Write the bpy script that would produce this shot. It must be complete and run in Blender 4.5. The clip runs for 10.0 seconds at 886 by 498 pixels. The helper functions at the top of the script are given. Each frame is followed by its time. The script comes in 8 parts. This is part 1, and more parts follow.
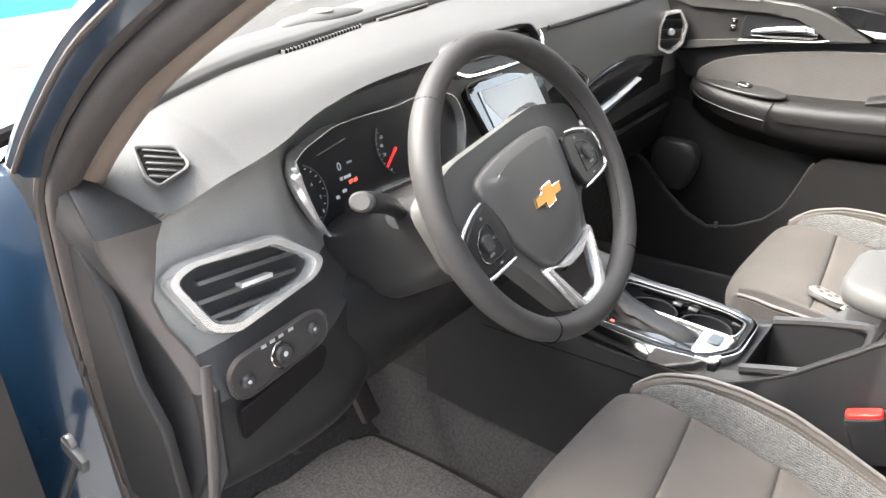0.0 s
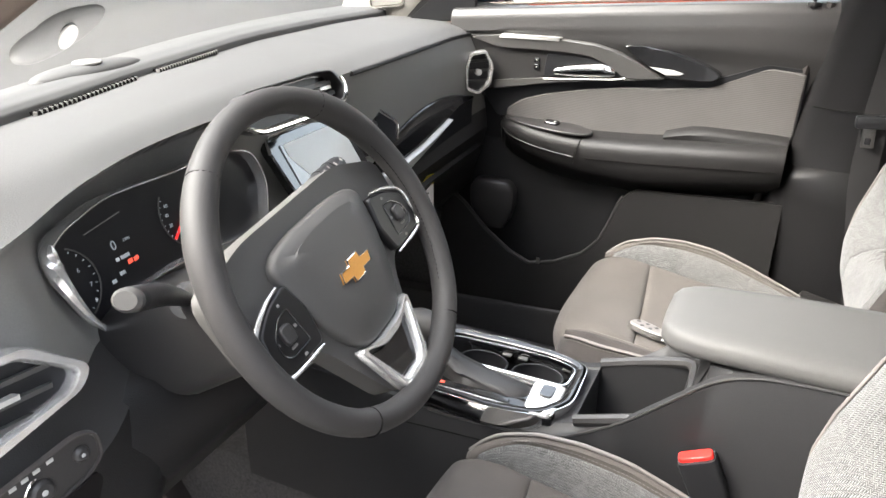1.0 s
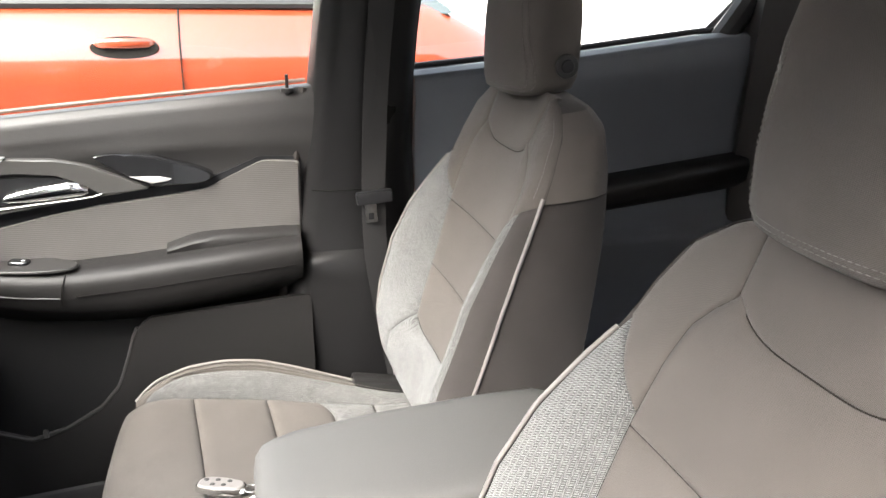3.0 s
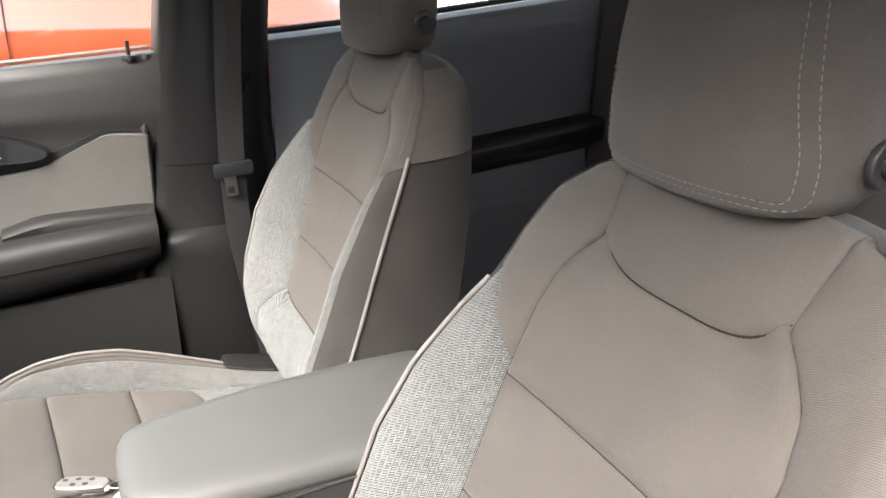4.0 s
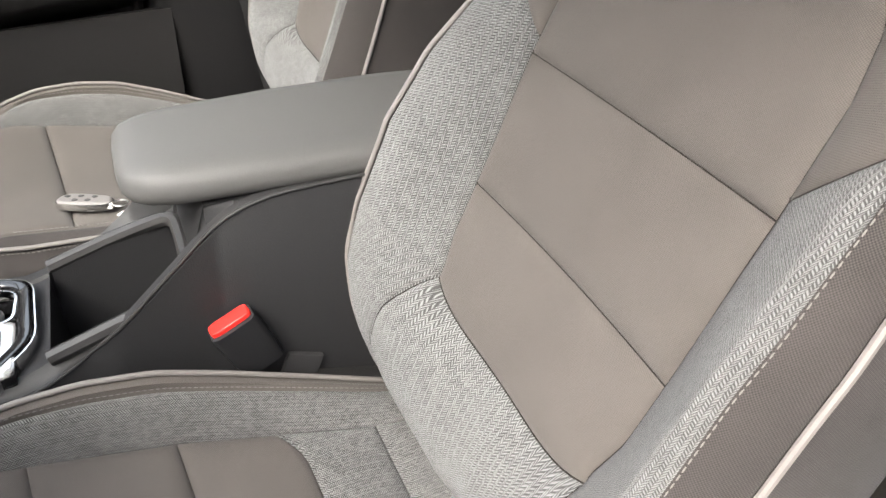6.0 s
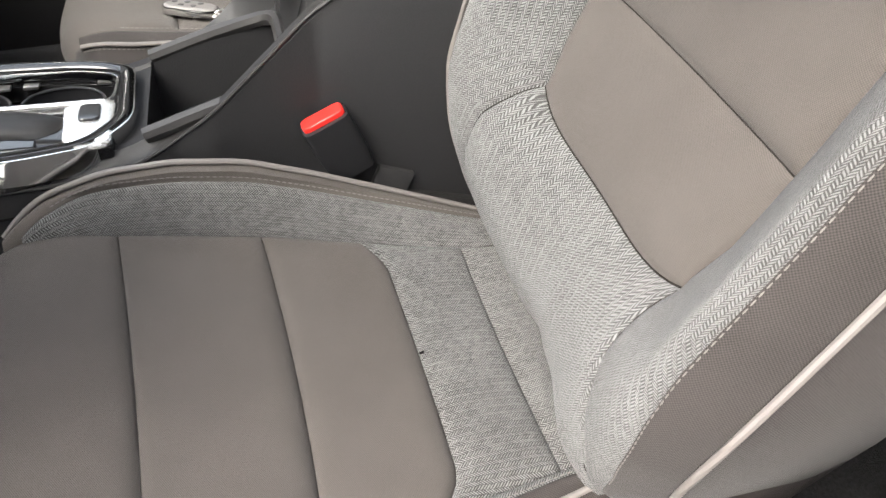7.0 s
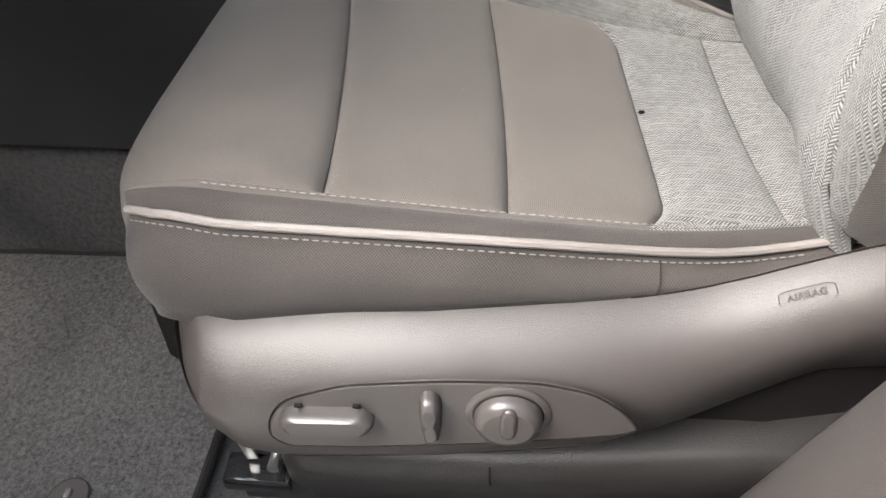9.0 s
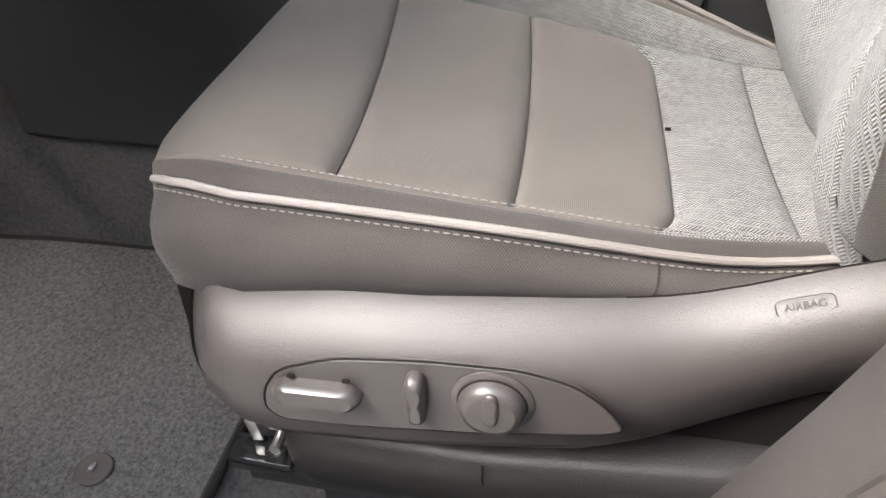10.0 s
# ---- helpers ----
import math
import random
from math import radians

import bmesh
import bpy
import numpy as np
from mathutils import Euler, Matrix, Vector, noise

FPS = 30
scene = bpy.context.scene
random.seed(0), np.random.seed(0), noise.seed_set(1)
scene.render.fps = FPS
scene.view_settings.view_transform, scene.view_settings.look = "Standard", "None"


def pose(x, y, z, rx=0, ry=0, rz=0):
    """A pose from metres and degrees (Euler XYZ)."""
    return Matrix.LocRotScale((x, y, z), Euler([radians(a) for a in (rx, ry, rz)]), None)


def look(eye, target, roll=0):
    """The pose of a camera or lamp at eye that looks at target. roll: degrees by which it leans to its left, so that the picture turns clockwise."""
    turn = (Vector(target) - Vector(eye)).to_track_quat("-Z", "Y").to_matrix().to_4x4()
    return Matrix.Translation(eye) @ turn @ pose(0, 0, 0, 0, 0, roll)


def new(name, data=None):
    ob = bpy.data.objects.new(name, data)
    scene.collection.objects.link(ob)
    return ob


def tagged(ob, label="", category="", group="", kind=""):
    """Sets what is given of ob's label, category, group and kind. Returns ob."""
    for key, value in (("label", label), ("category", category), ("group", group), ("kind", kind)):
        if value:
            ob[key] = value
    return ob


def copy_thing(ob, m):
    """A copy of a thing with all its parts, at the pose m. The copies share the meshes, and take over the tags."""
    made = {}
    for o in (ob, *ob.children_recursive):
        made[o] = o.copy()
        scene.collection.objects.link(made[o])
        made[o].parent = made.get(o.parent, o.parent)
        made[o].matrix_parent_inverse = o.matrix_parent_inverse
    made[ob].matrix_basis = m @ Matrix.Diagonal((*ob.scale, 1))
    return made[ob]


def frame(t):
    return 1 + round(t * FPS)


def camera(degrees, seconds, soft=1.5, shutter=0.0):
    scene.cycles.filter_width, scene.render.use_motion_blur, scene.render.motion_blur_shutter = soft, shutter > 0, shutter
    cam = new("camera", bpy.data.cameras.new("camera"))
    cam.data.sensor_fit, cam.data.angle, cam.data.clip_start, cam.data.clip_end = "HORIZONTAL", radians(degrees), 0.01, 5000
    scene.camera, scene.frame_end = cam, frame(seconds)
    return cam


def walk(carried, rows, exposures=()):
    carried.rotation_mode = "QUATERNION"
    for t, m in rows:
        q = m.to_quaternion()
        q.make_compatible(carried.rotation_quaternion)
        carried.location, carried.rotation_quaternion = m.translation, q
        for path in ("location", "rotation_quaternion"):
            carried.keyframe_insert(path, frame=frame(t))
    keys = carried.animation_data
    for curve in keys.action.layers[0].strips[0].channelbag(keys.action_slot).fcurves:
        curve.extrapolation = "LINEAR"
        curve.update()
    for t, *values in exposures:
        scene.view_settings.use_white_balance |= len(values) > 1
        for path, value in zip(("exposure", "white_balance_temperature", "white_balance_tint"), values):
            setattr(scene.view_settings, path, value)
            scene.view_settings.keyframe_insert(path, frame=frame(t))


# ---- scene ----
cam = camera(61.0, 10.0)
PATH = [
    (0, (-1.118, 0.185, 1.536), (0.269, 1.298, 0.619), -0.6),
    (0.5, (-1.081, 0.199, 1.539), (0.465, 1.12, 0.665), 0.4),
    (1, (-1.006, 0.22, 1.536), (0.642, 0.98, 0.697), 0.9),
    (1.5, (-0.896, 0.226, 1.538), (0.838, 0.822, 0.739), 0.7),
    (2, (-0.834, 0.269, 1.542), (0.996, 0.482, 0.764), 0.9),
    (2.5, (-0.79, 0.31, 1.546), (1.067, 0.133, 0.824), 0.8),
    (3, (-0.77, 0.309, 1.558), (1.05, -0.187, 0.893), 0.5),
    (3.2, (-0.766, 0.304, 1.56), (1.028, -0.295, 0.91), 0.5),
    (4.3, (-0.758, 0.297, 1.506), (0.892, -0.55, 0.758), 1.2),
    (4.5, (-0.758, 0.294, 1.493), (0.869, -0.564, 0.707), 1.4),
    (5, (-0.757, 0.301, 1.46), (0.812, -0.563, 0.57), 1.9),
    (5.5, (-0.753, 0.3, 1.415), (0.781, -0.505, 0.415), 2.3),
    (5.7, (-0.757, 0.299, 1.399), (0.761, -0.459, 0.341), 2.4),
    (6.8, (-0.774, 0.31, 1.293), (0.671, -0.198, 0.007), 4.1),
    (7, (-0.786, 0.307, 1.27), (0.644, -0.119, -0.062), 3.8),
    (7.5, (-0.808, 0.315, 1.218), (0.569, 0.043, -0.206), 3.5),
    (8, (-0.841, 0.315, 1.164), (0.522, 0.226, -0.296), 0.8),
    (8.5, (-0.875, 0.314, 1.1), (0.571, 0.383, -0.28), -2.9),
    (9, (-0.903, 0.312, 1.059), (0.583, 0.434, -0.273), -0.9),
    (9.5, (-0.915, 0.286, 1.027), (0.597, 0.462, -0.27), 1.1),
    (10, (-0.929, 0.263, 1.037), (0.607, 0.576, -0.205), -0.9),
]
EXPOSURES = [(0, 3.98), (0.5, 3.78), (1.0, 3.7), (2.5, 3.6), (3.2, 3.64), (4.5, 3.52), (5.5, 3.22), (7, 3.03), (8, 3.16), (10, 3.4)]
walk(cam, [(t, look(eye, target, roll)) for t, eye, target, roll in PATH], EXPOSURES)

# ---------------- world, sun ----------------
world = bpy.data.worlds.new("overcast_sky")
scene.world = world
world.use_nodes = True
wn = world.node_tree
wn.nodes.clear()
sky = wn.nodes.new("ShaderNodeTexSky")
sky.sky_type = "NISHITA"
sky.sun_disc = False
sky.sun_elevation = radians(45)
sky.sun_rotation = radians(-36)
sky.dust_density = 4.0
sky.air_density = 1.2
hsv = wn.nodes.new("ShaderNodeHueSaturation")
hsv.inputs["Saturation"].default_value = 0.4
bg = wn.nodes.new("ShaderNodeBackground")
bg.inputs["Strength"].default_value = 0.15
wo = wn.nodes.new("ShaderNodeOutputWorld")
wn.links.new(sky.outputs[0], hsv.inputs["Color"])
wn.links.new(hsv.outputs[0], bg.inputs["Color"])
wn.links.new(bg.outputs[0], wo.inputs["Surface"])
sun_data = bpy.data.lights.new("sun", "SUN")
sun_data.energy = 1.1
sun_data.angle = radians(45)
sun_data.color = (1.0, 0.93, 0.84)
sun = new("sun", sun_data)
sun.matrix_world = look((-4.5, 6.4, 8.4), (0, 0.3, 0.8))


# ---------------- materials ----------------
def material(name, color, rough=0.5, metal=0.0, vary=0.15, scale=6.0, fine=400.0, bump=0.0, dist=0.0006, coat=0.0, spec=0.5, sheen=0.0):
    """Base colour varied at two scales, with a fine relief."""
    m = bpy.data.materials.new(name)
    m.use_nodes = True
    t = m.node_tree
    b = t.nodes["Principled BSDF"]
    tc = t.nodes.new("ShaderNodeTexCoord")
    n1 = t.nodes.new("ShaderNodeTexNoise")
    n1.inputs["Scale"].default_value = scale
    n1.inputs["Detail"].default_value = 5
    n2 = t.nodes.new("ShaderNodeTexNoise")
    n2.inputs["Scale"].default_value = fine
    n2.inputs["Detail"].default_value = 2
    for n in (n1, n2):
        t.links.new(tc.outputs["Object"], n.inputs["Vector"])
    add = t.nodes.new("ShaderNodeMath")
    add.operation = "ADD"
    t.links.new(n1.outputs["Fac"], add.inputs[0])
    t.links.new(n2.outputs["Fac"], add.inputs[1])
    ramp = t.nodes.new("ShaderNodeMapRange")
    ramp.inputs["From Min"].default_value = 0.6
    ramp.inputs["From Max"].default_value = 1.4
    ramp.inputs["To Min"].default_value = 1 - vary
    ramp.inputs["To Max"].default_value = 1 + vary
    t.links.new(add.outputs[0], ramp.inputs["Value"])
    mul = t.nodes.new("ShaderNodeVectorMath")
    mul.operation = "SCALE"
    mul.inputs[0].default_value = color
    t.links.new(ramp.outputs[0], mul.inputs["Scale"])
    t.links.new(mul.outputs[0], b.inputs["Base Color"])
    rr = t.nodes.new("ShaderNodeMapRange")
    rr.inputs["To Min"].default_value = max(0.02, rough - 0.08)
    rr.inputs["To Max"].default_value = min(1.0, rough + 0.08)
    t.links.new(n1.outputs["Fac"], rr.inputs["Value"])
    t.links.new(rr.outputs[0], b.inputs["Roughness"])
    b.inputs["Metallic"].default_value = metal
    b.inputs["Coat Weight"].default_value = coat
    b.inputs["Specular IOR Level"].default_value = spec
    b.inputs["Sheen Weight"].default_value = sheen
    if bump:
        bp = t.nodes.new("ShaderNodeBump")
        bp.inputs["Strength"].default_value = bump
        bp.inputs["Distance"].default_value = dist
        t.links.new(n2.outputs["Fac"], bp.inputs["Height"])
        t.links.new(bp.outputs[0], b.inputs["Normal"])
    return m


def chain(t, op, a, b=None):
    """One math node; a and b are sockets or numbers."""
    n = t.nodes.new("ShaderNodeMath")
    n.operation = op
    for k, v in enumerate((a, b)):
        if v is None:
            continue
        if isinstance(v, (int, float)):
            n.inputs[k].default_value = v
        else:
            t.links.new(v, n.inputs[k])
    return n.outputs[0]


def herringbone(name, light, dark, col_w=0.0052, row=0.0030, slope=0.95):
    """Woven broken zigzag: slanted threads whose direction changes from column to column, in the surface's own metres."""
    m = bpy.data.materials.new(name)
    m.use_nodes = True
    t = m.node_tree
    b = t.nodes["Principled BSDF"]
    uv = t.nodes.new("ShaderNodeUVMap")
    wob = t.nodes.new("ShaderNodeTexNoise")
    wob.inputs["Scale"].default_value = 70
    t.links.new(uv.outputs[0], wob.inputs["Vector"])
    sep = t.nodes.new("ShaderNodeSeparateXYZ")
    t.links.new(uv.outputs[0], sep.inputs[0])
    u = chain(t, "ADD", sep.outputs[0], chain(t, "MULTIPLY", chain(t, "SUBTRACT", wob.outputs["Fac"], 0.5), 0.0005))
    v = sep.outputs[1]
    k = chain(t, "DIVIDE", chain(t, "ADD", u, 2.0), col_w)
    col = chain(t, "FLOOR", k)
    frac = chain(t, "FRACT", k)
    odd = chain(t, "MODULO", col, 2.0)
    # Rises in even columns, falls in odd ones, and starts half a thread later.
    ramp_v = chain(t, "ABSOLUTE", chain(t, "SUBTRACT", odd, frac))
    s = chain(t, "ADD", chain(t, "ADD", v, 2.0), chain(t, "MULTIPLY", ramp_v, col_w * slope))
    s = chain(t, "ADD", s, chain(t, "MULTIPLY", odd, row * 0.5))
    wave = chain(t, "DIVIDE", chain(t, "PINGPONG", s, row / 2), row / 2)
    one = t.nodes.new("ShaderNodeCombineXYZ")
    t.links.new(col, one.inputs[0])
    t.links.new(chain(t, "FLOOR", chain(t, "DIVIDE", s, row)), one.inputs[1])
    white = t.nodes.new("ShaderNodeTexWhiteNoise")
    white.noise_dimensions = "2D"
    t.links.new(one.outputs[0], white.inputs["Vector"])
    rim = chain(t, "MINIMUM", chain(t, "MULTIPLY", chain(t, "PINGPONG", frac, 0.5), 5.0), 1.0)
    fibre = t.nodes.new("ShaderNodeTexNoise")
    fibre.inputs["Scale"].default_value = 1500
    t.links.new(uv.outputs[0], fibre.inputs["Vector"])
    big = t.nodes.new("ShaderNodeTexNoise")
    big.inputs["Scale"].default_value = 11
    big.inputs["Detail"].default_value = 4
    t.links.new(uv.outputs[0], big.inputs["Vector"])
    relief = chain(t, "MULTIPLY", wave, chain(t, "ADD", chain(t, "MULTIPLY", rim, 0.45), 0.55))
    mixed = chain(t, "ADD", relief, chain(t, "MULTIPLY", chain(t, "SUBTRACT", white.outputs["Value"], 0.5), 0.28))
    mixed = chain(t, "ADD", mixed, chain(t, "MULTIPLY", chain(t, "SUBTRACT", fibre.outputs["Fac"], 0.5), 0.5))
    mixed = chain(t, "ADD", mixed, chain(t, "MULTIPLY", chain(t, "SUBTRACT", big.outputs["Fac"], 0.5), 0.3))
    ramp = t.nodes.new("ShaderNodeValToRGB")
    ramp.color_ramp.elements[0].position = 0.32
    ramp.color_ramp.elements[0].color = (*dark, 1)
    ramp.color_ramp.elements[1].position = 0.66
    ramp.color_ramp.elements[1].color = (*light, 1)
    t.links.new(mixed, ramp.inputs[0])
    t.links.new(ramp.outputs[0], b.inputs["Base Color"])
    b.inputs["Roughness"].default_value = 0.9
    b.inputs["Specular IOR Level"].default_value = 0.25
    b.inputs["Sheen Weight"].default_value = 0.12
    bp = t.nodes.new("ShaderNodeBump")
    bp.inputs["Strength"].default_value = 0.8
    bp.inputs["Distance"].default_value = 0.0009
    t.links.new(relief, bp.inputs["Height"])
    t.links.new(bp.outputs[0], b.inputs["Normal"])
    return m


def twill(name, color, pitch=0.0016, vary=0.25, slant=0.6, rough=0.85, ribbed=False):
    """Plain woven cloth with a fine diagonal rib."""
    m = bpy.data.materials.new(name)
    m.use_nodes = True
    t = m.node_tree
    b = t.nodes["Principled BSDF"]
    uv = t.nodes.new("ShaderNodeUVMap")
    sep = t.nodes.new("ShaderNodeSeparateXYZ")
    t.links.new(uv.outputs[0], sep.inputs[0])
    a = chain(t, "ADD", sep.outputs[0], chain(t, "MULTIPLY", sep.outputs[1], slant))
    c = chain(t, "SUBTRACT", sep.outputs[1], chain(t, "MULTIPLY", sep.outputs[0], slant))
    wa = chain(t, "DIVIDE", chain(t, "PINGPONG", a, pitch / 2), pitch / 2)
    wc = chain(t, "DIVIDE", chain(t, "PINGPONG", c, pitch / 2), pitch / 2)
    weave = wc if ribbed else chain(t, "MULTIPLY", chain(t, "ADD", wa, wc), 0.5)
    big = t.nodes.new("ShaderNodeTexNoise")
    big.inputs["Scale"].default_value = 9
    big.inputs["Detail"].default_value = 6
    t.links.new(uv.outputs[0], big.inputs["Vector"])
    fine = t.nodes.new("ShaderNodeTexNoise")
    fine.inputs["Scale"].default_value = 700
    t.links.new(uv.outputs[0], fine.inputs["Vector"])
    tot = chain(t, "ADD", chain(t, "MULTIPLY", weave, 0.5), chain(t, "MULTIPLY", big.outputs["Fac"], 0.35))
    tot = chain(t, "ADD", tot, chain(t, "MULTIPLY", fine.outputs["Fac"], 0.25))
    mr = t.nodes.new("ShaderNodeMapRange")
    mr.inputs["From Min"].default_value = 0.25
    mr.inputs["From Max"].default_value = 0.85
    mr.inputs["To Min"].default_value = 1 - vary
    mr.inputs["To Max"].default_value = 1 + vary
    t.links.new(tot, mr.inputs["Value"])
    mul = t.nodes.new("ShaderNodeVectorMath")
    mul.operation = "SCALE"
    mul.inputs[0].default_value = color
    t.links.new(mr.outputs[0], mul.inputs["Scale"])
    t.links.new(mul.outputs[0], b.inputs["Base Color"])
    b.inputs["Roughness"].default_value = rough
    b.inputs["Specular IOR Level"].default_value = 0.25
    b.inputs["Sheen Weight"].default_value = 0.04 if ribbed else 0.07
    bp = t.nodes.new("ShaderNodeBump")
    bp.inputs["Strength"].default_value = 0.55
    bp.inputs["Distance"].default_value = 0.0005
    t.links.new(weave, bp.inputs["Height"])
    t.links.new(bp.outputs[0], b.inputs["Normal"])
    return m


def glass(name, tint=(0.95, 0.97, 0.96)):
    m = bpy.data.materials.new(name)
    m.use_nodes = True
    t = m.node_tree
    t.nodes.clear()
    out = t.nodes.new("ShaderNodeOutputMaterial")
    tr = t.nodes.new("ShaderNodeBsdfTransparent")
    tr.inputs[0].default_value = (*tint, 1)
    gl = t.nodes.new("ShaderNodeBsdfGlossy")
    gl.inputs["Roughness"].default_value = 0.02
    fr = t.nodes.new("ShaderNodeFresnel")
    fr.inputs["IOR"].default_value = 1.45
    mix = t.nodes.new("ShaderNodeMixShader")
    t.links.new(fr.outputs[0], mix.inputs[0])
    t.links.new(tr.outputs[0], mix.inputs[1])
    t.links.new(gl.outputs[0], mix.inputs[2])
    t.links.new(mix.outputs[0], out.inputs["Surface"])
    return m


def glowing(name, color, strength):
    m = material(name, color, 0.3)
    b = m.node_tree.nodes["Principled BSDF"]
    b.inputs["Emission Color"].default_value = (*color, 1)
    b.inputs["Emission Strength"].default_value = strength
    return m


CLOTH = twill("seat_cloth", (0.075, 0.0660, 0.0595), pitch=0.0015, vary=0.42)
# Seat cloth again, with the shade of the seat's sides in its colour.
CLOTH_SHADED = twill("shaded_side_cloth", (0.035, 0.0304, 0.0288), pitch=0.0021, vary=0.85, slant=0.9)
HERR = herringbone("herringbone_cloth", (0.180, 0.178, 0.174), (0.027, 0.0258, 0.025), 0.0043, 0.0027)
HERR_BACK = herringbone("fine_herringbone_cloth", (0.180, 0.181, 0.179), (0.048, 0.0467, 0.0458), 0.0043, 0.0031)
PIPING = material("pale_piping", (0.15, 0.136, 0.128), 0.55, vary=0.08, fine=900, bump=0.2)
THREAD = material("pale_thread", (0.14, 0.13, 0.122), 0.8)
SEAM = material("dark_seam", (0.009, 0.008, 0.008), 0.95, spec=0.05)
PLASTIC = material("grained_dark_plastic", (0.015, 0.0142, 0.0142), 0.42, vary=0.12, fine=650, bump=0.55, dist=0.0006, spec=0.24)
PLASTIC_SMOOTH = material("smooth_dark_plastic", (0.028, 0.0266, 0.0264), 0.38, vary=0.1, spec=0.35)
PLASTIC_GLOSSED = material("smooth_pillar_plastic", (0.011, 0.0106, 0.011), 0.30, vary=0.1, spec=0.3)
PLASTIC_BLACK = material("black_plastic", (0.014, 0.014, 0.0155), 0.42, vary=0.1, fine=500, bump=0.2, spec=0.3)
SHIELD = material("grained_taupe_plastic", (0.036, 0.0318, 0.0308), 0.40, vary=0.1, fine=1350, bump=0.6, dist=0.0005)
END_PANEL = material("end_cover_plastic", (0.058, 0.050, 0.047), 0.5, vary=0.1, fine=700, bump=0.4, dist=0.0005)
KNOB = material("smooth_taupe_plastic", (0.042, 0.0372, 0.036), 0.33, vary=0.08)
CONSOLE = material("console_plastic", (0.019, 0.0186, 0.0195), 0.52, vary=0.15, fine=650, bump=0.5, dist=0.0006, spec=0.28)
DASH = material("dash_soft_plastic", (0.069, 0.0678, 0.066), 0.6, vary=0.1, fine=560, bump=0.5, dist=0.0006)
DASH_FACE = material("dash_face_plastic", (0.20, 0.195, 0.187), 0.5, vary=0.1, fine=560, bump=0.4, dist=0.0006)
HUB_GREY = material("grey_airbag_cover", (0.066, 0.063, 0.060), 0.5, vary=0.1, fine=900, bump=0.3, dist=0.0004, spec=0.35)
BOOT = material("black_gaiter", (0.018, 0.017, 0.017), 0.5, vary=0.2, fine=500, bump=0.3)
LEATHER = material("black_leather", (0.033, 0.031, 0.0303), 0.58, vary=0.12, fine=900, bump=0.3, dist=0.0004, spec=0.3)
ARMREST = material("armrest_vinyl", (0.07, 0.068, 0.066), 0.58, vary=0.1, fine=700, bump=0.4, dist=0.0005, spec=0.32)
CHROME = material("satin_chrome", (0.8, 0.79, 0.775), 0.22, metal=0.75, vary=0.05)
BRIGHT = material("bright_chrome", (0.86, 0.86, 0.85), 0.07, metal=1.0, vary=0.03)
SILVER = material("silver_paint", (0.58, 0.57, 0.55), 0.3, metal=0.4, vary=0.05)
GLOSS = material("gloss_black", (0.012, 0.012, 0.013), 0.08, vary=0.1, coat=0.5)
SCREEN_SHEEN = material("pale_screen_reflection", (0.60, 0.60, 0.57), 0.35, vary=0.05, coat=0.3)
SCREEN = material("dark_screen_glass", (0.09, 0.096, 0.09), 0.22, vary=0.05, coat=1.0)
DIAL = material("dial_black", (0.006, 0.006, 0.008), 0.3)
CARPET = material("black_carpet", (0.072, 0.070, 0.0705), 0.95, vary=0.55, scale=160, fine=900, bump=1.0, dist=0.003, spec=0.1)
MAT = material("floor_mat_carpet", (0.112, 0.108, 0.106), 0.95, vary=0.75, scale=190, fine=800, bump=1.0, dist=0.003, spec=0.1)
RUBBER = material("brown_black_rubber", (0.026, 0.021, 0.019), 0.6, vary=0.2, fine=300, bump=0.2)
TRIM_TAN = material("pillar_trim", (0.26, 0.215, 0.185), 0.7, vary=0.06, fine=800, bump=0.2)
TRIM_GREY = material("grey_pillar_trim", (0.25, 0.238, 0.218), 0.7, vary=0.06, fine=800, bump=0.2)
TRIM_BROWN = material("brown_edge_trim", (0.11, 0.083, 0.067), 0.7, vary=0.08, fine=700, bump=0.2)
NAVY = material("dark_rear_lining", (0.10, 0.108, 0.122), 0.5, vary=0.12, fine=600, bump=0.4)
BLUE = material("blue_car_paint", (0.0045, 0.015, 0.031), 0.3, vary=0.15, coat=0.4)
ORANGE = material("orange_car_paint", (0.23, 0.04, 0.017), 0.14, vary=0.1, coat=1.0)
# No lamp: a faint glow is added to brighten the button's red.
RED = glowing("red_button_with_glow", (0.6, 0.02, 0.015), 0.03)
WHITE = material("white_card", (0.75, 0.73, 0.7), 0.7, vary=0.04)
YELLOW = material("yellow_card", (0.65, 0.5, 0.05), 0.7, vary=0.05)
GOLD = material("gold_enamel", (0.52, 0.25, 0.06), 0.32, metal=0.6, vary=0.1)
STEEL = material("bare_steel", (0.5, 0.5, 0.5), 0.35, metal=1.0, vary=0.15)
DULL_STEEL = material("dull_steel", (0.16, 0.155, 0.15), 0.3, metal=0.9, vary=0.2)
BELT = material("belt_webbing", (0.018, 0.0172, 0.0178), 0.7, vary=0.2, fine=900, bump=0.5)
DOORCLOTH = twill("door_cloth", (0.088, 0.083, 0.080), pitch=0.0040, vary=0.2, slant=0.02, ribbed=True)
MESH_GREY = material("door_handle_bezel", (0.055, 0.053, 0.051), 0.4, vary=0.08)
SEWING = material("sewn_groove", (0.024, 0.021, 0.019), 0.95, spec=0.05)
DASH_DARK = material("dash_lower_band", (0.036, 0.0345, 0.034), 0.46, vary=0.12, fine=600, bump=0.45, dist=0.0006)
LABEL_INK = material("pale_print", (0.4, 0.4, 0.39), 0.6)
GREY_INK = material("grey_print", (0.16, 0.15, 0.145), 0.6)
EMBOSS = material("embossed_print", (0.036, 0.0318, 0.0308), 0.5)
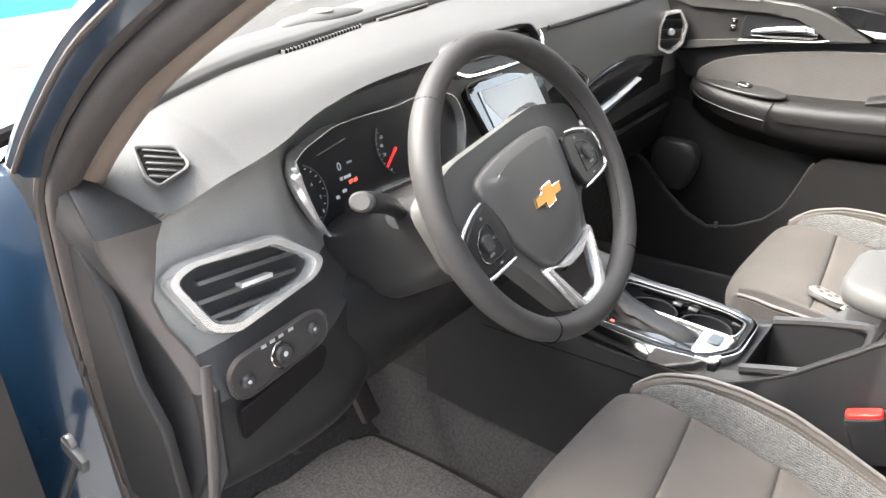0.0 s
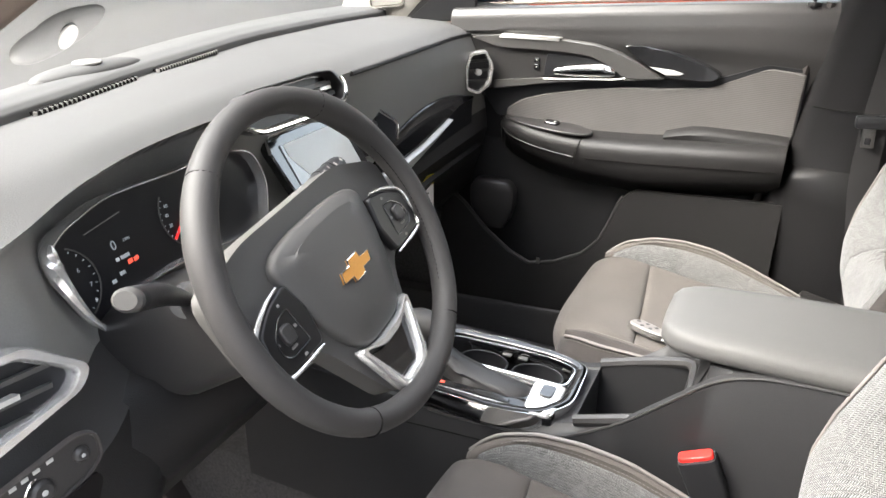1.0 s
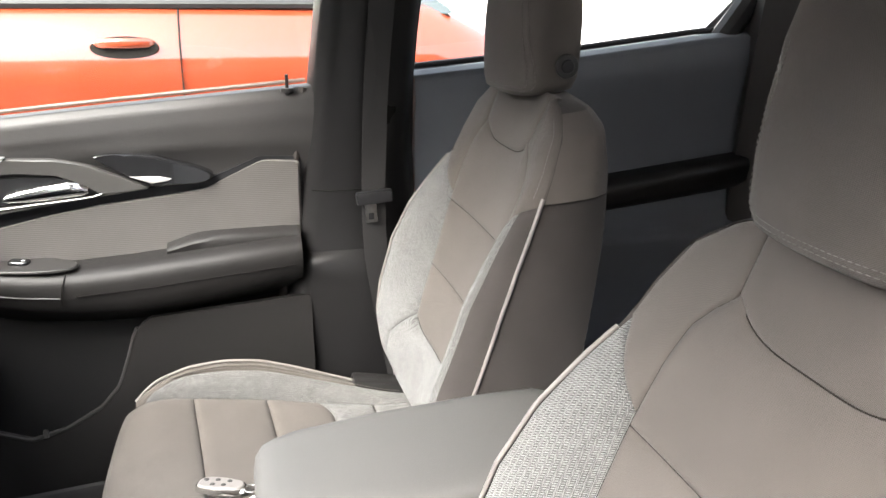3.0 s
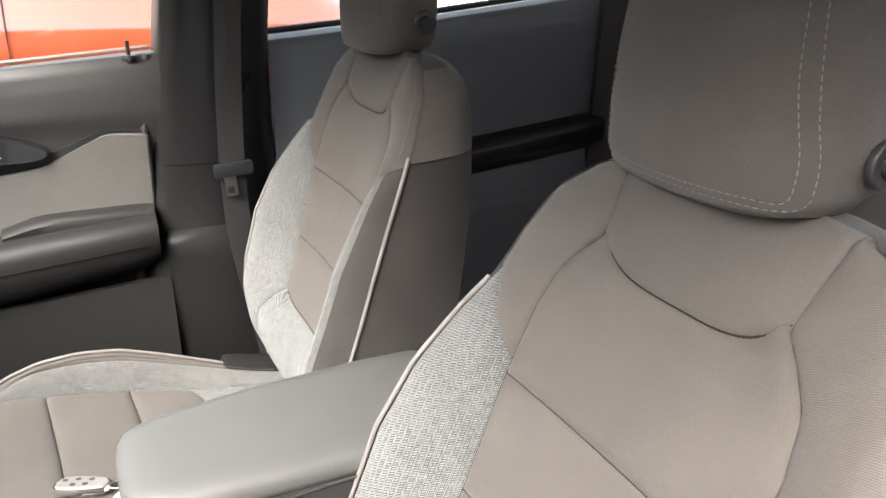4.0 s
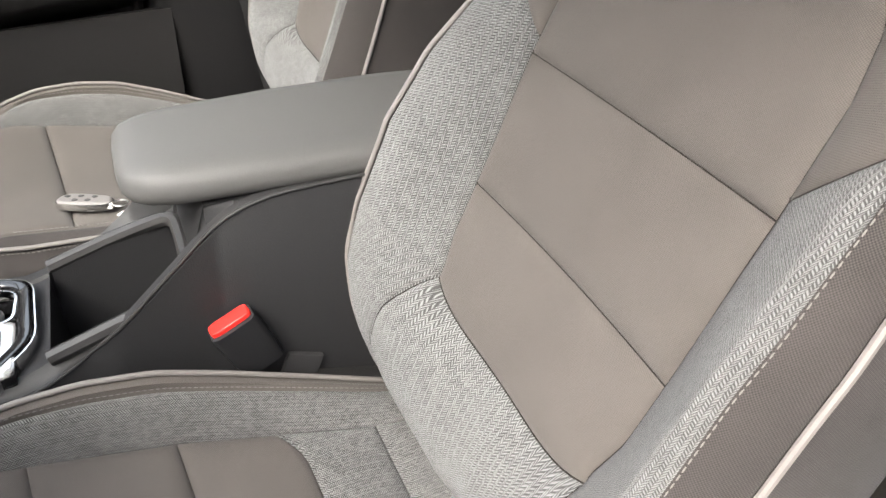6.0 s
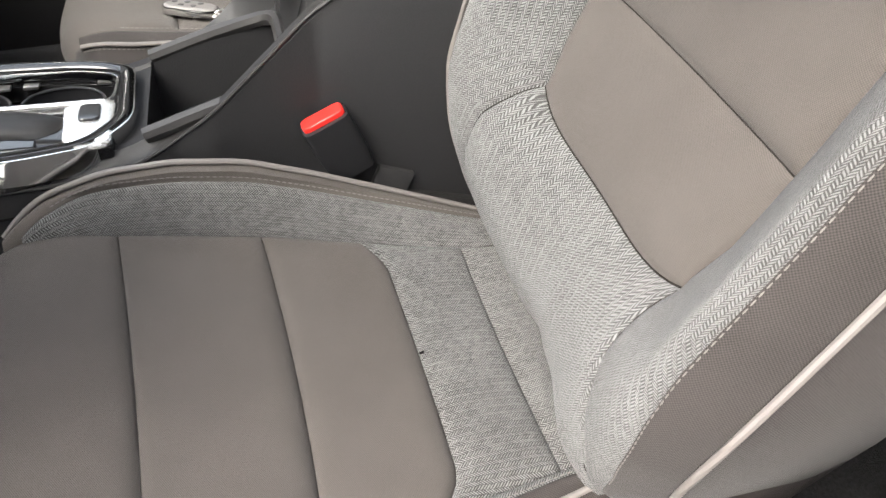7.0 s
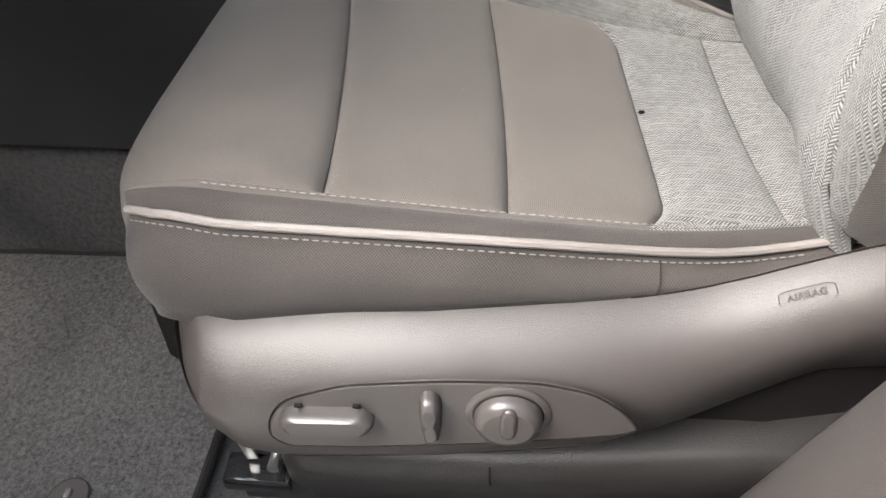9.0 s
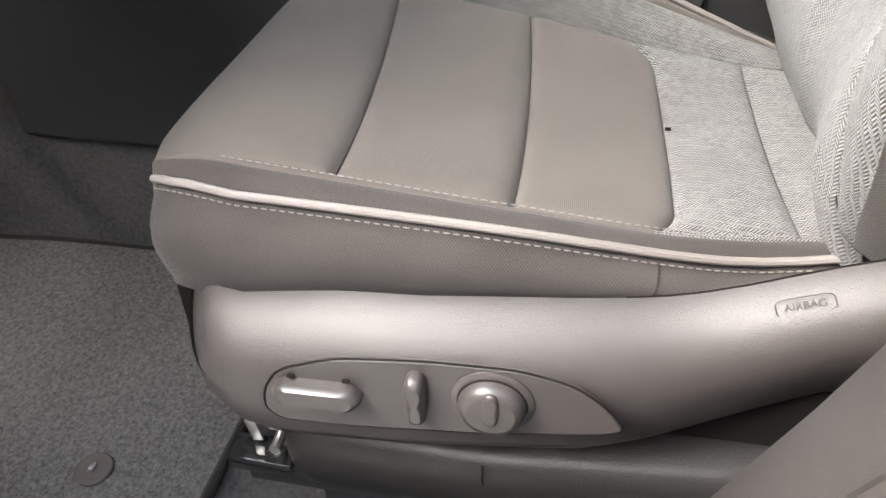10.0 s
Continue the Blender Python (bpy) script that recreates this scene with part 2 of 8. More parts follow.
NEEDLE = glowing("red_needle", (0.7, 0.03, 0.03), 0.1)
LIT = glowing("lit_display_print", (0.32, 0.35, 0.38), 0.05)
LIT_RED = glowing("lit_red_print", (0.8, 0.08, 0.05), 0.12)
GLASS = glass("window_glass", (0.82, 0.85, 0.83))
WINDSCREEN_GLASS = glass("windscreen_glass", (0.78, 0.80, 0.795))
MIRROR = material("mirror_glass", (0.92, 0.93, 0.93), 0.02, metal=1.0, vary=0.01)
CONCRETE = material("pale_concrete", (0.50, 0.482, 0.44), 0.9, vary=0.18, scale=0.7, fine=60, bump=0.4, dist=0.004)
SIDING = material("white_siding", (0.72, 0.71, 0.69), 0.6, vary=0.05, scale=1.0)
GREYWALL = material("grey_render", (0.26, 0.25, 0.245), 0.9, vary=0.08, scale=1.5, fine=80, bump=0.4)
TANWALL = material("tan_stucco", (0.5, 0.38, 0.28), 0.9, vary=0.1, scale=2, fine=80, bump=0.4)
CAR_GLASS = material("tinted_car_glass", (0.16, 0.18, 0.17), 0.04, metal=0.8, vary=0.05)
TEAL = material("teal_panel", (0.02, 0.22, 0.24), 0.6, vary=0.1, scale=1)
TYRE = material("tyre_rubber", (0.02, 0.02, 0.02), 0.8)
HEADLINER = material("headliner_cloth", (0.42, 0.4, 0.38), 0.95, vary=0.06)


# ---------------- helpers for shapes ----------------
def thing(name, at, label, category, group="", kind=""):
    ob = new(name)
    ob.location = at
    ob.empty_display_size = 0.05
    return tagged(ob, label, category, group, kind)


def base_of(ob):
    v = Vector((0, 0, 0))
    while ob is not None:
        v += ob.location
        ob = ob.parent
    return v


def solid(name, verts, faces, mat, parent=None, label="", smooth=True, uvs=None, angle=35):
    """One mesh object from world places, under a thing or a part."""
    me = bpy.data.meshes.new(name)
    o = base_of(parent) if parent is not None else Vector((0, 0, 0))
    me.from_pydata([tuple(Vector(v) - o) for v in verts], [], faces)
    me.materials.append(mat)
    if uvs is not None:
        layer = me.uv_layers.new(name="UVMap")
        for loop in me.loops:
            layer.data[loop.index].uv = uvs[loop.vertex_index]
    bm = bmesh.new()
    bm.from_mesh(me)
    bmesh.ops.recalc_face_normals(bm, faces=bm.faces)
    if smooth:
        for e in bm.edges:
            if len(e.link_faces) == 2 and e.calc_face_angle(0) > radians(angle):
                e.smooth = False
        for f in bm.faces:
            f.smooth = True
    bm.to_mesh(me)
    bm.free()
    ob = new(name, me)
    if parent is not None:
        ob.parent = parent
    if label:
        ob["label"] = label
    return ob


def part(name, bm, mat, parent, label="", smooth=True):
    """A bmesh in world places as one mesh under a thing or a part."""
    bmesh.ops.recalc_face_normals(bm, faces=bm.faces)
    vs = [tuple(v.co) for v in bm.verts]
    bm.verts.index_update()
    fs = [[v.index for v in f.verts] for f in bm.faces]
    bm.free()
    return solid(name, vs, fs, mat, parent, label, smooth)


def spline(pts, n):
    """n points along a smooth curve through pts, evenly by its own parameter."""
    p = np.array(pts, float)
    if len(p) == 2:
        return [p[0] + (p[1] - p[0]) * t for t in np.linspace(0, 1, n)]
    d = np.r_[0, np.cumsum(np.linalg.norm(np.diff(p, axis=0), axis=1) + 1e-9)]
    q = np.vstack([2 * p[0] - p[1], p, 2 * p[-1] - p[-2]])
    out = []
    for s in np.linspace(0, d[-1], n):
        k = min(max(int(np.searchsorted(d, s, side="right")) - 1, 0), len(p) - 2)
        t = (s - d[k]) / (d[k + 1] - d[k])
        a, b, c, e = q[k], q[k + 1], q[k + 2], q[k + 3]
        h0, h1 = (c - a) / 2, (e - b) / 2
        l0 = np.linalg.norm(c - b)
        m0 = h0 * min(1, l0 / (np.linalg.norm(h0) + 1e-9))
        m1 = h1 * min(1, l0 / (np.linalg.norm(h1) + 1e-9))
        out.append((2 * t**3 - 3 * t**2 + 1) * b + (t**3 - 2 * t**2 + t) * m0 + (3 * t**2 - 2 * t**3) * c + (t**3 - t**2) * m1)
    return out


def lerp(table, s):
    """Value at s of a table of (s, value) rows in any order."""
    t = sorted(table)
    return float(np.interp(s, [a for a, _ in t], [b for _, b in t]))


def smooth_lerp(table, s, k=0.012):
    return sum(lerp(table, s + d * k) for d in (-2, -1, 0, 1, 2)) / 5


def tube_data(pts, r, seg=8, closed=False, flat=1.0, ref=(0, 0, 1)):
    """A round cord along pts: vertices and faces. r may be a list."""
    p = [Vector(q) for q in pts]
    n = len(p)
    verts, faces = [], []
    for i, c in enumerate(p):
        a = p[(i - 1) % n] if closed or i > 0 else p[i]
        b = p[(i + 1) % n] if closed or i < n - 1 else p[i]
        t = (b - a).normalized()
        s = t.cross(Vector(ref))
        if s.length < 1e-4:
            s = t.cross(Vector((1, 0.3, 0.1)))
        s.normalize()
        w = s.cross(t)
        rad = r[i] if isinstance(r, (list, tuple)) else r
        for k in range(seg):
            ang = 2 * math.pi * k / seg
            verts.append(c + s * (rad * math.cos(ang)) + w * (rad * flat * math.sin(ang)))
    for i in range(n if closed else n - 1):
        j = (i + 1) % n
        for k in range(seg):
            l = (k + 1) % seg
            faces.append((i * seg + k, i * seg + l, j * seg + l, j * seg + k))
    if not closed:
        faces.append(tuple(range(seg))[::-1])
        faces.append(tuple((n - 1) * seg + k for k in range(seg)))
    return verts, faces


def tube(name, pts, r, mat, parent, label="", seg=8, closed=False, flat=1.0, ref=(0, 0, 1)):
    v, f = tube_data(pts, r, seg, closed, flat, ref)
    return solid(name, v, f, mat, parent, label)


def stitches(name, lines, mat, parent, label="", length=0.0042, gap=0.0022, r=0.0006):
    """Rows of short threads along smooth lines, as one mesh."""
    verts, faces = [], []
    for line in lines:
        pts = [Vector(p) for p in spline(line, 160)]
        d = [0.0]
        for a, b in zip(pts, pts[1:]):
            d.append(d[-1] + (b - a).length)
        xs = np.array([tuple(p) for p in pts])
        s = 0.0
        while s + length < d[-1]:
            ends = [Vector([float(np.interp(q, d, xs[:, k])) for k in range(3)]) for q in (s, s + length / 2, s + length)]
            v, f = tube_data(ends, [r * 0.6, r, r * 0.6], 5)
            faces += [tuple(i + len(verts) for i in g) for g in f]
            verts += v
            s += length + gap
    ob = solid(name, verts, faces, mat, parent, label)
    ob["kind"] = "stuff"
    return ob


def dense(n, edge=True):
    """Parameters from 0 to 1, closer together towards both ends."""
    mid = np.linspace(0.08, 0.92, n)
    return np.r_[0, 0.008, 0.02, 0.04, mid, 0.96, 0.98, 0.992, 1] if edge else np.linspace(0, 1, n)


def sheet(name, fn, us, vs, mat, parent, label="", turn=False, skirt=None, angle=40, cap=True, uvfn=None):
    """A surface fn(u, v) with its own metres as UV, or uvfn of its places; skirt: a vector by which its rim is drawn down behind it."""
    nu, nv = len(us), len(vs)
    g = [[Vector(fn(u, v)) for u in us] for v in vs]
    cu = np.zeros((nv, nu))
    cv = np.zeros((nv, nu))
    for j in range(nv):
        for i in range(1, nu):
            cu[j, i] = cu[j, i - 1] + (g[j][i] - g[j][i - 1]).length
        cu[j] -= cu[j, nu // 2]
    for i in range(nu):
        for j in range(1, nv):
            cv[j, i] = cv[j - 1, i] + (g[j][i] - g[j - 1][i]).length
    verts = [p for row in g for p in row]
    uvs = [((cv[j, i], cu[j, i]) if turn else (cu[j, i], cv[j, i])) for j in range(nv) for i in range(nu)]
    if uvfn == "inner" or uvfn == "outer":
        # Columns follow the first or the last edge.
        k = 0 if uvfn == "inner" else nu - 1
        m = 1.0 if uvfn == "inner" else 1.35
        uvs = [((cu[j, i] - cu[j, k]) * m, cv[j].mean() * m) for j in range(nv) for i in range(nu)]
    elif uvfn is not None:
        uvs = [uvfn(p) for p in verts]
    faces = [(j * nu + i, j * nu + i + 1, (j + 1) * nu + i + 1, (j + 1) * nu + i) for j in range(nv - 1) for i in range(nu - 1)]
    if skirt is not None:
        rim = [i for i in range(nu)] + [j * nu + nu - 1 for j in range(1, nv)] + [(nv - 1) * nu + i for i in range(nu - 2, -1, -1)] + [j * nu for j in range(nv - 2, 0, -1)]
        k = len(verts)
        for r in rim:
            verts.append(verts[r] + Vector(skirt))
            i, j = r % nu, r // nu
            depth = Vector(skirt).length
            uvs.append((uvs[r][0] + depth * ((i == nu - 1) - (i == 0)), uvs[r][1] + depth * ((j == nv - 1) - (j == 0))))
        m = len(rim)
        faces += [(rim[a], rim[(a + 1) % m], k + (a + 1) % m, k + a) for a in range(m)]
        if cap:
            faces.append(tuple(k + a for a in range(m)))
    return solid(name, verts, faces, mat, parent, label, uvs=uvs, angle=angle)


def loft(name, rings, mat, parent, label="", closed=True, caps=True, angle=40):
    """A skin over rings of equally many points."""
    n = len(rings[0])
    verts = [Vector(p) for r in rings for p in r]
    faces = []
    for a in range(len(rings) - 1):
        for k in range(n if closed else n - 1):
            l = (k + 1) % n
            faces.append((a * n + k, a * n + l, (a + 1) * n + l, (a + 1) * n + k))
    if caps and closed:
        faces.append(tuple(range(n))[::-1])
        faces.append(tuple((len(rings) - 1) * n + k for k in range(n)))
    uvs, along = [], 0.0
    for a, r in enumerate(rings):
        across = 0.0
        for k, p in enumerate(r):
            across += (Vector(p) - Vector(r[k - 1])).length if k else 0.0
            uvs.append((across, along))
        if a + 1 < len(rings):
            along += max((Vector(p) - Vector(q)).length for p, q in zip(r, rings[a + 1]))
    return solid(name, verts, faces, mat, parent, label, uvs=uvs, angle=angle)


def rounded(outline, r=0.01, n=5):
    """A polygon's corners rounded, in its plane of two coordinates."""
    out = []
    m = len(outline)
    for i in range(m):
        p, a, b = np.array(outline[i], float), np.array(outline[i - 1], float), np.array(outline[(i + 1) % m], float)
        da, db = np.linalg.norm(a - p), np.linalg.norm(b - p)
        q = min(r, da * 0.45, db * 0.45)
        s, e = p + (a - p) / da * q, p + (b - p) / db * q
        for t in np.linspace(0, 1, n):
            out.append(tuple((1 - t) ** 2 * s + 2 * t * (1 - t) * p + t**2 * e))
    return out


def frame_of(origin, right, up):
    r = Vector(right).normalized()
    u = Vector(up) - r * Vector(up).dot(r)
    u.normalize()
    return Vector(origin), r, u, r.cross(u)


def plate(name, outline, fr, depth, mat, parent, label="", bevel=0.002, r=0.0, n=4):
    """A flat piece of that outline (in metres along right and up of fr), standing depth proud along its normal, with softened rims."""
    o, x, y, z = fr
    pts = rounded(outline, r, n) if r else [tuple(p) for p in outline]
    c = np.mean(np.array(pts), axis=0)

    def ring(inset, h):
        res = []
        for p in pts:
            d = np.array(p) - c
            l = np.linalg.norm(d)
            q = c + d * max(0.0, (l - inset) / l)
            res.append(o + x * q[0] + y * q[1] + z * h)
        return res

    rings = [ring(0, 0), ring(0, depth - bevel if depth > bevel else depth * 0.5), ring(bevel * 0.35, depth - bevel * 0.3 if depth > bevel else depth * 0.8), ring(bevel, depth)]
    ob = loft(name, rings, mat, parent, label, angle=50)
    for poly in ob.data.polygons:
        if len(poly.vertices) > 4:
            poly.use_smooth = False
    return ob


def bezel(name, outline, fr, width, depth, mat, parent, label="", r=0.01, n=4, back=0.0):
    """A raised frame round that outline."""
    o, x, y, z = fr
    pts = np.array(rounded(outline, r, n) if r else outline, float)
    c = pts.mean(axis=0)

    def ring(inset, h):
        res = []
        for p in pts:
            d = p - c
            l = np.linalg.norm(d)
            q = c + d * (l - inset) / l
            res.append(o + x * q[0] + y * q[1] + z * h)
        return res

    prof = [(0, back), (0, depth * 0.6), (width * 0.2, depth), (width * 0.75, depth), (width, depth * 0.7), (width, back)]
    rings = [ring(a, b) for a, b in prof]
    k = len(pts)
    verts = [p for rg in rings for p in rg]
    faces = []
    for a in range(len(rings)):
        b = (a + 1) % len(rings)
        for i in range(k):
            j = (i + 1) % k
            faces.append((a * k + i, a * k + j, b * k + j, b * k + i))
    return solid(name, verts, faces, mat, parent, label, angle=50)


def block(name, size, at, mat, parent, label="", bevel=0.004, turn=(0, 0, 0), seg=2):
    bm = bmesh.new()
    bmesh.ops.create_cube(bm, size=1)
    bmesh.ops.scale(bm, vec=size, verts=bm.verts)
    if bevel:
        bmesh.ops.bevel(bm, geom=bm.edges[:], offset=min(bevel, min(size) * 0.45), segments=seg, profile=0.6, affect="EDGES")
    bmesh.ops.transform(bm, matrix=pose(*at, *turn), verts=bm.verts)
    return part(name, bm, mat, parent, label)


def disc(name, r, depth, fr, mat, parent, label="", seg=32, at=(0, 0), bevel=0.002):
    return plate(name, [(at[0] + r * math.cos(2 * math.pi * k / seg), at[1] + r * math.sin(2 * math.pi * k / seg)) for k in range(seg)], fr, depth, mat, parent, label, bevel)


def oblong(rx, ry, n=24, p=2.6, at=(0, 0)):
    """A rounded oblong outline."""
    out = []
    for k in range(n):
        a = 2 * math.pi * k / n
        c, s = math.cos(a), math.sin(a)
        out.append((at[0] + rx * math.copysign(abs(c) ** (2 / p), c), at[1] + ry * math.copysign(abs(s) ** (2 / p), s)))
    return out


def words(name, text, size, fr, mat, parent, label="", at=(0, 0), depth=0.0004, lift=0.0006):
    o, x, y, z = fr
    cu = bpy.data.curves.new(name, "FONT")
    cu.body, cu.size, cu.extrude = text, size, depth
    cu.align_x, cu.align_y = "CENTER", "CENTER"
    cu.materials.append(mat)
    tmp = bpy.data.objects.new("tmp", cu)
    scene.collection.objects.link(tmp)
    me = bpy.data.meshes.new_from_object(tmp.evaluated_get(bpy.context.evaluated_depsgraph_get()))
    bpy.data.objects.remove(tmp)
    base = base_of(parent)
    m = Matrix((x, y, z)).transposed().to_4x4()
    m.translation = o + x * at[0] + y * at[1] + z * lift - base
    me.transform(m)
    ob = new(name, me)
    ob.parent = parent
    if label:
        ob["label"] = label
    return ob


# ---------------- seats ----------------
SEAT_X = -0.335
CUSHION_Z = [(0.02, 0.715), (0.103, 0.717), (0.203, 0.724), (0.311, 0.742), (0.443, 0.761), (0.50, 0.768)]
INSERT_HALF = [(0.02, 0.14), (0.103, 0.146), (0.203, 0.164), (0.311, 0.176), (0.443, 0.181), (0.6, 0.181)]
PIPE_RIGHT = [(0.588, 0.735), (0.555, 0.769), (0.526, 0.788), (0.467, 0.808), (0.40, 0.813), (0.33, 0.805), (0.26, 0.781), (0.17, 0.745), (0.068, 0.703), (0.02, 0.69)]
PIPE_LEFT = [(0.562, 0.742), (0.53, 0.757), (0.50, 0.757), (0.40, 0.758), (0.30, 0.753), (0.25, 0.744), (0.20, 0.732), (0.16, 0.723), (0.12, 0.717), (0.08, 0.720), (0.04, 0.722)]
SHIELD_TOP = [(0.534, 0.69), (0.497, 0.684), (0.466, 0.690), (0.408, 0.700), (0.30, 0.708), (0.25, 0.711), (0.20, 0.714), (0.16, 0.723), (0.12, 0.741), (0.08, 0.757), (0.05, 0.766), (0.0, 0.770), (-0.08, 0.764)]
SHIELD_IN = [(-0.1, 0.020), (0.08, 0.020), (0.16, 0.018), (0.20, 0.014), (0.25, 0.008), (0.35, 0.0), (0.6, 0.0)]
SHIELD_BOT = [(0.50, 0.592), (0.46, 0.577), (0.308, 0.592), (0.237, 0.597), (0.20, 0.598), (0.17, 0.603), (0.14, 0.615), (0.10, 0.627), (0.05, 0.634), (-0.08, 0.638)]
BACK_Y = [(0.68, 0.052), (0.715, 0.067), (0.75, 0.086), (0.78, 0.093), (0.83, 0.080), (0.911, 0.046), (1.015, 0.001), (1.14, -0.046), (1.29, -0.113), (1.36, -0.150), (1.42, -0.19)]
BACK_W = [(0.70, 0.19), (0.74, 0.208), (0.79, 0.229), (0.84, 0.244), (0.9, 0.252), (1.1, 0.25), (1.17, 0.245), (1.217, 0.237), (1.263, 0.226), (1.314, 0.203), (1.348, 0.158), (1.365, 0.10)]
BACK_IN = [(0.89, 0.139), (0.925, 0.139), (0.962, 0.149), (1.02, 0.151), (1.14, 0.154), (1.21, 0.152), (1.25, 0.143), (1.275, 0.124), (1.292, 0.106), (1.33, 0.113), (1.37, 0.12)]
BN = Vector((0, 0.92, 0.40)).normalized()


def cushion_z(o, y):
    z = smooth_lerp(CUSHION_Z, y)
    h = lerp(INSERT_HALF, y)
    return z - 0.013 * max(0.0, 1 - (o / h) ** 2)


def puff(d, depth=0.007, width=0.005, fill=0.004):
    """Height of padded cloth at a distance d from its nearest seam."""
    return -depth * math.exp(-d / width) + fill * (1 - math.exp(-d / 0.03))


def back_point(o, z, lift=0.0):
    """A place on the backrest's front, at o to the right of its middle."""
    y = smooth_lerp(BACK_Y, z, 0.02)
    w = lerp(BACK_W, z)
    a = abs(o)
    hi = lerp([(0.74, 0.03), (0.84, 0.055), (0.92, 0.066), (1.06, 0.062), (1.16, 0.042), (1.25, 0.018), (1.33, 0.004), (1.4, 0)], z)
    ins = min(lerp(BACK_IN, z), w * 0.8)
    soft = min(1.0, max(0.0, (0.915 - z) / 0.05))
    ins += (0.04 - ins) * soft
    rise = 0.0
    if o > ins:
        # The inner bolster climbs to its piped edge.
        t = min(1.0, (a - ins) / (w - ins))
        hi = lerp([(0.74, 0.004), (0.785, 0.014), (0.87, 0.051), (0.93, 0.063), (1.02, 0.067), (1.095, 0.051), (1.155, 0.027), (1.216, 0.002), (1.25, 0.0)], z)
        even = t - 0.16 * t * t
        rise = hi * (even + (t * t * (3 - 2 * t) * 0.84 - even) * soft) / 0.84 + 0.010 * math.sin(math.pi * t) * min(1.0, hi / 0.03) - 0.004 * t ** 8
    elif a > ins:
        t = min(1.0, (a - ins) / max(1e-4, (0.222 if w > 0.22 else w * 0.88) - ins))
        crisp = (t if t < 0.8 else t - (t - 0.8) ** 2 / 0.4) / 0.9
        rise = hi * (crisp + (t * t * (3 - 2 * t) - crisp) * soft)
        edge = max(0.0, (a - 0.216 * w / 0.25) / (w - 0.216 * w / 0.25)) if w > 0 else 0
        rise -= (hi * 0.75 + 0.006) * min(1.0, edge) ** 1.6
    else:
        rise = -0.008 * (1 - (a / ins) ** 2)
    if o < 0:
        y -= 0.026 * min(1.0, max(0.0, (0.88 - z) / 0.09)) * min(1.0, max(0.0, (a - 0.15) / 0.08))
    p = Vector((SEAT_X + o, y, z)) + BN * (rise + lift)
    return p


HEAD = [(1.366, 0.06, -0.15, -0.20), (1.367, 0.085, -0.13, -0.22), (1.374, 0.106, -0.119, -0.232), (1.39, 0.118, -0.117, -0.238), (1.43, 0.125, -0.12, -0.242), (1.48, 0.127, -0.126, -0.246), (1.53, 0.125, -0.134, -0.247), (1.565, 0.12, -0.144, -0.244), (1.585, 0.108, -0.16, -0.235), (1.593, 0.085, -0.18, -0.222)]


def head_front(x, z):
    """Front of the headrest at x from its middle."""
    w, f, r = [float(np.interp(z, [q[0] for q in HEAD], [q[k] for q in HEAD])) for k in (1, 2, 3)]
    return (f + r) / 2 + (f - r) / 2 * max(0.0, 1 - (abs(x) / w) ** 3.2) ** (1 / 3.2) - 0.012 * (abs(x) / 0.14) ** 2


def back_uv(p):
    """Cloth coordinates on the backrest: columns run up it."""
    o = p[0] - SEAT_X
    return o + math.copysign(max(0.0, abs(o) - 0.14) * 0.3, o), p[2] * 1.07


def cushion_uv(p):
    """Cloth coordinates on the cushion: columns run from front to back."""
    o = p[0] - SEAT_X
    return o + math.copysign(max(0.0, abs(o) - 0.15) * 0.3, o), p[1]


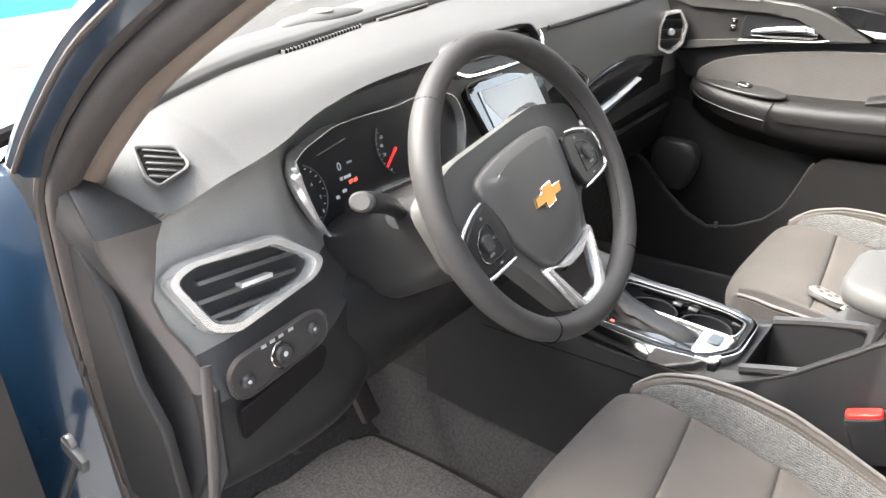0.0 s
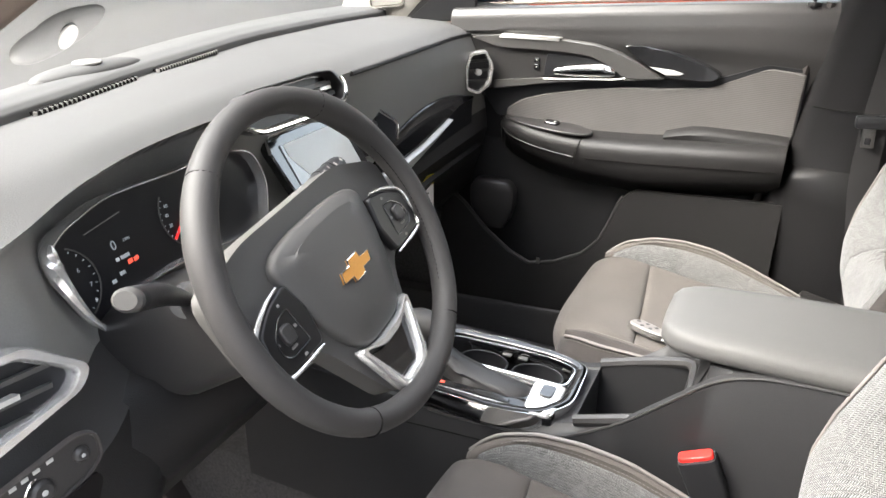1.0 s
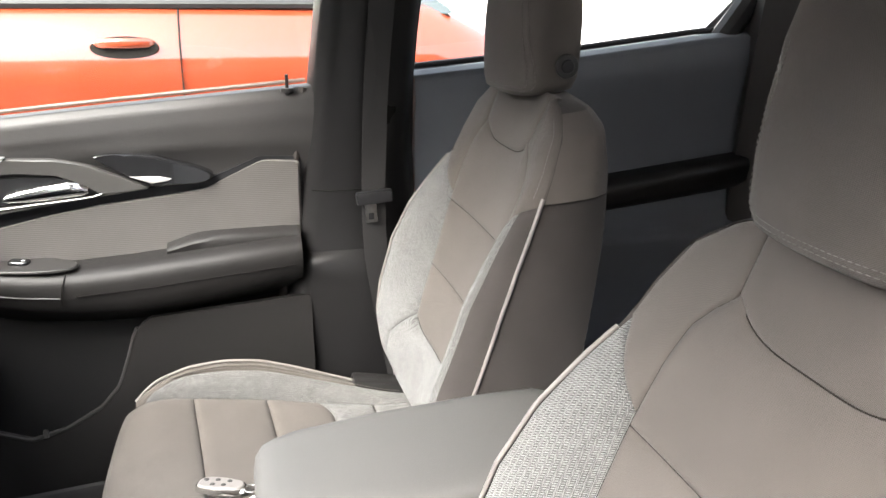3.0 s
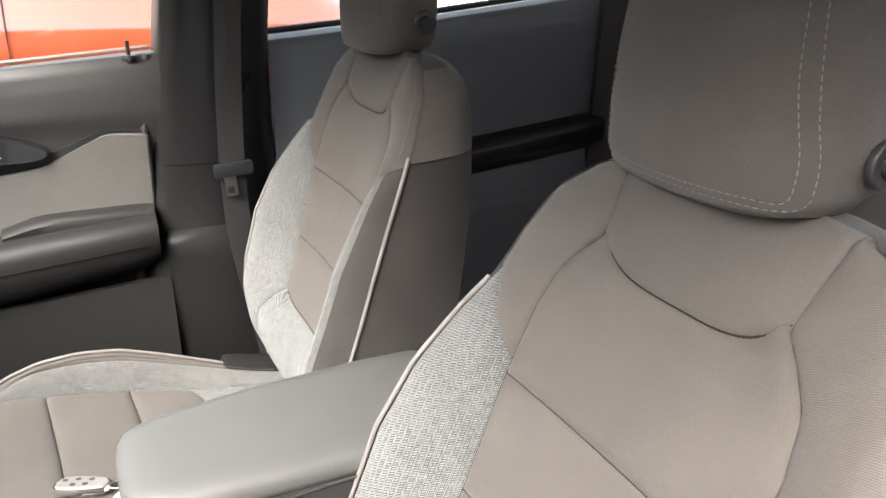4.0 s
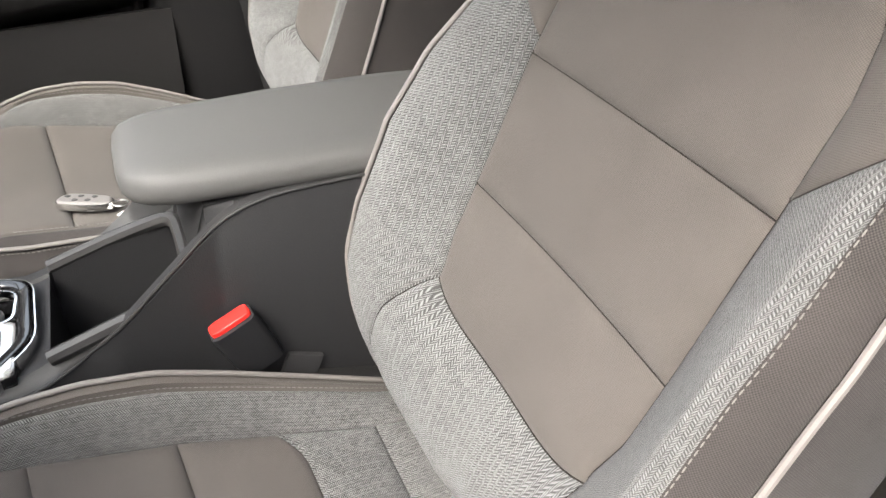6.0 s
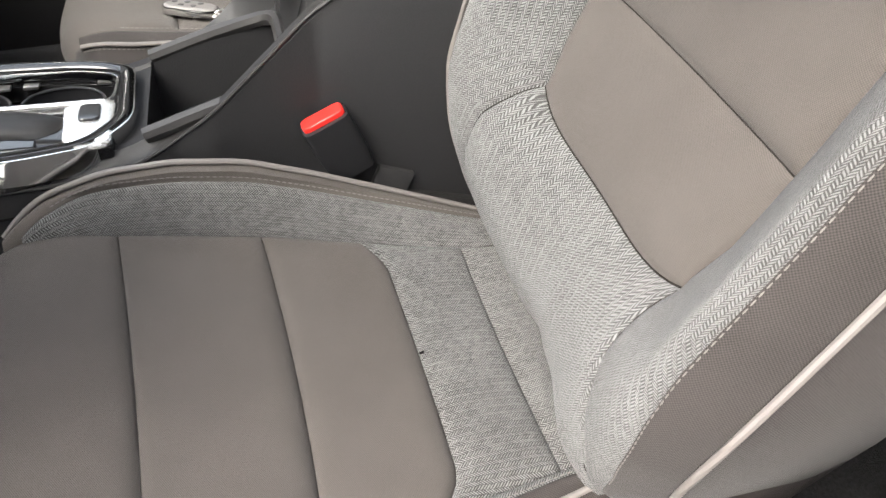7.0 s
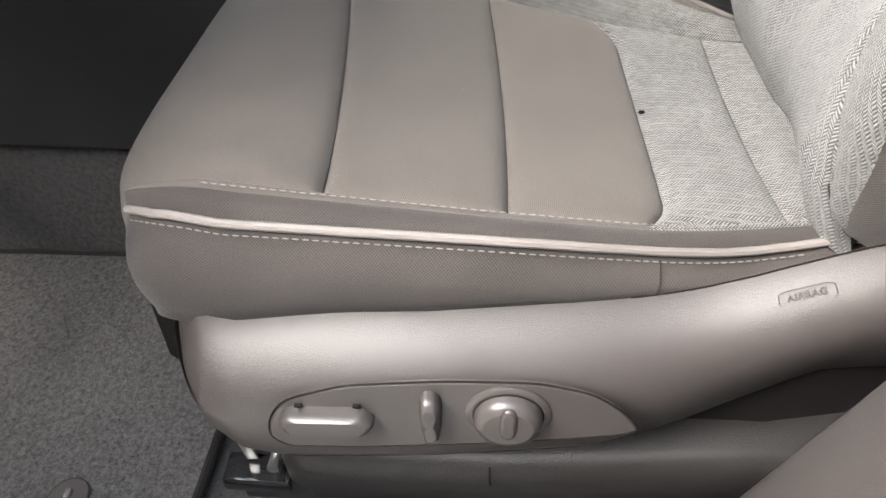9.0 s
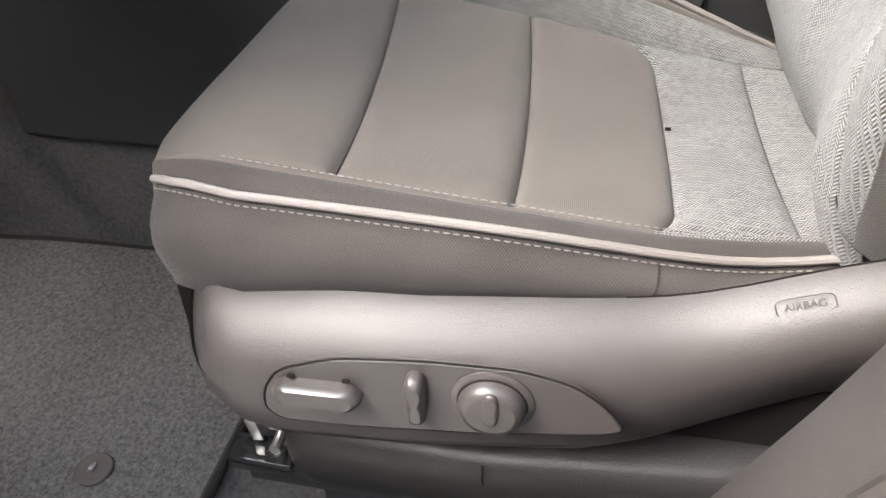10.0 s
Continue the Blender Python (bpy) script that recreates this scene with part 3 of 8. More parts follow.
def build_seat():
    seat = thing("front_seat", (SEAT_X, 0.25, 0.40), "grey cloth driver seat with pale herringbone bolsters and white piping", "car seat", "front seats")
    cushion = solid("cushion", *cushion_core(), SEAM, seat)

    # Centre panels of the cushion, front to back.
    seam_a = lambda s: 0.443 + 0.019 * s - 0.002 * (1 - s * s)
    front_path = [(0.443, 0.0), (0.47, 0.0), (0.50, 0.0), (0.53, -0.004), (0.554, -0.015), (0.572, -0.034), (0.578, -0.056), (0.571, -0.082), (0.553, -0.112), (0.53, -0.15), (0.51, -0.18)]
    fp = spline([(y, d, 0) for y, d in front_path], 26)

    def front(u, v):
        k = v * (len(fp) - 1)
        i = min(int(k), len(fp) - 2)
        y, drop = (fp[i] + (fp[i + 1] - fp[i]) * (k - i))[:2]
        half = lerp([(0.443, 0.181), (0.52, 0.184), (0.56, 0.19), (0.6, 0.192)], y) + 0.022 * min(1, max(0, -drop - 0.02) / 0.05)
        o = (2 * u - 1) * half
        round_in = 0.03 * max(0.0, abs(2 * u - 1) - 0.55) ** 2 / 0.2 * (1.0 if u < 0.5 else 0.1)
        z = cushion_z(min(0.18, max(-0.18, o)), min(y, 0.5)) + drop
        d = min((half - abs(o)) + 0.002, v * 0.28)
        k2 = max(0.0, min(1.0, (y - 0.47) / 0.1))
        y += (seam_a(2 * u - 1) - 0.443) * max(0.0, 1 - v / 0.35)
        return SEAT_X + o, y + k2 * 0.03 * (1 - (o / 0.2) ** 2 * (1.0 if o < 0 else 0.35)) - round_in * (1 if y > 0.5 else max(0.0, (y - 0.443) / 0.057)), z + puff(d) * (1 if drop > -0.05 else 0.3)

    sheet("front_panel", front, dense(22), dense(26), CLOTH, cushion, skirt=(0, 0, -0.012))

    def between(y0, y1):
        def fn(u, v):
            ya, yb = y0(2 * u - 1), y1(2 * u - 1)
            y = ya + (yb - ya) * v
            half = lerp(INSERT_HALF, y)
            o = (2 * u - 1) * half
            d = min(half - abs(o), abs(y - ya), abs(y - yb))
            return SEAT_X + o, y, cushion_z(o, y) + puff(d)
        return fn

    seam_b = lambda s: 0.311 + 0.011 * s - 0.006 * (1 - s * s)
    def seam_c(s):
        return 0.186 + 0.006 * s + 0.006 * s * s + 0.022 * max(0, abs(s) - 0.75) ** 2 / 0.0625
    seam_d = lambda s: 0.103 + 0.0055 * s - 0.002 * (1 - s * s)
    rear = lambda s: 0.03
    sheet("centre_panel", between(seam_b, seam_a), dense(22), dense(12), CLOTH, cushion, skirt=(0, 0, -0.012))
    sheet("centre_panel", between(seam_c, seam_b), dense(22), dense(12), CLOTH, cushion, skirt=(0, 0, -0.012))
    sheet("rear_panel", between(seam_d, seam_c), dense(22), dense(10), HERR, cushion, "pale herringbone cloth panel", skirt=(0, 0, -0.012), uvfn=cushion_uv)
    sheet("rear_panel", between(rear, seam_d), dense(22), dense(8), HERR, cushion, "pale herringbone cloth panel", skirt=(0, 0, -0.012), uvfn=cushion_uv)

    # Raised bolster on the right, low one on the left.
    def pipe_r(y):
        return 0.215 - 0.05 * max(0, (y - 0.52) / 0.07) ** 2 * 0.6, smooth_lerp(PIPE_RIGHT, y, 0.006)

    def pipe_l(y):
        o = -lerp([(0.02, 0.160), (0.08, 0.165), (0.12, 0.173), (0.16, 0.186), (0.2, 0.197), (0.25, 0.209), (0.3, 0.217), (0.4, 0.219), (0.48, 0.215), (0.53, 0.205), (0.565, 0.184)], y)
        return o, smooth_lerp(PIPE_LEFT, y, 0.006)

    y_rear = 0.035

    def bolster_right(lo, hi, y_end=0.570):
        def fn(u, v):
            y = y_rear + (y_end - y_rear) * v
            po, pz = pipe_r(y)
            ho = lerp(INSERT_HALF, min(y, 0.6))
            iz = cushion_z(ho, min(y, 0.5)) - max(0, y - 0.5) ** 2 * 4
            mid = 0.72 * max(0.03, min(1.0, (0.560 - y) / 0.07)) ** 0.5
            l, h = (0.0 if lo == 0 else mid), (1.0 if hi == 1 else mid)
            q = l + (h - l) * u
            o = ho + (po - ho) * q
            z = iz + (pz - iz) * (q ** 0.85)
            d = min(abs(q - l), abs(h - q)) * 0.05
            return SEAT_X + o, y, z + puff(d, 0.004, 0.003, 0.003) + 0.006 * math.sin(math.pi * q)
        return fn

    sheet("right_bolster", bolster_right(0.0, 0.72, 0.550), dense(8), dense(34), HERR, cushion, "pale herringbone cloth bolster", skirt=(0, 0, -0.012))
    sheet("right_edge_band", bolster_right(0.72, 1.0), dense(5), dense(34), CLOTH, cushion, skirt=(0, 0, -0.008))

    def bolster_left(lo, hi, ya=0.035, yb=0.555):
        def fn(u, v):
            y = ya + (yb - ya) * v
            po, pz = pipe_l(y)
            ho = -lerp(INSERT_HALF, min(y, 0.6))
            iz = cushion_z(ho, min(y, 0.5)) - max(0, y - 0.5) ** 2 * 4
            q = lo + (hi - lo) * u
            o = ho + (po - ho) * q
            z = iz + (pz - iz) * q + 0.007 * math.sin(math.pi * q)
            d = min(abs(q - lo), abs(hi - q)) * 0.05
            return SEAT_X + o, y, z + puff(d, 0.003, 0.003, 0.002)
        return fn

    sheet("left_bolster", bolster_left(0.0, 0.38, 0.205), dense(5), dense(28), CLOTH, cushion, skirt=(0, 0, -0.008))
    sheet("left_bolster_rear", bolster_left(0.0, 0.38, 0.035, 0.205), dense(5), dense(12), HERR, cushion, "pale herringbone cloth strip", skirt=(0, 0, -0.008))
    sheet("left_edge_band", bolster_left(0.38, 1.0), dense(6), dense(34), CLOTH_SHADED, cushion, skirt=(0, 0, -0.008))
    ys = np.linspace(0.045, 0.55, 40)
    right_line = [(SEAT_X + pipe_r(y)[0] + 0.003, y, pipe_r(y)[1] + 0.002) for y in np.linspace(0.045, 0.571, 44)]
    left_line = [(SEAT_X + pipe_l(y)[0] - 0.003, y, pipe_l(y)[1] + 0.002) for y in np.linspace(0.05, 0.552, 44)]
    tube("piping", right_line, 0.0032, PIPING, cushion, "pale piping")
    tube("piping", left_line, 0.0031, PIPING, cushion, "pale piping")
    bl = bolster_left(0, 1)
    st = [[Vector(bolster_right(0.0, 0.72, 0.55)(0.97, v)) + Vector((0, 0, 0.006)) for v in np.linspace(0.02, 0.95, 20)],
          [Vector(bl(0.42, v)) + Vector((0, 0, 0.0025)) for v in np.linspace(0.02, 0.9, 20)],
          [(SEAT_X + pipe_l(y)[0] - 0.0072, y, pipe_l(y)[1] - 0.0032) for y in np.linspace(0.1, 0.55, 20)]]
    stitches("stitching", st, THREAD, cushion, "pale thread")

    # Cloth sides below the piping, turning round the front corner.
    ys = np.linspace(0.045, 0.50, 12)
    top_line = spline([(pipe_l(y)[0] - 0.002, y, pipe_l(y)[1] - 0.004) for y in ys] + [(-0.207, 0.532, 0.752), (-0.188, 0.556, 0.738), (-0.155, 0.572, 0.725), (-0.09, 0.578, 0.715)], 60)
    low_line = spline([(-0.2255 + lerp(SHIELD_IN, y), y, min(lerp(SHIELD_TOP, y) - 0.012, pipe_l(y)[1] - 0.018)) for y in ys] + [(-0.230, 0.528, 0.682), (-0.210, 0.548, 0.668), (-0.17, 0.556, 0.645), (-0.10, 0.556, 0.62)], 60)

    def side_left(u, v):
        k = int(round(v * 59))
        a, b = top_line[k], low_line[k]
        p = a + (b - a) * u
        d = top_line[min(59, k + 1)] - top_line[max(0, k - 1)]
        n = np.array([-d[1], d[0], 0.0])
        n = n / (np.linalg.norm(n) + 1e-9)
        p = p + n * 0.012 * math.sin(math.pi * min(1, u * 1.05)) * min(1.0, max(0.0, (p[1] - 0.06) / 0.2))
        return SEAT_X + p[0], p[1], p[2]

    sheet("left_side", side_left, np.linspace(0, 1, 12), np.linspace(0, 1, 60), CLOTH_SHADED, cushion, "cloth side panel coloured darker for shade", turn=True, skirt=(0.012, 0, 0), cap=False)
    patch = [Vector(side_left(u, 0.25)) + Vector((-0.0008, 0, 0)) for u in np.linspace(0.03, 0.97, 10)]
    tube("side_seam", patch, 0.0006, SEWING, cushion, seg=5)
    tube("notch_mark", [(SEAT_X + 0.006, 0.187, 0.712), (SEAT_X + 0.008, 0.183, 0.711)], 0.0015, SEAM, cushion, "small dark notch mark", seg=6)

    def side_right(u, v):
        y = 0.02 + 0.55 * v
        po, pz = pipe_r(y)
        return SEAT_X + po + 0.003 + 0.012 * math.sin(math.pi * u), y, pz - 0.002 + (0.58 - pz) * u

    sheet("right_side", side_right, np.linspace(0, 1, 10), np.linspace(0, 1, 30), CLOTH, cushion, skirt=(-0.012, 0, 0))

    # Backrest: padded panels over a shell.
    core = back_core()
    back = solid("backrest", *core, CLOTH_SHADED, seat, "dark cloth backrest sides and rear", uvs=[(p[1] + 0.6 * p[0], p[2]) for p in core[0]])

    def panel(lo, hi, z0, z1, du=0.005):
        """lo, hi: the panel's edges to the right of the middle at a height, z0, z1: its ends, by s from -1 to 1."""
        def fn(u, v):
            s = 2 * u - 1
            a, b = z0(s), z1(s)
            z = a + (b - a) * v
            l, r = lo(z), hi(z)
            o = l + (r - l) * u
            d = min((r - l) * u, (r - l) * (1 - u), (b - a) * v, (b - a) * (1 - v))
            return back_point(o, z, puff(d, du, 0.004, 0.004))
        return fn

    inl, inr = (lambda z: -lerp(BACK_IN, z)), (lambda z: lerp(BACK_IN, z))
    flat = lambda z: (lambda s: z)
    bottom = lambda s: 0.898 + 0.017 * s ** 4
    yoke_low = lambda s: 1.268 + 0.028 * abs(s) ** 4
    yoke_up = lambda s: 1.268 + 0.028 * min(1.0, abs(s) * 0.118 / 0.106) ** 4
    sk = tuple(-0.014 * BN)
    sheet("lower_panel", panel(inl, inr, bottom, flat(1.012)), dense(22), dense(12), CLOTH, back, skirt=sk)
    sheet("middle_panel", panel(inl, inr, flat(1.012), flat(1.138)), dense(22), dense(12), CLOTH, back, skirt=sk)
    sheet("upper_panel", panel(inl, inr, flat(1.138), yoke_up), dense(22), dense(14), CLOTH, back, skirt=sk)
    topz = lambda s: 1.368 - 0.006 * s * s
    sheet("yoke_panel", panel(lambda z: -lerp([(1.26, 0.106), (1.29, 0.106), (1.33, 0.112), (1.37, 0.12)], z), lambda z: lerp([(1.26, 0.106), (1.29, 0.106), (1.33, 0.112), (1.37, 0.12)], z), yoke_low, topz), dense(18), dense(10), CLOTH, back, skirt=sk)
    STITCH = lambda z: 0.226 * min(1.0, lerp(BACK_W, z) / 0.25)
    CREASE = lambda z: lerp([(0.70, 0.172), (0.74, 0.176), (0.79, 0.178), (0.85, 0.162), (0.89, 0.146), (0.915, 0.139)], z) if z < 0.915 else lerp(BACK_IN, z)
    for sgn, side in ((1, "right"), (-1, "left")):
        # Herringbone bolster, its dark band outside, and the shoulder above.
        top = lambda s, sgn=sgn: 1.152 + 0.072 * (0.5 + 0.5 * s * sgn)
        top_in = lambda s, sgn=sgn: 1.152 + (0.070 if sgn > 0 else 0.055) * (0.5 + 0.5 * s * sgn)
        top_out = lambda s, sgn=sgn: 1.207 + 0.017 * (0.5 + 0.5 * s * sgn)
        w = lambda z: lerp(BACK_W, z) - 0.003
        if sgn > 0:
            lo, hi = CREASE, w
        else:
            lo, hi = (lambda z: -STITCH(z)), (lambda z: -CREASE(z))
        sheet(side + "_bolster", panel(lo, hi, flat(0.735), top_in, 0.006), dense(10), dense(34), HERR_BACK, back, "pale herringbone cloth bolster", skirt=sk, uvfn="inner" if sgn > 0 else "outer")
        if sgn < 0:
            sheet("edge_band", panel(lambda z: -w(z), lambda z: -STITCH(z), flat(0.735), top_out, 0.003), dense(5), dense(28), CLOTH_SHADED, back, "cloth edge band coloured darker for shade", skirt=sk)
        if sgn > 0:
            lo3, hi3 = (lambda z: lerp(BACK_IN, z) if z < 1.29 else lerp([(1.29, 0.106), (1.33, 0.112), (1.37, 0.12)], z)), (lambda z: max(w(z), lerp(BACK_IN, z) + 0.004))
        else:
            lo3, hi3 = (lambda z: -max(w(z), lerp(BACK_IN, z) + 0.004)), (lambda z: -(lerp(BACK_IN, z) if z < 1.29 else lerp([(1.29, 0.106), (1.33, 0.112), (1.37, 0.12)], z)))
        sheet(side + "_shoulder", panel(lo3, hi3, top, lambda s: 1.362, 0.004), dense(12), dense(20), CLOTH, back, skirt=sk)
        zb = 0.79
        run = [back_point(sgn * (lerp(BACK_W, z) + (0.001 if sgn < 0 else -0.001)), z, 0.002 if sgn < 0 else -0.0005) for z in np.linspace(zb, 1.206 if sgn > 0 else 1.236, 14 if sgn < 0 else 52)]
        pl = spline([Vector((SEAT_X + sgn * 0.189, 0.070, 0.750)), Vector((SEAT_X + sgn * 0.211, 0.066, 0.772))] + run, 60)
        tube("piping", pl, 0.003, PIPING, back, "pale piping")
        st = [[back_point(sgn * (STITCH(z) + 0.003), z, 0.0025) for z in np.linspace(0.78, 1.195, 26)]]
        if sgn < 0:
            st.append([back_point(-(lerp(BACK_W, z) - 0.009), z, 0.003) for z in np.linspace(1.232, 1.335, 12)])
            stitches("stitching", st, THREAD, back, "pale thread")
        # The shoulder's cloth turns over the side, above a seam.
        sheet(side + "_shoulder_side", lambda u, v, sgn=sgn: core_side(sgn, 1.228 + 0.116 * v, u), np.linspace(0, 1, 12), np.linspace(0, 1, 16), CLOTH, back, turn=True)
        tube("seam", [core_side(sgn, 1.228, u) + Vector((sgn * 0.0004, 0, 0)) for u in np.linspace(0, 1, 12)], 0.0008, SEWING, back, seg=5)
    low = lambda s: 0.706
    sheet("lumbar_panel", panel(lambda z: -CREASE(z), CREASE, low, bottom, 0.006), dense(26), dense(12), HERR_BACK, back, "pale herringbone cloth panel", skirt=sk, uvfn=back_uv)

    # Dark sewing grooves between the back's panels.
    for zz in (1.012, 1.138):
        w_ = lerp(BACK_IN, zz)
        tube("seam", [back_point(o, zz, -0.0046) for o in np.linspace(-w_, w_, 24)], 0.0007, SEWING, back, seg=5)
    for sgn in (-1, 1):
        tube("seam", [back_point(sgn * lerp(BACK_IN, z), z, -0.0047) for z in np.linspace(0.92, 1.285, 40)], 0.0007, SEWING, back, seg=5)
        tube("seam", [back_point(sgn * (0.152 + (lerp(BACK_W, 1.19 + 0.02 * t) - 0.158) * t), 1.152 + 0.072 * t, -0.0045) for t in np.linspace(0, 1, 14)], 0.0006, SEWING, back, seg=5)
        tube("seam", [back_point(sgn * CREASE(z), z, -0.005) for z in np.linspace(0.74, 0.912, 24)], 0.0006, SEWING, back, seg=5)
    tube("seam", [back_point(0.139 * s, bottom(s), -0.004) for s in np.linspace(-1, 1, 24)], 0.0008, SEWING, back, seg=5)
    tube("seam", [back_point(0.106 * s, yoke_low(s), -0.0042) for s in np.linspace(-1, 1, 24)], 0.0008, SEWING, back, seg=5)

    # Headrest.
    head = loft("headrest", headrest_rings(), CLOTH, seat, angle=60)
    hx = SEAT_X
    for half in ([(0.086, 1.53), (0.089, 1.50), (0.0925, 1.47), (0.0985, 1.44), (0.1025, 1.42), (0.1025, 1.40), (0.1, 1.388), (0.094, 1.384), (0.08, 1.384), (0.05, 1.384), (0.02, 1.3835)],
                 [(0.096, 1.53), (0.100, 1.50), (0.1045, 1.47), (0.109, 1.44), (0.112, 1.42), (0.1115, 1.40), (0.108, 1.386), (0.1, 1.3795), (0.085, 1.378), (0.05, 1.3785), (0.02, 1.3785)]):
        line = [(-x, z) for x, z in half] + half[::-1]
        stitches("stitching", [[(hx + 0.02 + x, head_front(x, z) + 0.0128, z - 0.012) for x, z in line]], THREAD, head, "pale thread")
    fr = frame_of((hx + 0.02 - 0.1235, -0.184, 1.402), (0, -1, 0), (0, 0, 1))
    fr = (fr[0], Vector((0, -1, 0)), Vector((0, 0, 1)), Vector((-1, 0, 0)))
    disc("release_button", 0.019, 0.006, fr, PLASTIC_SMOOTH, head, "round dark release button")
    disc("release_button", 0.011, 0.0085, fr, PLASTIC_BLACK, head)
    for s in (-1, 1):
        x = hx + 0.01 + s * 0.066
        tube("post", [(x, -0.188, 1.33), (x, -0.19, 1.40)], 0.006, PLASTIC_SMOOTH, head, "dark post")
        fc = frame_of((x, -0.182, 1.346), (1, 0, 0), (0, 1, 0.0))
        plate("collar", oblong(0.028, 0.017), fc, 0.009, PLASTIC_SMOOTH, back, "dark plastic collar", 0.003)
    return seat


def cushion_core():
    rings = []
    for y, wl, wr, zt in [(0.0, 0.20, 0.19, 0.69), (0.1, 0.215, 0.20, 0.692), (0.25, 0.205, 0.20, 0.705), (0.4, 0.2, 0.2, 0.728), (0.5, 0.195, 0.2, 0.735), (0.55, 0.185, 0.19, 0.72), (0.578, 0.17, 0.18, 0.69)]:
        rings.append([(SEAT_X - wl, y, zt), (SEAT_X, y, zt - 0.012), (SEAT_X + wr, y, zt), (SEAT_X + wr, y, 0.57), (SEAT_X, y, 0.56), (SEAT_X - wl, y, 0.57)])
    n = 6
    faces = [(a * n + k, a * n + (k + 1) % n, (a + 1) * n + (k + 1) % n, (a + 1) * n + k) for a in range(6) for k in range(n)]
    return [p for r in rings for p in r], faces + [tuple(range(n)), tuple(6 * n + k for k in range(n))]


def core_profile(z, sgn):
    """Half of the backrest's section at a height: to one side, from the middle of the front to the middle of the rear."""
    w = lerp(BACK_W, z) if z > 0.78 else 0.125
    f = smooth_lerp(BACK_Y, z, 0.02) - 0.006
    yr = lerp([(0.68, -0.06), (0.8, -0.10), (1.0, -0.155), (1.15, -0.185), (1.26, -0.205), (1.32, -0.212), (1.34, -0.206), (1.356, -0.19)], z)
    edge = back_point(sgn * w, z)
    fe, dz = edge[1] - 0.002, edge[2] - z
    return [(0, f - 0.012, 0), (w * 0.6, f - 0.012, 0), (w * 0.9, min(f, fe) - 0.014, 0), (w, fe, dz), (w + 0.004, fe + (yr - fe) * 0.3, dz * 0.6), (w + 0.003, fe + (yr - fe) * 0.7, 0), (w - 0.012, yr + 0.006, 0), (w - 0.04, yr - 0.006, 0), (w * 0.4, yr - 0.012, 0), (0, yr - 0.013, 0)]


def core_side(sgn, z, u):
    """A place just outside the backrest's side, u from its front edge to its rear."""
    p = core_profile(z, sgn)[3:8]
    k = u * 4
    i = min(int(k), 3)
    o, y, d = [a + (b - a) * (k - i) for a, b in zip(p[i], p[i + 1])]
    return Vector((SEAT_X + sgn * (o + 0.0018), y, z + d))


def back_core():
    rings = []
    for z in np.r_[0.68, 0.72, 0.776, 0.784, 0.80, np.linspace(0.83, 1.29, 18), 1.305, 1.32, 1.332, 1.342, 1.35, 1.356]:
        right, left = core_profile(z, 1), core_profile(z, -1)
        ring = [(SEAT_X + o, y, z + d) for o, y, d in right] + [(SEAT_X - o, y, z + d) for o, y, d in left[-2:0:-1]]
        rings.append(ring)
    n = len(rings[0])
    faces = [(a * n + k, a * n + (k + 1) % n, (a + 1) * n + (k + 1) % n, (a + 1) * n + k) for a in range(len(rings) - 1) for k in range(n)]
    faces += [tuple(range(n)), tuple((len(rings) - 1) * n + k for k in range(n))]
    return [p for r in rings for p in r], faces


def headrest_rings():
    rings = []
    for z, w, yf, yr in HEAD:
        ring = []
        for k in range(40):
            a = 2 * math.pi * k / 40
            c, s = math.cos(a), math.sin(a)
            p = 3.2
            x = w * math.copysign(abs(c) ** (2 / p), c)
            y = (yf + yr) / 2 + (yf - yr) / 2 * math.copysign(abs(s) ** (2 / p), s)
            y -= 0.012 * (abs(x) / 0.14) ** 2 if s > 0 else 0
            ring.append((SEAT_X + 0.02 + x, y + 0.012, z - 0.012))
        rings.append(ring)
    return rings


driver_seat = build_seat()
passenger_seat = copy_thing(driver_seat, pose(SEAT_X + 0.772, 0.228, 0.421))
# Its backrest stands a little steeper.
for ob in passenger_seat.children:
    if ob.name.startswith(("backrest", "headrest")):
        ob.matrix_basis = pose(0, -0.354, 0.872, -5.0) @ pose(0, 0.36, -0.862)
tagged(passenger_seat, "grey cloth passenger seat with pale herringbone bolsters and white piping")


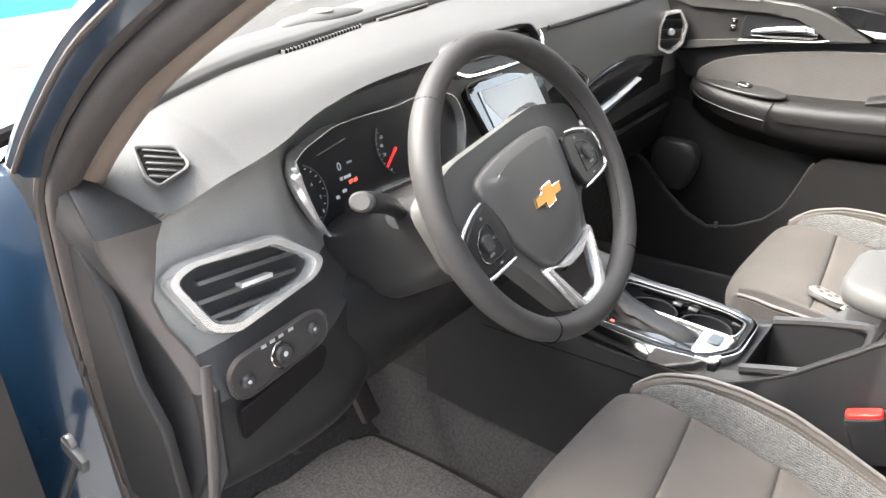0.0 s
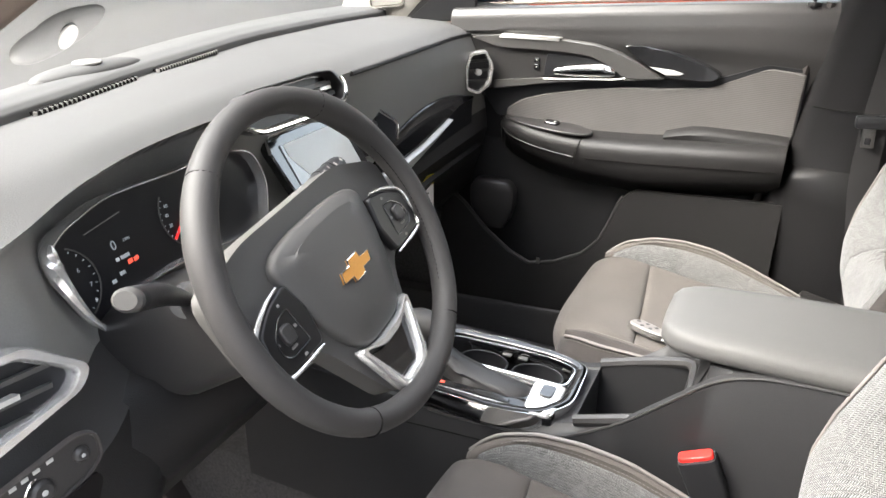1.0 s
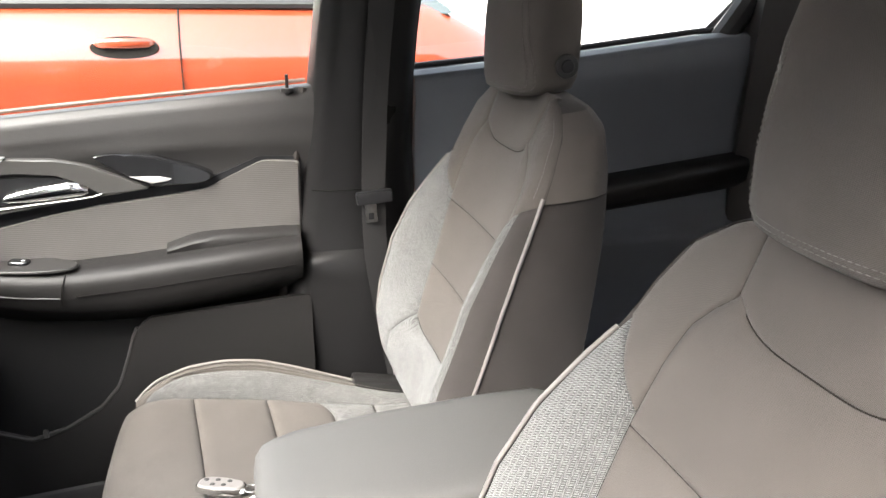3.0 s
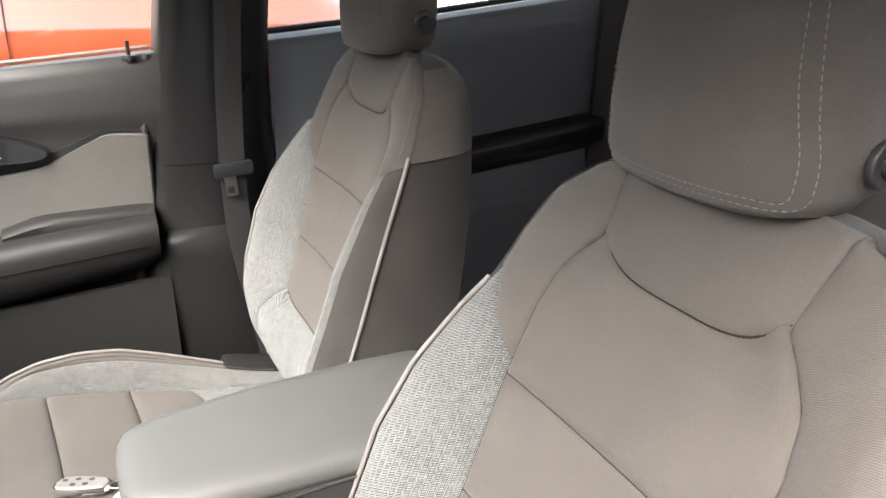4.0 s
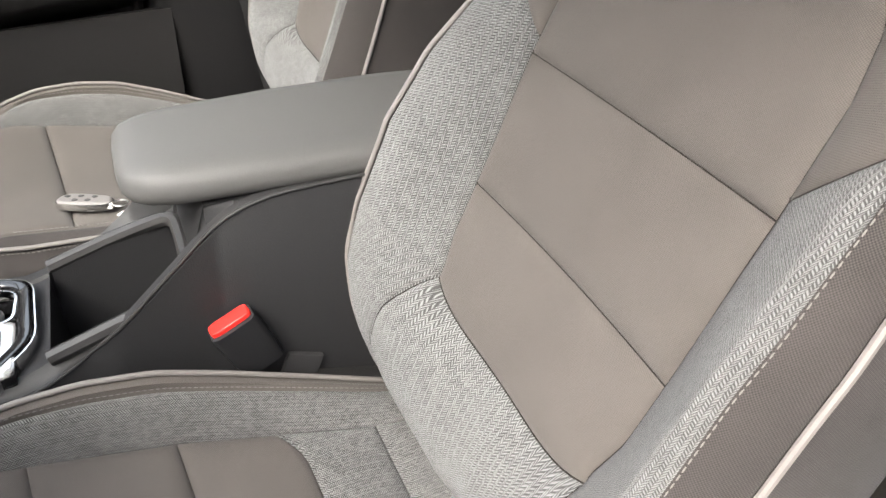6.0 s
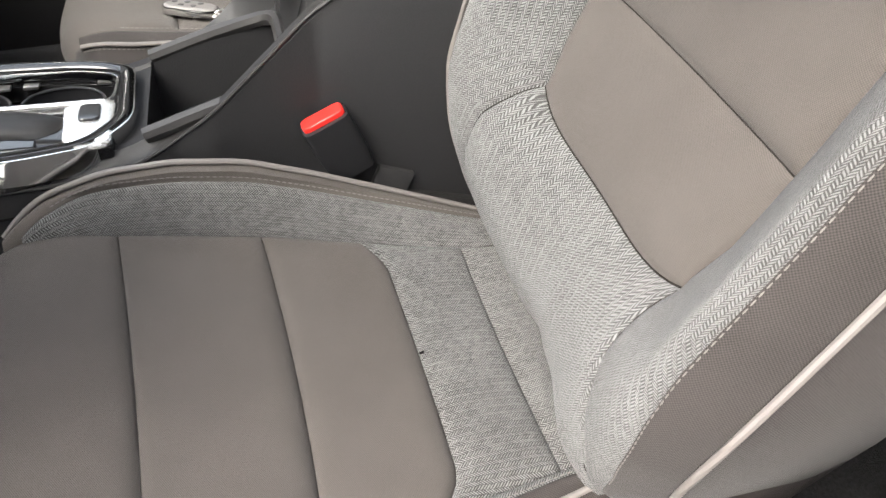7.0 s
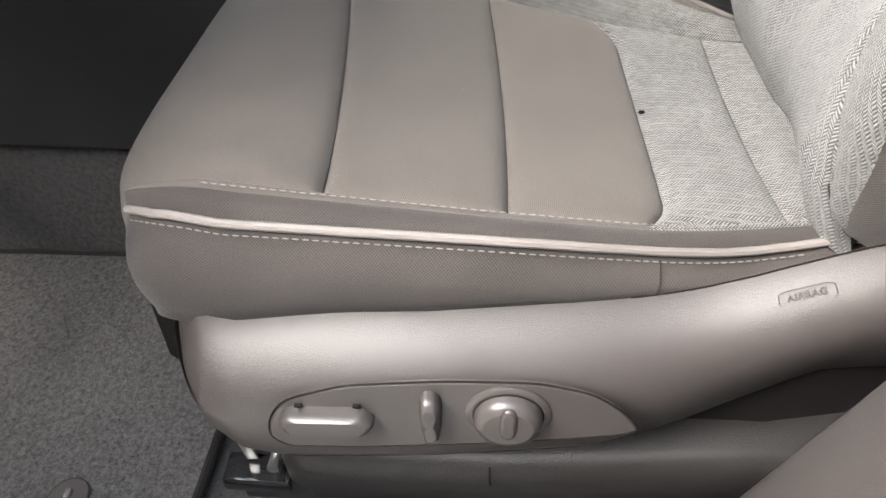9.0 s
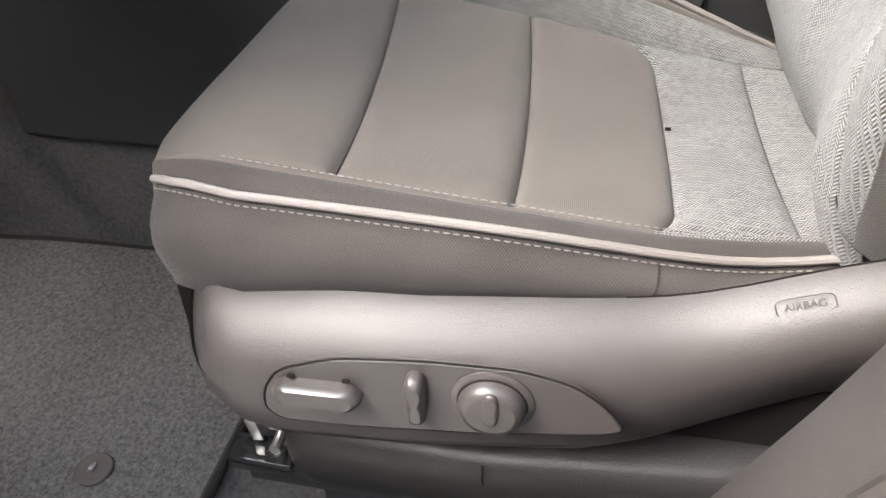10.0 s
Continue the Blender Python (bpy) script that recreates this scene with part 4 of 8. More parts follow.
def seat_base(seat, dx, dz):
    """Plastic shield, rails and power controls on the outer side of the driver seat."""
    ys = np.r_[np.linspace(0.588, 0.50, 11), np.linspace(0.48, -0.16, 30)]
    rings = []
    for y in ys:
        t = max(0.0, (y - 0.485) / 0.06)
        tuck = 0.09 * t ** 2.2 + lerp(SHIELD_IN, y)
        zt, zb = smooth_lerp(SHIELD_TOP, y, 0.008), smooth_lerp(SHIELD_BOT, min(y, 0.5), 0.008) + 0.05 * min(t, 1.4)
        prof = [(-0.215, zt - 0.034), (-0.2295, zt - 0.012), (-0.2335, zt), (-0.242, zt - 0.003), (-0.256, zt - 0.013), (-0.269, zt - 0.028), (-0.277, zt - 0.045), (-0.279, (zt + zb) / 2 - 0.005), (-0.277, zb + 0.02), (-0.268, zb + 0.004), (-0.25, zb), (-0.20, zb + 0.004), (-0.20, zt - 0.04)]
        low = 0.055 * min(1.0, max(0.0, (0.24 - y) / 0.16)) ** 1.2
        tuck += 0.035 * max(0.0, (0.04 - y) / 0.12)
        rings.append([(SEAT_X + o + tuck + low * min(1.0, max(0.0, (zt - 0.02 - z) / (zt - zb))) * (1 if o < -0.21 else 0), y, z) for o, z in prof])
    shield = loft("side_shield", rings, SHIELD, seat, "grained taupe plastic shield", angle=60)
    x0 = SEAT_X - 0.2795
    fr = (Vector((x0, 0.0, 0.005)), Vector((0, -1, 0)), Vector((0, 0, 1)), Vector((-1, 0, 0)))
    out = [(-0.453, 0.640), (-0.441, 0.662), (-0.40, 0.680), (-0.34, 0.689), (-0.28, 0.692), (-0.245, 0.684), (-0.225, 0.668), (-0.212, 0.650), (-0.224, 0.645), (-0.30, 0.628), (-0.396, 0.615), (-0.445, 0.612), (-0.455, 0.622)]
    pan = plate("control_panel", out, fr, 0.003, KNOB, shield, "smooth taupe control panel", 0.002, r=0.012)
    o3 = [fr[0] + fr[1] * a + fr[2] * b + fr[3] * 0.0022 for a, b in rounded(out, 0.012, 4)]
    tube("panel_gap", o3, 0.0008, SEAM, pan, seg=6, closed=True)
    fk = (Vector((x0 - 0.003, 0, 0.005)), fr[1], fr[2], fr[3])
    # Long seat slide switch.
    bar = plate("slide_switch", rounded([(-0.444, 0.650), (-0.437, 0.6575), (-0.388, 0.660), (-0.380, 0.651), (-0.386, 0.6425), (-0.439, 0.640)], 0.004), fk, 0.012, KNOB, pan, "taupe slide switch", 0.0055)
    for yy in (0.430, 0.392):
        block("switch_stop", (0.003, 0.005, 0.0014), (x0 - 0.0045, yy, 0.6655 + (0.43 - yy) * 0.06), SEAM, bar, bevel=0.001)
    plate("recline_switch", rounded([(-0.3515, 0.675), (-0.349, 0.6805), (-0.342, 0.6805), (-0.3385, 0.675), (-0.3375, 0.652), (-0.339, 0.640), (-0.343, 0.637), (-0.348, 0.638), (-0.351, 0.652)], 0.003), fk, 0.012, KNOB, pan, "taupe recline switch", 0.006)
    disc("lumbar_bezel", 0.0268, 0.0028, fk, KNOB, pan, "raised round bezel", at=(-0.296, 0.662), bevel=0.003)
    disc("knob_gap", 0.0232, 0.0036, fk, SEAM, pan, at=(-0.296, 0.662))
    knob = disc("lumbar_knob", 0.0215, 0.013, fk, KNOB, pan, "round taupe knob", at=(-0.296, 0.662), bevel=0.006)
    fb = frame_of((x0 - 0.0150, 0.296, 0.6725), (0, -1, 0), (0, 0.05, 1))
    plate("knob_ridge", oblong(0.0055, 0.0145), (fb[0], Vector((0, -1, 0)), Vector((0, 0, 1)), Vector((-1, 0, 0))), 0.003, KNOB, knob, "", 0.003)
    # Cut line and embossed word by the backrest.
    line = [(SEAT_X - 0.2335 + lerp(SHIELD_IN, y), y, smooth_lerp(SHIELD_TOP, y, 0.008) + 0.0005) for y in np.linspace(0.22, 0.03, 16)]
    tube("shield_gap", line, 0.0006, SEAM, shield, seg=6)
    zc = smooth_lerp(SHIELD_TOP, 0.128, 0.008)
    ft = frame_of((SEAT_X - 0.2295, 0.118, zc - 0.0065), (0.01, -1, 0.42), (0.6, 0, 1))
    nrm = ft[1].cross(ft[2])
    words("airbag_lettering", "AIRBAG", 0.0068, ft, EMBOSS, shield, "embossed lettering", lift=0.0043)
    tube("airbag_outline", [ft[0] + ft[1] * a + ft[2] * b + nrm * 0.0042 for a, b in oblong(0.0165, 0.0053, 28, 5)], 0.00035, EMBOSS, shield, seg=5, closed=True)
    # Rail cover below, and the steel rail's end.
    rings = []
    for y, x, zt, zb in [(0.478, -0.56, 0.535, 0.50), (0.470, -0.575, 0.545, 0.482), (0.45, -0.583, 0.548, 0.474), (0.3, -0.585, 0.552, 0.48), (0.12, -0.585, 0.575, 0.50), (-0.08, -0.585, 0.59, 0.51)]:
        rings.append([(x + 0.06, y, zt + 0.004), (x + 0.012, y, zt + 0.003), (x + 0.002, y, zt - 0.006), (x, y, zt - 0.025), (x + 0.004, y, zb + 0.012), (x + 0.02, y, zb), (x + 0.06, y, zb)])
    cover = loft("rail_cover", rings, PLASTIC, seat, "dark plastic rail cover", angle=60)
    tube("cover_gap", [(-0.5855, 0.305, 0.552), (-0.588, 0.305, 0.54), (-0.5865, 0.304, 0.53)], 0.001, SEAM, cover, seg=5)
    rail = block("seat_rail", (0.05, 0.62, 0.03), (-0.545, 0.205, 0.475), PLASTIC_BLACK, seat, "black steel seat rail", 0.003)
    block("rail_end_cap", (0.028, 0.058, 0.018), (-0.562, 0.500, 0.488), GLOSS, rail, "", 0.004)
    for k, (yy, zz) in enumerate(((0.508, 0.525), (0.492, 0.535), (0.482, 0.522))):
        block("rail_bracket", (0.003, 0.010, 0.026), (-0.556 + 0.006 * k, yy, zz - 0.012), STEEL, rail, "bright steel bracket", 0.001, (12 * k - 10, 0, 0))
    tube("rail_bolt", [(-0.575, 0.482, 0.515), (-0.548, 0.482, 0.515)], 0.005, STEEL, rail, "steel bolt", seg=10)
    for s in (-0.13, 0.42):
        block("rail_foot", (0.04, 0.06, 0.15), (-0.545, s, 0.395), PLASTIC_BLACK, rail, "", 0.004)
    block("inner_rail", (0.05, 0.62, 0.16), (SEAT_X + 0.17, 0.205, 0.41), PLASTIC_BLACK, seat, "black steel inner rail", 0.004)
    block("seat_pan", (0.36, 0.5, 0.05), (SEAT_X, 0.25, 0.55), PLASTIC_BLACK, seat, "", 0.01)


seat_base(driver_seat, 0, 0)
for x in (0.245, 0.585):
    block("seat_rail", (0.05, 0.62, 0.24), (x, 0.205, 0.455), PLASTIC_BLACK, passenger_seat, "black steel seat rail", 0.004)
block("seat_pan", (0.38, 0.5, 0.05), (SEAT_X + 0.752, 0.25, 0.575), PLASTIC_BLACK, passenger_seat, "", 0.01)
# Grained valance under the outer side of the passenger backrest.
block("side_shield", (0.05, 0.2, 0.09), (0.66, 0.03, 0.70), PLASTIC, passenger_seat, "grained plastic shield", 0.012, (12, 0, 0))
block("side_shield", (0.05, 0.2, 0.09), (-0.10, 0.08, 0.66), PLASTIC, driver_seat, "grained plastic inner shield", 0.012, (14, 0, 0))


# ---------------- belt buckle and key ----------------
def buckle():
    b = thing("seat_belt_buckle", (-0.075, 0.22, 0.70), "black seat belt buckle with a red release button", "belt buckle")
    ax = Vector((-0.15, 0.42, 1)).normalized()
    side = Vector((1, 0.15, 0.1)).normalized()
    fr = frame_of((-0.075, 0.205, 0.70), side, ax.cross(side))
    o, r, u = Vector((-0.094, 0.213, 0.768)), side, ax
    n = r.cross(u)
    rings = []
    for h, k in ((0, 0.9), (0.02, 1.0), (0.075, 1.0), (0.08, 0.96)):
        rings.append([o + u * h + r * (a * k) + n * (c * k) for a, c in oblong(0.0145, 0.027, 24, 5)])
    body = loft("body", rings, PLASTIC_BLACK, b, angle=50)
    f2 = (o + u * 0.08, r, n, r.cross(n))
    if f2[3].dot(u) < 0:
        f2 = (o + u * 0.08, n, r, n.cross(r))
        plate("release_button", oblong(0.024, 0.009, 24, 5), f2, 0.006, RED, b, "red press button with a faint added glow", 0.002)
    else:
        plate("release_button", oblong(0.009, 0.024, 24, 5), f2, 0.006, RED, b, "red press button with a faint added glow", 0.002)
    block("strap", (0.012, 0.045, 0.14), (-0.086, 0.185, 0.69), BELT, b, "black webbing stalk", 0.003, (20, 0, 0))
    return b


buckle()


def key_fob():
    k = thing("key_fob", (0.31, 0.375, 0.79), "grey key fob with a chrome rim lying on the passenger cushion", "key fob")
    fr = frame_of((0.312, 0.385, 0.778), (-0.35, -0.93, -0.02), (-0.9, 0.35, 0.12))
    if fr[3].z < 0:
        fr = (fr[0], fr[1], -fr[2], fr[1].cross(-fr[2]))
    out = [(-0.04, -0.014), (-0.036, 0.016), (0.0, 0.020), (0.034, 0.013), (0.042, 0.0), (0.034, -0.014), (0.0, -0.019)]
    plate("body", out, fr, 0.013, GREY_INK, k, "grey shell", 0.004, r=0.012)
    bezel("rim", [(a * 1.04, b * 1.06) for a, b in out], fr, 0.004, 0.010, BRIGHT, k, "chrome rim", r=0.012)
    for a, b in ((-0.026, 0.005), (-0.012, -0.007), (-0.008, 0.008), (0.006, -0.006), (0.012, 0.007)):
        disc("button", 0.0045, 0.0138, fr, PLASTIC_SMOOTH, k, "dark marked button", 14, (a, b), 0.001)
    ring = [fr[0] + fr[1] * (0.05 + 0.011 * math.cos(t)) + fr[2] * (0.011 * math.sin(t)) + fr[3] * 0.007 for t in np.linspace(0, 2 * math.pi, 24, endpoint=False)]
    tube("split_ring", ring, 0.0013, STEEL, k, "steel split ring", seg=6, closed=True)
    tag = frame_of((0.272, 0.322, 0.772), (-0.5, -0.86, -0.08), (-0.86, 0.5, 0.25))
    if tag[3].z < 0:
        tag = (tag[0], tag[1], -tag[2], tag[1].cross(-tag[2]))
    plate("paper_tag", [(-0.022, -0.012), (-0.022, 0.012), (0.03, 0.012), (0.03, -0.012)], tag, 0.0015, WHITE, k, "white paper tag", 0.0004, r=0.004)
    return k


key_fob()


# ---------------- car body ----------------
def structure(name, label=""):
    ob = new(name)
    return tagged(ob, label, "car body", kind="structure")


floor_root = block("floor", (1.62, 3.2, 0.04), (0.04, -0.1, 0.275), CARPET, None, bevel=0.01)
tagged(floor_root, "black carpeted car floor", "floor", kind="structure")
tunnel = loft("centre_tunnel", [[(x0, y, 0.29), (x0 + 0.012, y, 0.40), (x0 + 0.02, y, 0.51), (0.12, y, 0.51), (0.135, y, 0.40), (0.15, y, 0.29)] for y, x0 in ((1.55, -0.11), (0.9, -0.095), (-0.8, -0.09))], CARPET, None)
tagged(tunnel, "black carpeted centre tunnel", "floor", kind="structure")


def toe(u, v):
    p = spline([(1.15, 0.290), (1.29, 0.297), (1.37, 0.36), (1.44, 0.56), (1.47, 0.80), (1.47, 1.0)], 20)
    k = v * 19
    i = min(int(k), 18)
    y, z = p[i] + (p[i + 1] - p[i]) * (k - i)
    return -0.80 + 1.68 * u, y, z


tagged(sheet("toe_board", toe, np.linspace(0, 1, 12), np.linspace(0, 1, 16), CARPET, None, skirt=(0, 0.03, -0.01)), "black carpeted toe board", "floor", kind="structure")


def floor_mat(name, outline, z, label):
    root = thing(name, (np.mean([p[0] for p in outline]), np.mean([p[1] for p in outline]), z), label, "floor mat", "floor mats")
    fr = (Vector((0, 0, z)), Vector((1, 0, 0)), Vector((0, 1, 0)), Vector((0, 0, 1)))
    plate("carpet", outline, fr, 0.012, MAT, root, "", 0.004, r=0.05, n=6)
    pts = [(x, y, z + 0.010) for x, y in rounded(outline, 0.05, 6)]
    tube("binding", pts, 0.006, CLOTH_SHADED, root, "grey bound edge", closed=True)
    return root


mat_d = floor_mat("floor_mat", [(-0.64, 0.62), (-0.64, 1.18), (-0.46, 1.27), (-0.20, 1.275), (-0.17, 1.222), (-0.13, 1.205), (-0.112, 1.03), (-0.105, 0.62)], 0.300, "dark carpet floor mat in the driver footwell")
disc("anchor", 0.022, 0.004, (Vector((-0.50, 0.76, 0.312)), Vector((1, 0, 0)), Vector((0, 1, 0)), Vector((0, 0, 1))), END_PANEL, mat_d, "round mat anchor")
block("anchor_pin", (0.012, 0.006, 0.006), (-0.50, 0.76, 0.318), STEEL, mat_d, "", 0.002)
# The passenger footwell stands higher than the driver's, with a step up to the door.
raised = block("floor_passenger", (0.60, 0.92, 0.16), (0.432, 0.86, 0.355), CARPET, None, bevel=0.012)
tagged(raised, "dark carpet floor of the passenger footwell", "floor", kind="structure")
floor_mat("floor_mat", [(0.25, 0.50), (0.25, 1.16), (0.35, 1.22), (0.60, 1.22), (0.655, 1.1), (0.672, 0.66), (0.64, 0.63), (0.60, 0.50)], 0.438, "dark carpet floor mat in the passenger footwell")

# Sills and door bottoms.
for s, x in ((-1, -0.74), (1, 0.80)):
    sill = loft("sill_left" if s < 0 else "sill_right", [[(x - 0.05 * s, y, 0.29), (x - 0.045 * s, y, 0.355), (x - 0.02 * s, y, 0.375), (x + 0.05 * s, y, 0.375), (x + 0.08 * s, y, 0.34), (x + 0.08 * s, y, 0.05), (x, y, 0.05)] for y in (1.2, 0.3, -1.0)], PLASTIC, None)
    tagged(sill, "dark plastic door sill", "car body", kind="structure")

# Raised inner step of the passenger sill, with its smooth edge.
step = loft("sill_step", [[(0.715, y, 0.36), (0.717, y, z - 0.012), (0.722, y, z - 0.003), (0.732, y, z), (0.76, y, z + 0.001), (0.77, y, z - 0.01), (0.77, y, 0.36)] for y, z in ((1.20, 0.505), (1.0, 0.518), (0.84, 0.532), (0.66, 0.544), (0.4, 0.548))], PLASTIC_SMOOTH, None)
tagged(step, "smooth dark step of the door sill", "car body", kind="structure")

# Headliner and roof.
def roof_fn(u, v):
    x = -0.66 + 1.40 * u
    y = 0.50 - 2.08 * v
    return x, y, 1.70 + 0.06 * math.sin(math.pi * u) - 0.03 * (2 * v - 0.8) ** 2


tagged(sheet("ceiling", roof_fn, np.linspace(0, 1, 16), np.linspace(0, 1, 16), HEADLINER, None, skirt=(0, 0, 0.05)), "pale headliner under the roof", "ceiling", kind="structure")

# Hinge pillar and A-pillar on the driver side, blue paint outside, rubber seal, pale trim inside.
body = structure("body_side_left", "blue painted door opening with black seals")
hp = []
for z, x0, x1, y0, y1 in [(0.05, -0.90, -0.80, 0.93, 1.30), (0.5, -0.90, -0.80, 0.94, 1.28), (0.85, -0.895, -0.81, 0.945, 1.26), (1.1, -0.88, -0.815, 0.965, 1.24), (1.2, -0.865, -0.815, 0.98, 1.22), (1.24, -0.85, -0.81, 1.0, 1.2)]:
    hp.append([(x0, y1, z), (x0, y0 + 0.06, z), (x0 + 0.03, y0 + 0.02, z), (x1, y0, z), (x1, y1, z)])
loft("hinge_pillar", hp, BLUE, body, "blue painted hinge pillar", angle=50)
RUN = [(0.885, 1.235), (0.829, 1.286), (0.743, 1.353), (0.676, 1.394), (0.577, 1.46), (0.38, 1.57), (0.1, 1.665), (-0.2, 1.70)]


def pillar_run(off, x, first=0):
    """The pillar's line, moved forward and up by off."""
    return [(x + 0.03 * max(0, k - 3), y + 0.577 * off, z + 0.816 * off) for k, (y, z) in enumerate(RUN) if k >= first]


def pillar_loft(name, section, mat, label, first=0):
    """A strip along the pillar; section: (offset, x) round it."""
    lines = [spline(pillar_run(off, x, first), 40) for off, x in section]
    return loft(name, [[ln[k] for ln in lines] for k in range(40)], mat, body, label, angle=50)


pillar_loft("a_pillar", [(0.082, -0.78), (0.080, -0.838), (0.074, -0.850), (0.062, -0.856), (0.046, -0.846), (0.040, -0.825), (0.036, -0.78)], BLUE, "dark blue painted windscreen pillar")
tube("pillar_moulding", spline(pillar_run(0.0545, -0.852), 40), 0.0028, RUBBER, body, "thin dark moulding", seg=8)
low = [(-0.795, 0.62, 0.385), (-0.80, 0.80, 0.40), (-0.803, 0.885, 0.52), (-0.805, 0.925, 0.80), (-0.808, 0.942, 0.95), (-0.810, 0.944, 1.06), (-0.812, 0.935, 1.17), (-0.814, 0.915, 1.245)]
tube("door_seal", spline(low + pillar_run(0.030, -0.818, 1), 110), 0.0155, RUBBER, body, "brown black rubber door seal", seg=14)
tube("seal_lip", spline([(x - 0.012, y + 0.020, z) for x, y, z in low[2:]] + pillar_run(0.046, -0.832, 1), 90), 0.007, RUBBER, body, "thin outer seal lip", seg=8)
pillar_loft("a_pillar_trim", [(0.034, -0.785), (0.023, -0.807), (0.018, -0.804), (0.012, -0.797), (0.013, -0.786), (0.024, -0.775)], TRIM_BROWN, "pale windscreen pillar trim")
strap = [(-0.868, 0.925, 0.935), (-0.885, 0.93, 0.90), (-0.93, 0.95, 0.80)]
tube("door_check_strap", strap, 0.006, PLASTIC_BLACK, body, "black door check strap", seg=8)
block("check_bracket", (0.010, 0.045, 0.022), (-0.872, 0.918, 0.945), MESH_GREY, body, "steel check bracket", 0.003, (20, 0, 0))
disc("check_bolt", 0.011, 0.008, frame_of((-0.868, 0.925, 0.957), (0, -1, 0), (0, 0, 1)), MESH_GREY, body)
kick = [[(-0.80, 0.885, z), (-0.785, 0.87, z), (-0.765, 0.885, z), (-0.745, 1.0, z), (-0.76, 1.35, z), (-0.80, 1.35, z)] for z in (0.36, 0.6, 0.9, 1.03)]
loft("kick_panel", kick, PLASTIC, body, "dark grained kick panel", angle=40)

# Driver door, swung open.
door = thing("driver_door", (-0.87, 1.2, 0.5), "blue driver door swung wide open", "car door")
dd = Vector((-0.93, -0.30, 0)).normalized()
dn = Vector((-dd.y, dd.x, 0))
rings = []
for k, (a, th) in enumerate(((0.06, 0.03), (0.10, 0.06), (0.3, 0.07), (0.8, 0.07), (1.05, 0.06))):
    p = Vector((-0.87, 1.22, 0)) + dd * a
    rings.append([(*(p + dn * (-th))[:2], 0.35), (*(p + dn * (-th * 0.6))[:2], 0.8), (*(p + dn * (-th * 0.5))[:2], 1.22), (*(p + dn * (th * 0.6))[:2], 1.22), (*(p + dn * th)[:2], 0.8), (*(p + dn * th)[:2], 0.35)])
loft("skin", rings, BLUE, door, "blue painted door skin")

rings = []
for a in (0.0, 0.02, 0.3, 0.9):
    p = Vector((-0.908, 0.945, 0)) + dd * a
    q = p - dn * 0.06 if dn.y < 0 else p + dn * 0.06
    rings.append([(p.x, p.y, 0.36), (p.x, p.y - 0.01, 0.8), (p.x - 0.01, p.y - 0.03, 1.16), (q.x, q.y, 1.18), (q.x, q.y, 0.38)])
loft("lining", rings, SHIELD, door, "dark brown grey door lining", angle=50)

# Blue bonnet and wing ahead of the windscreen.
def bonnet_fn(u, v):
    x = -0.86 + 1.80 * u
    y = 1.58 + 1.0 * v - 0.10 * (2 * u - 1) ** 2
    return x, y, 0.97 - 0.10 * v ** 2 - 0.05 * (2 * u - 1) ** 4 + 0.02 * math.exp(-((abs(2 * u - 1) - 0.6) / 0.12) ** 2)


bon = sheet("bonnet", bonnet_fn, np.linspace(0, 1, 24), np.linspace(0, 1, 16), BLUE, None, skirt=(0, 0, -0.2))
tagged(bon, "blue car bonnet beyond the windscreen", "bonnet", kind="structure")


SCREEN_Y = [(-0.82, 1.05), (-0.6, 1.20), (-0.45, 1.295), (-0.28, 1.345), (-0.1, 1.395), (0.06, 1.435), (0.26, 1.47), (0.475, 1.50), (0.7, 1.50), (0.9, 1.47)]


def windscreen(u, v):
    s = 2 * u - 1
    x = 0.04 + s * 0.86
    y0 = smooth_lerp(SCREEN_Y, x, 0.03)
    return x - 0.15 * s * v, y0 + (0.60 - 0.1 * s * s - y0) * v, 1.235 + 0.48 * v


ws = sheet("window_windscreen", windscreen, np.linspace(0, 1, 18), np.linspace(0, 1, 10), WINDSCREEN_GLASS, None)
tagged(ws, "clear windscreen", "window", kind="structure")
edge = [windscreen(u, 0.0) for u in np.linspace(0.0, 1, 30)]
tagged(tube("windscreen_seal", [(x, y - 0.004, z + 0.032) for x, y, z in edge], 0.010, SEAM, None, seg=8), "black band along the windscreen base", "trim", kind="structure")

# Cowl just ahead of the dash.
def cowl(u, v):
    x, y, z = windscreen(u, 0)
    return x, y + 0.02 + 0.14 * v, z - 0.03 - 0.1 * v


tagged(sheet("cowl", cowl, np.linspace(0, 1, 18), np.linspace(0, 1, 5), PLASTIC_BLACK, None, skirt=(0, 0, -0.05)), "black plastic cowl", "trim", kind="structure")

# ---------------- passenger side ----------------
BELT_Z = [(1.1, 1.285), (0.994, 1.293), (0.565, 1.33), (0.161, 1.362), (-0.06, 1.387), (-0.4, 1.415), (-0.75, 1.455), (-1.1, 1.47)]
PX = 0.79
SIDE = (Vector((PX, 0, 0)), Vector((0, -1, 0)), Vector((0, 0, 1)), Vector((-1, 0, 0)))


def flat_yz(pts):
    return [(-y, z) for y, z in pts]


pdoor = thing("passenger_door", (0.80, 0.6, 0.42), "dark grey passenger door lining with cloth insert", "car door")


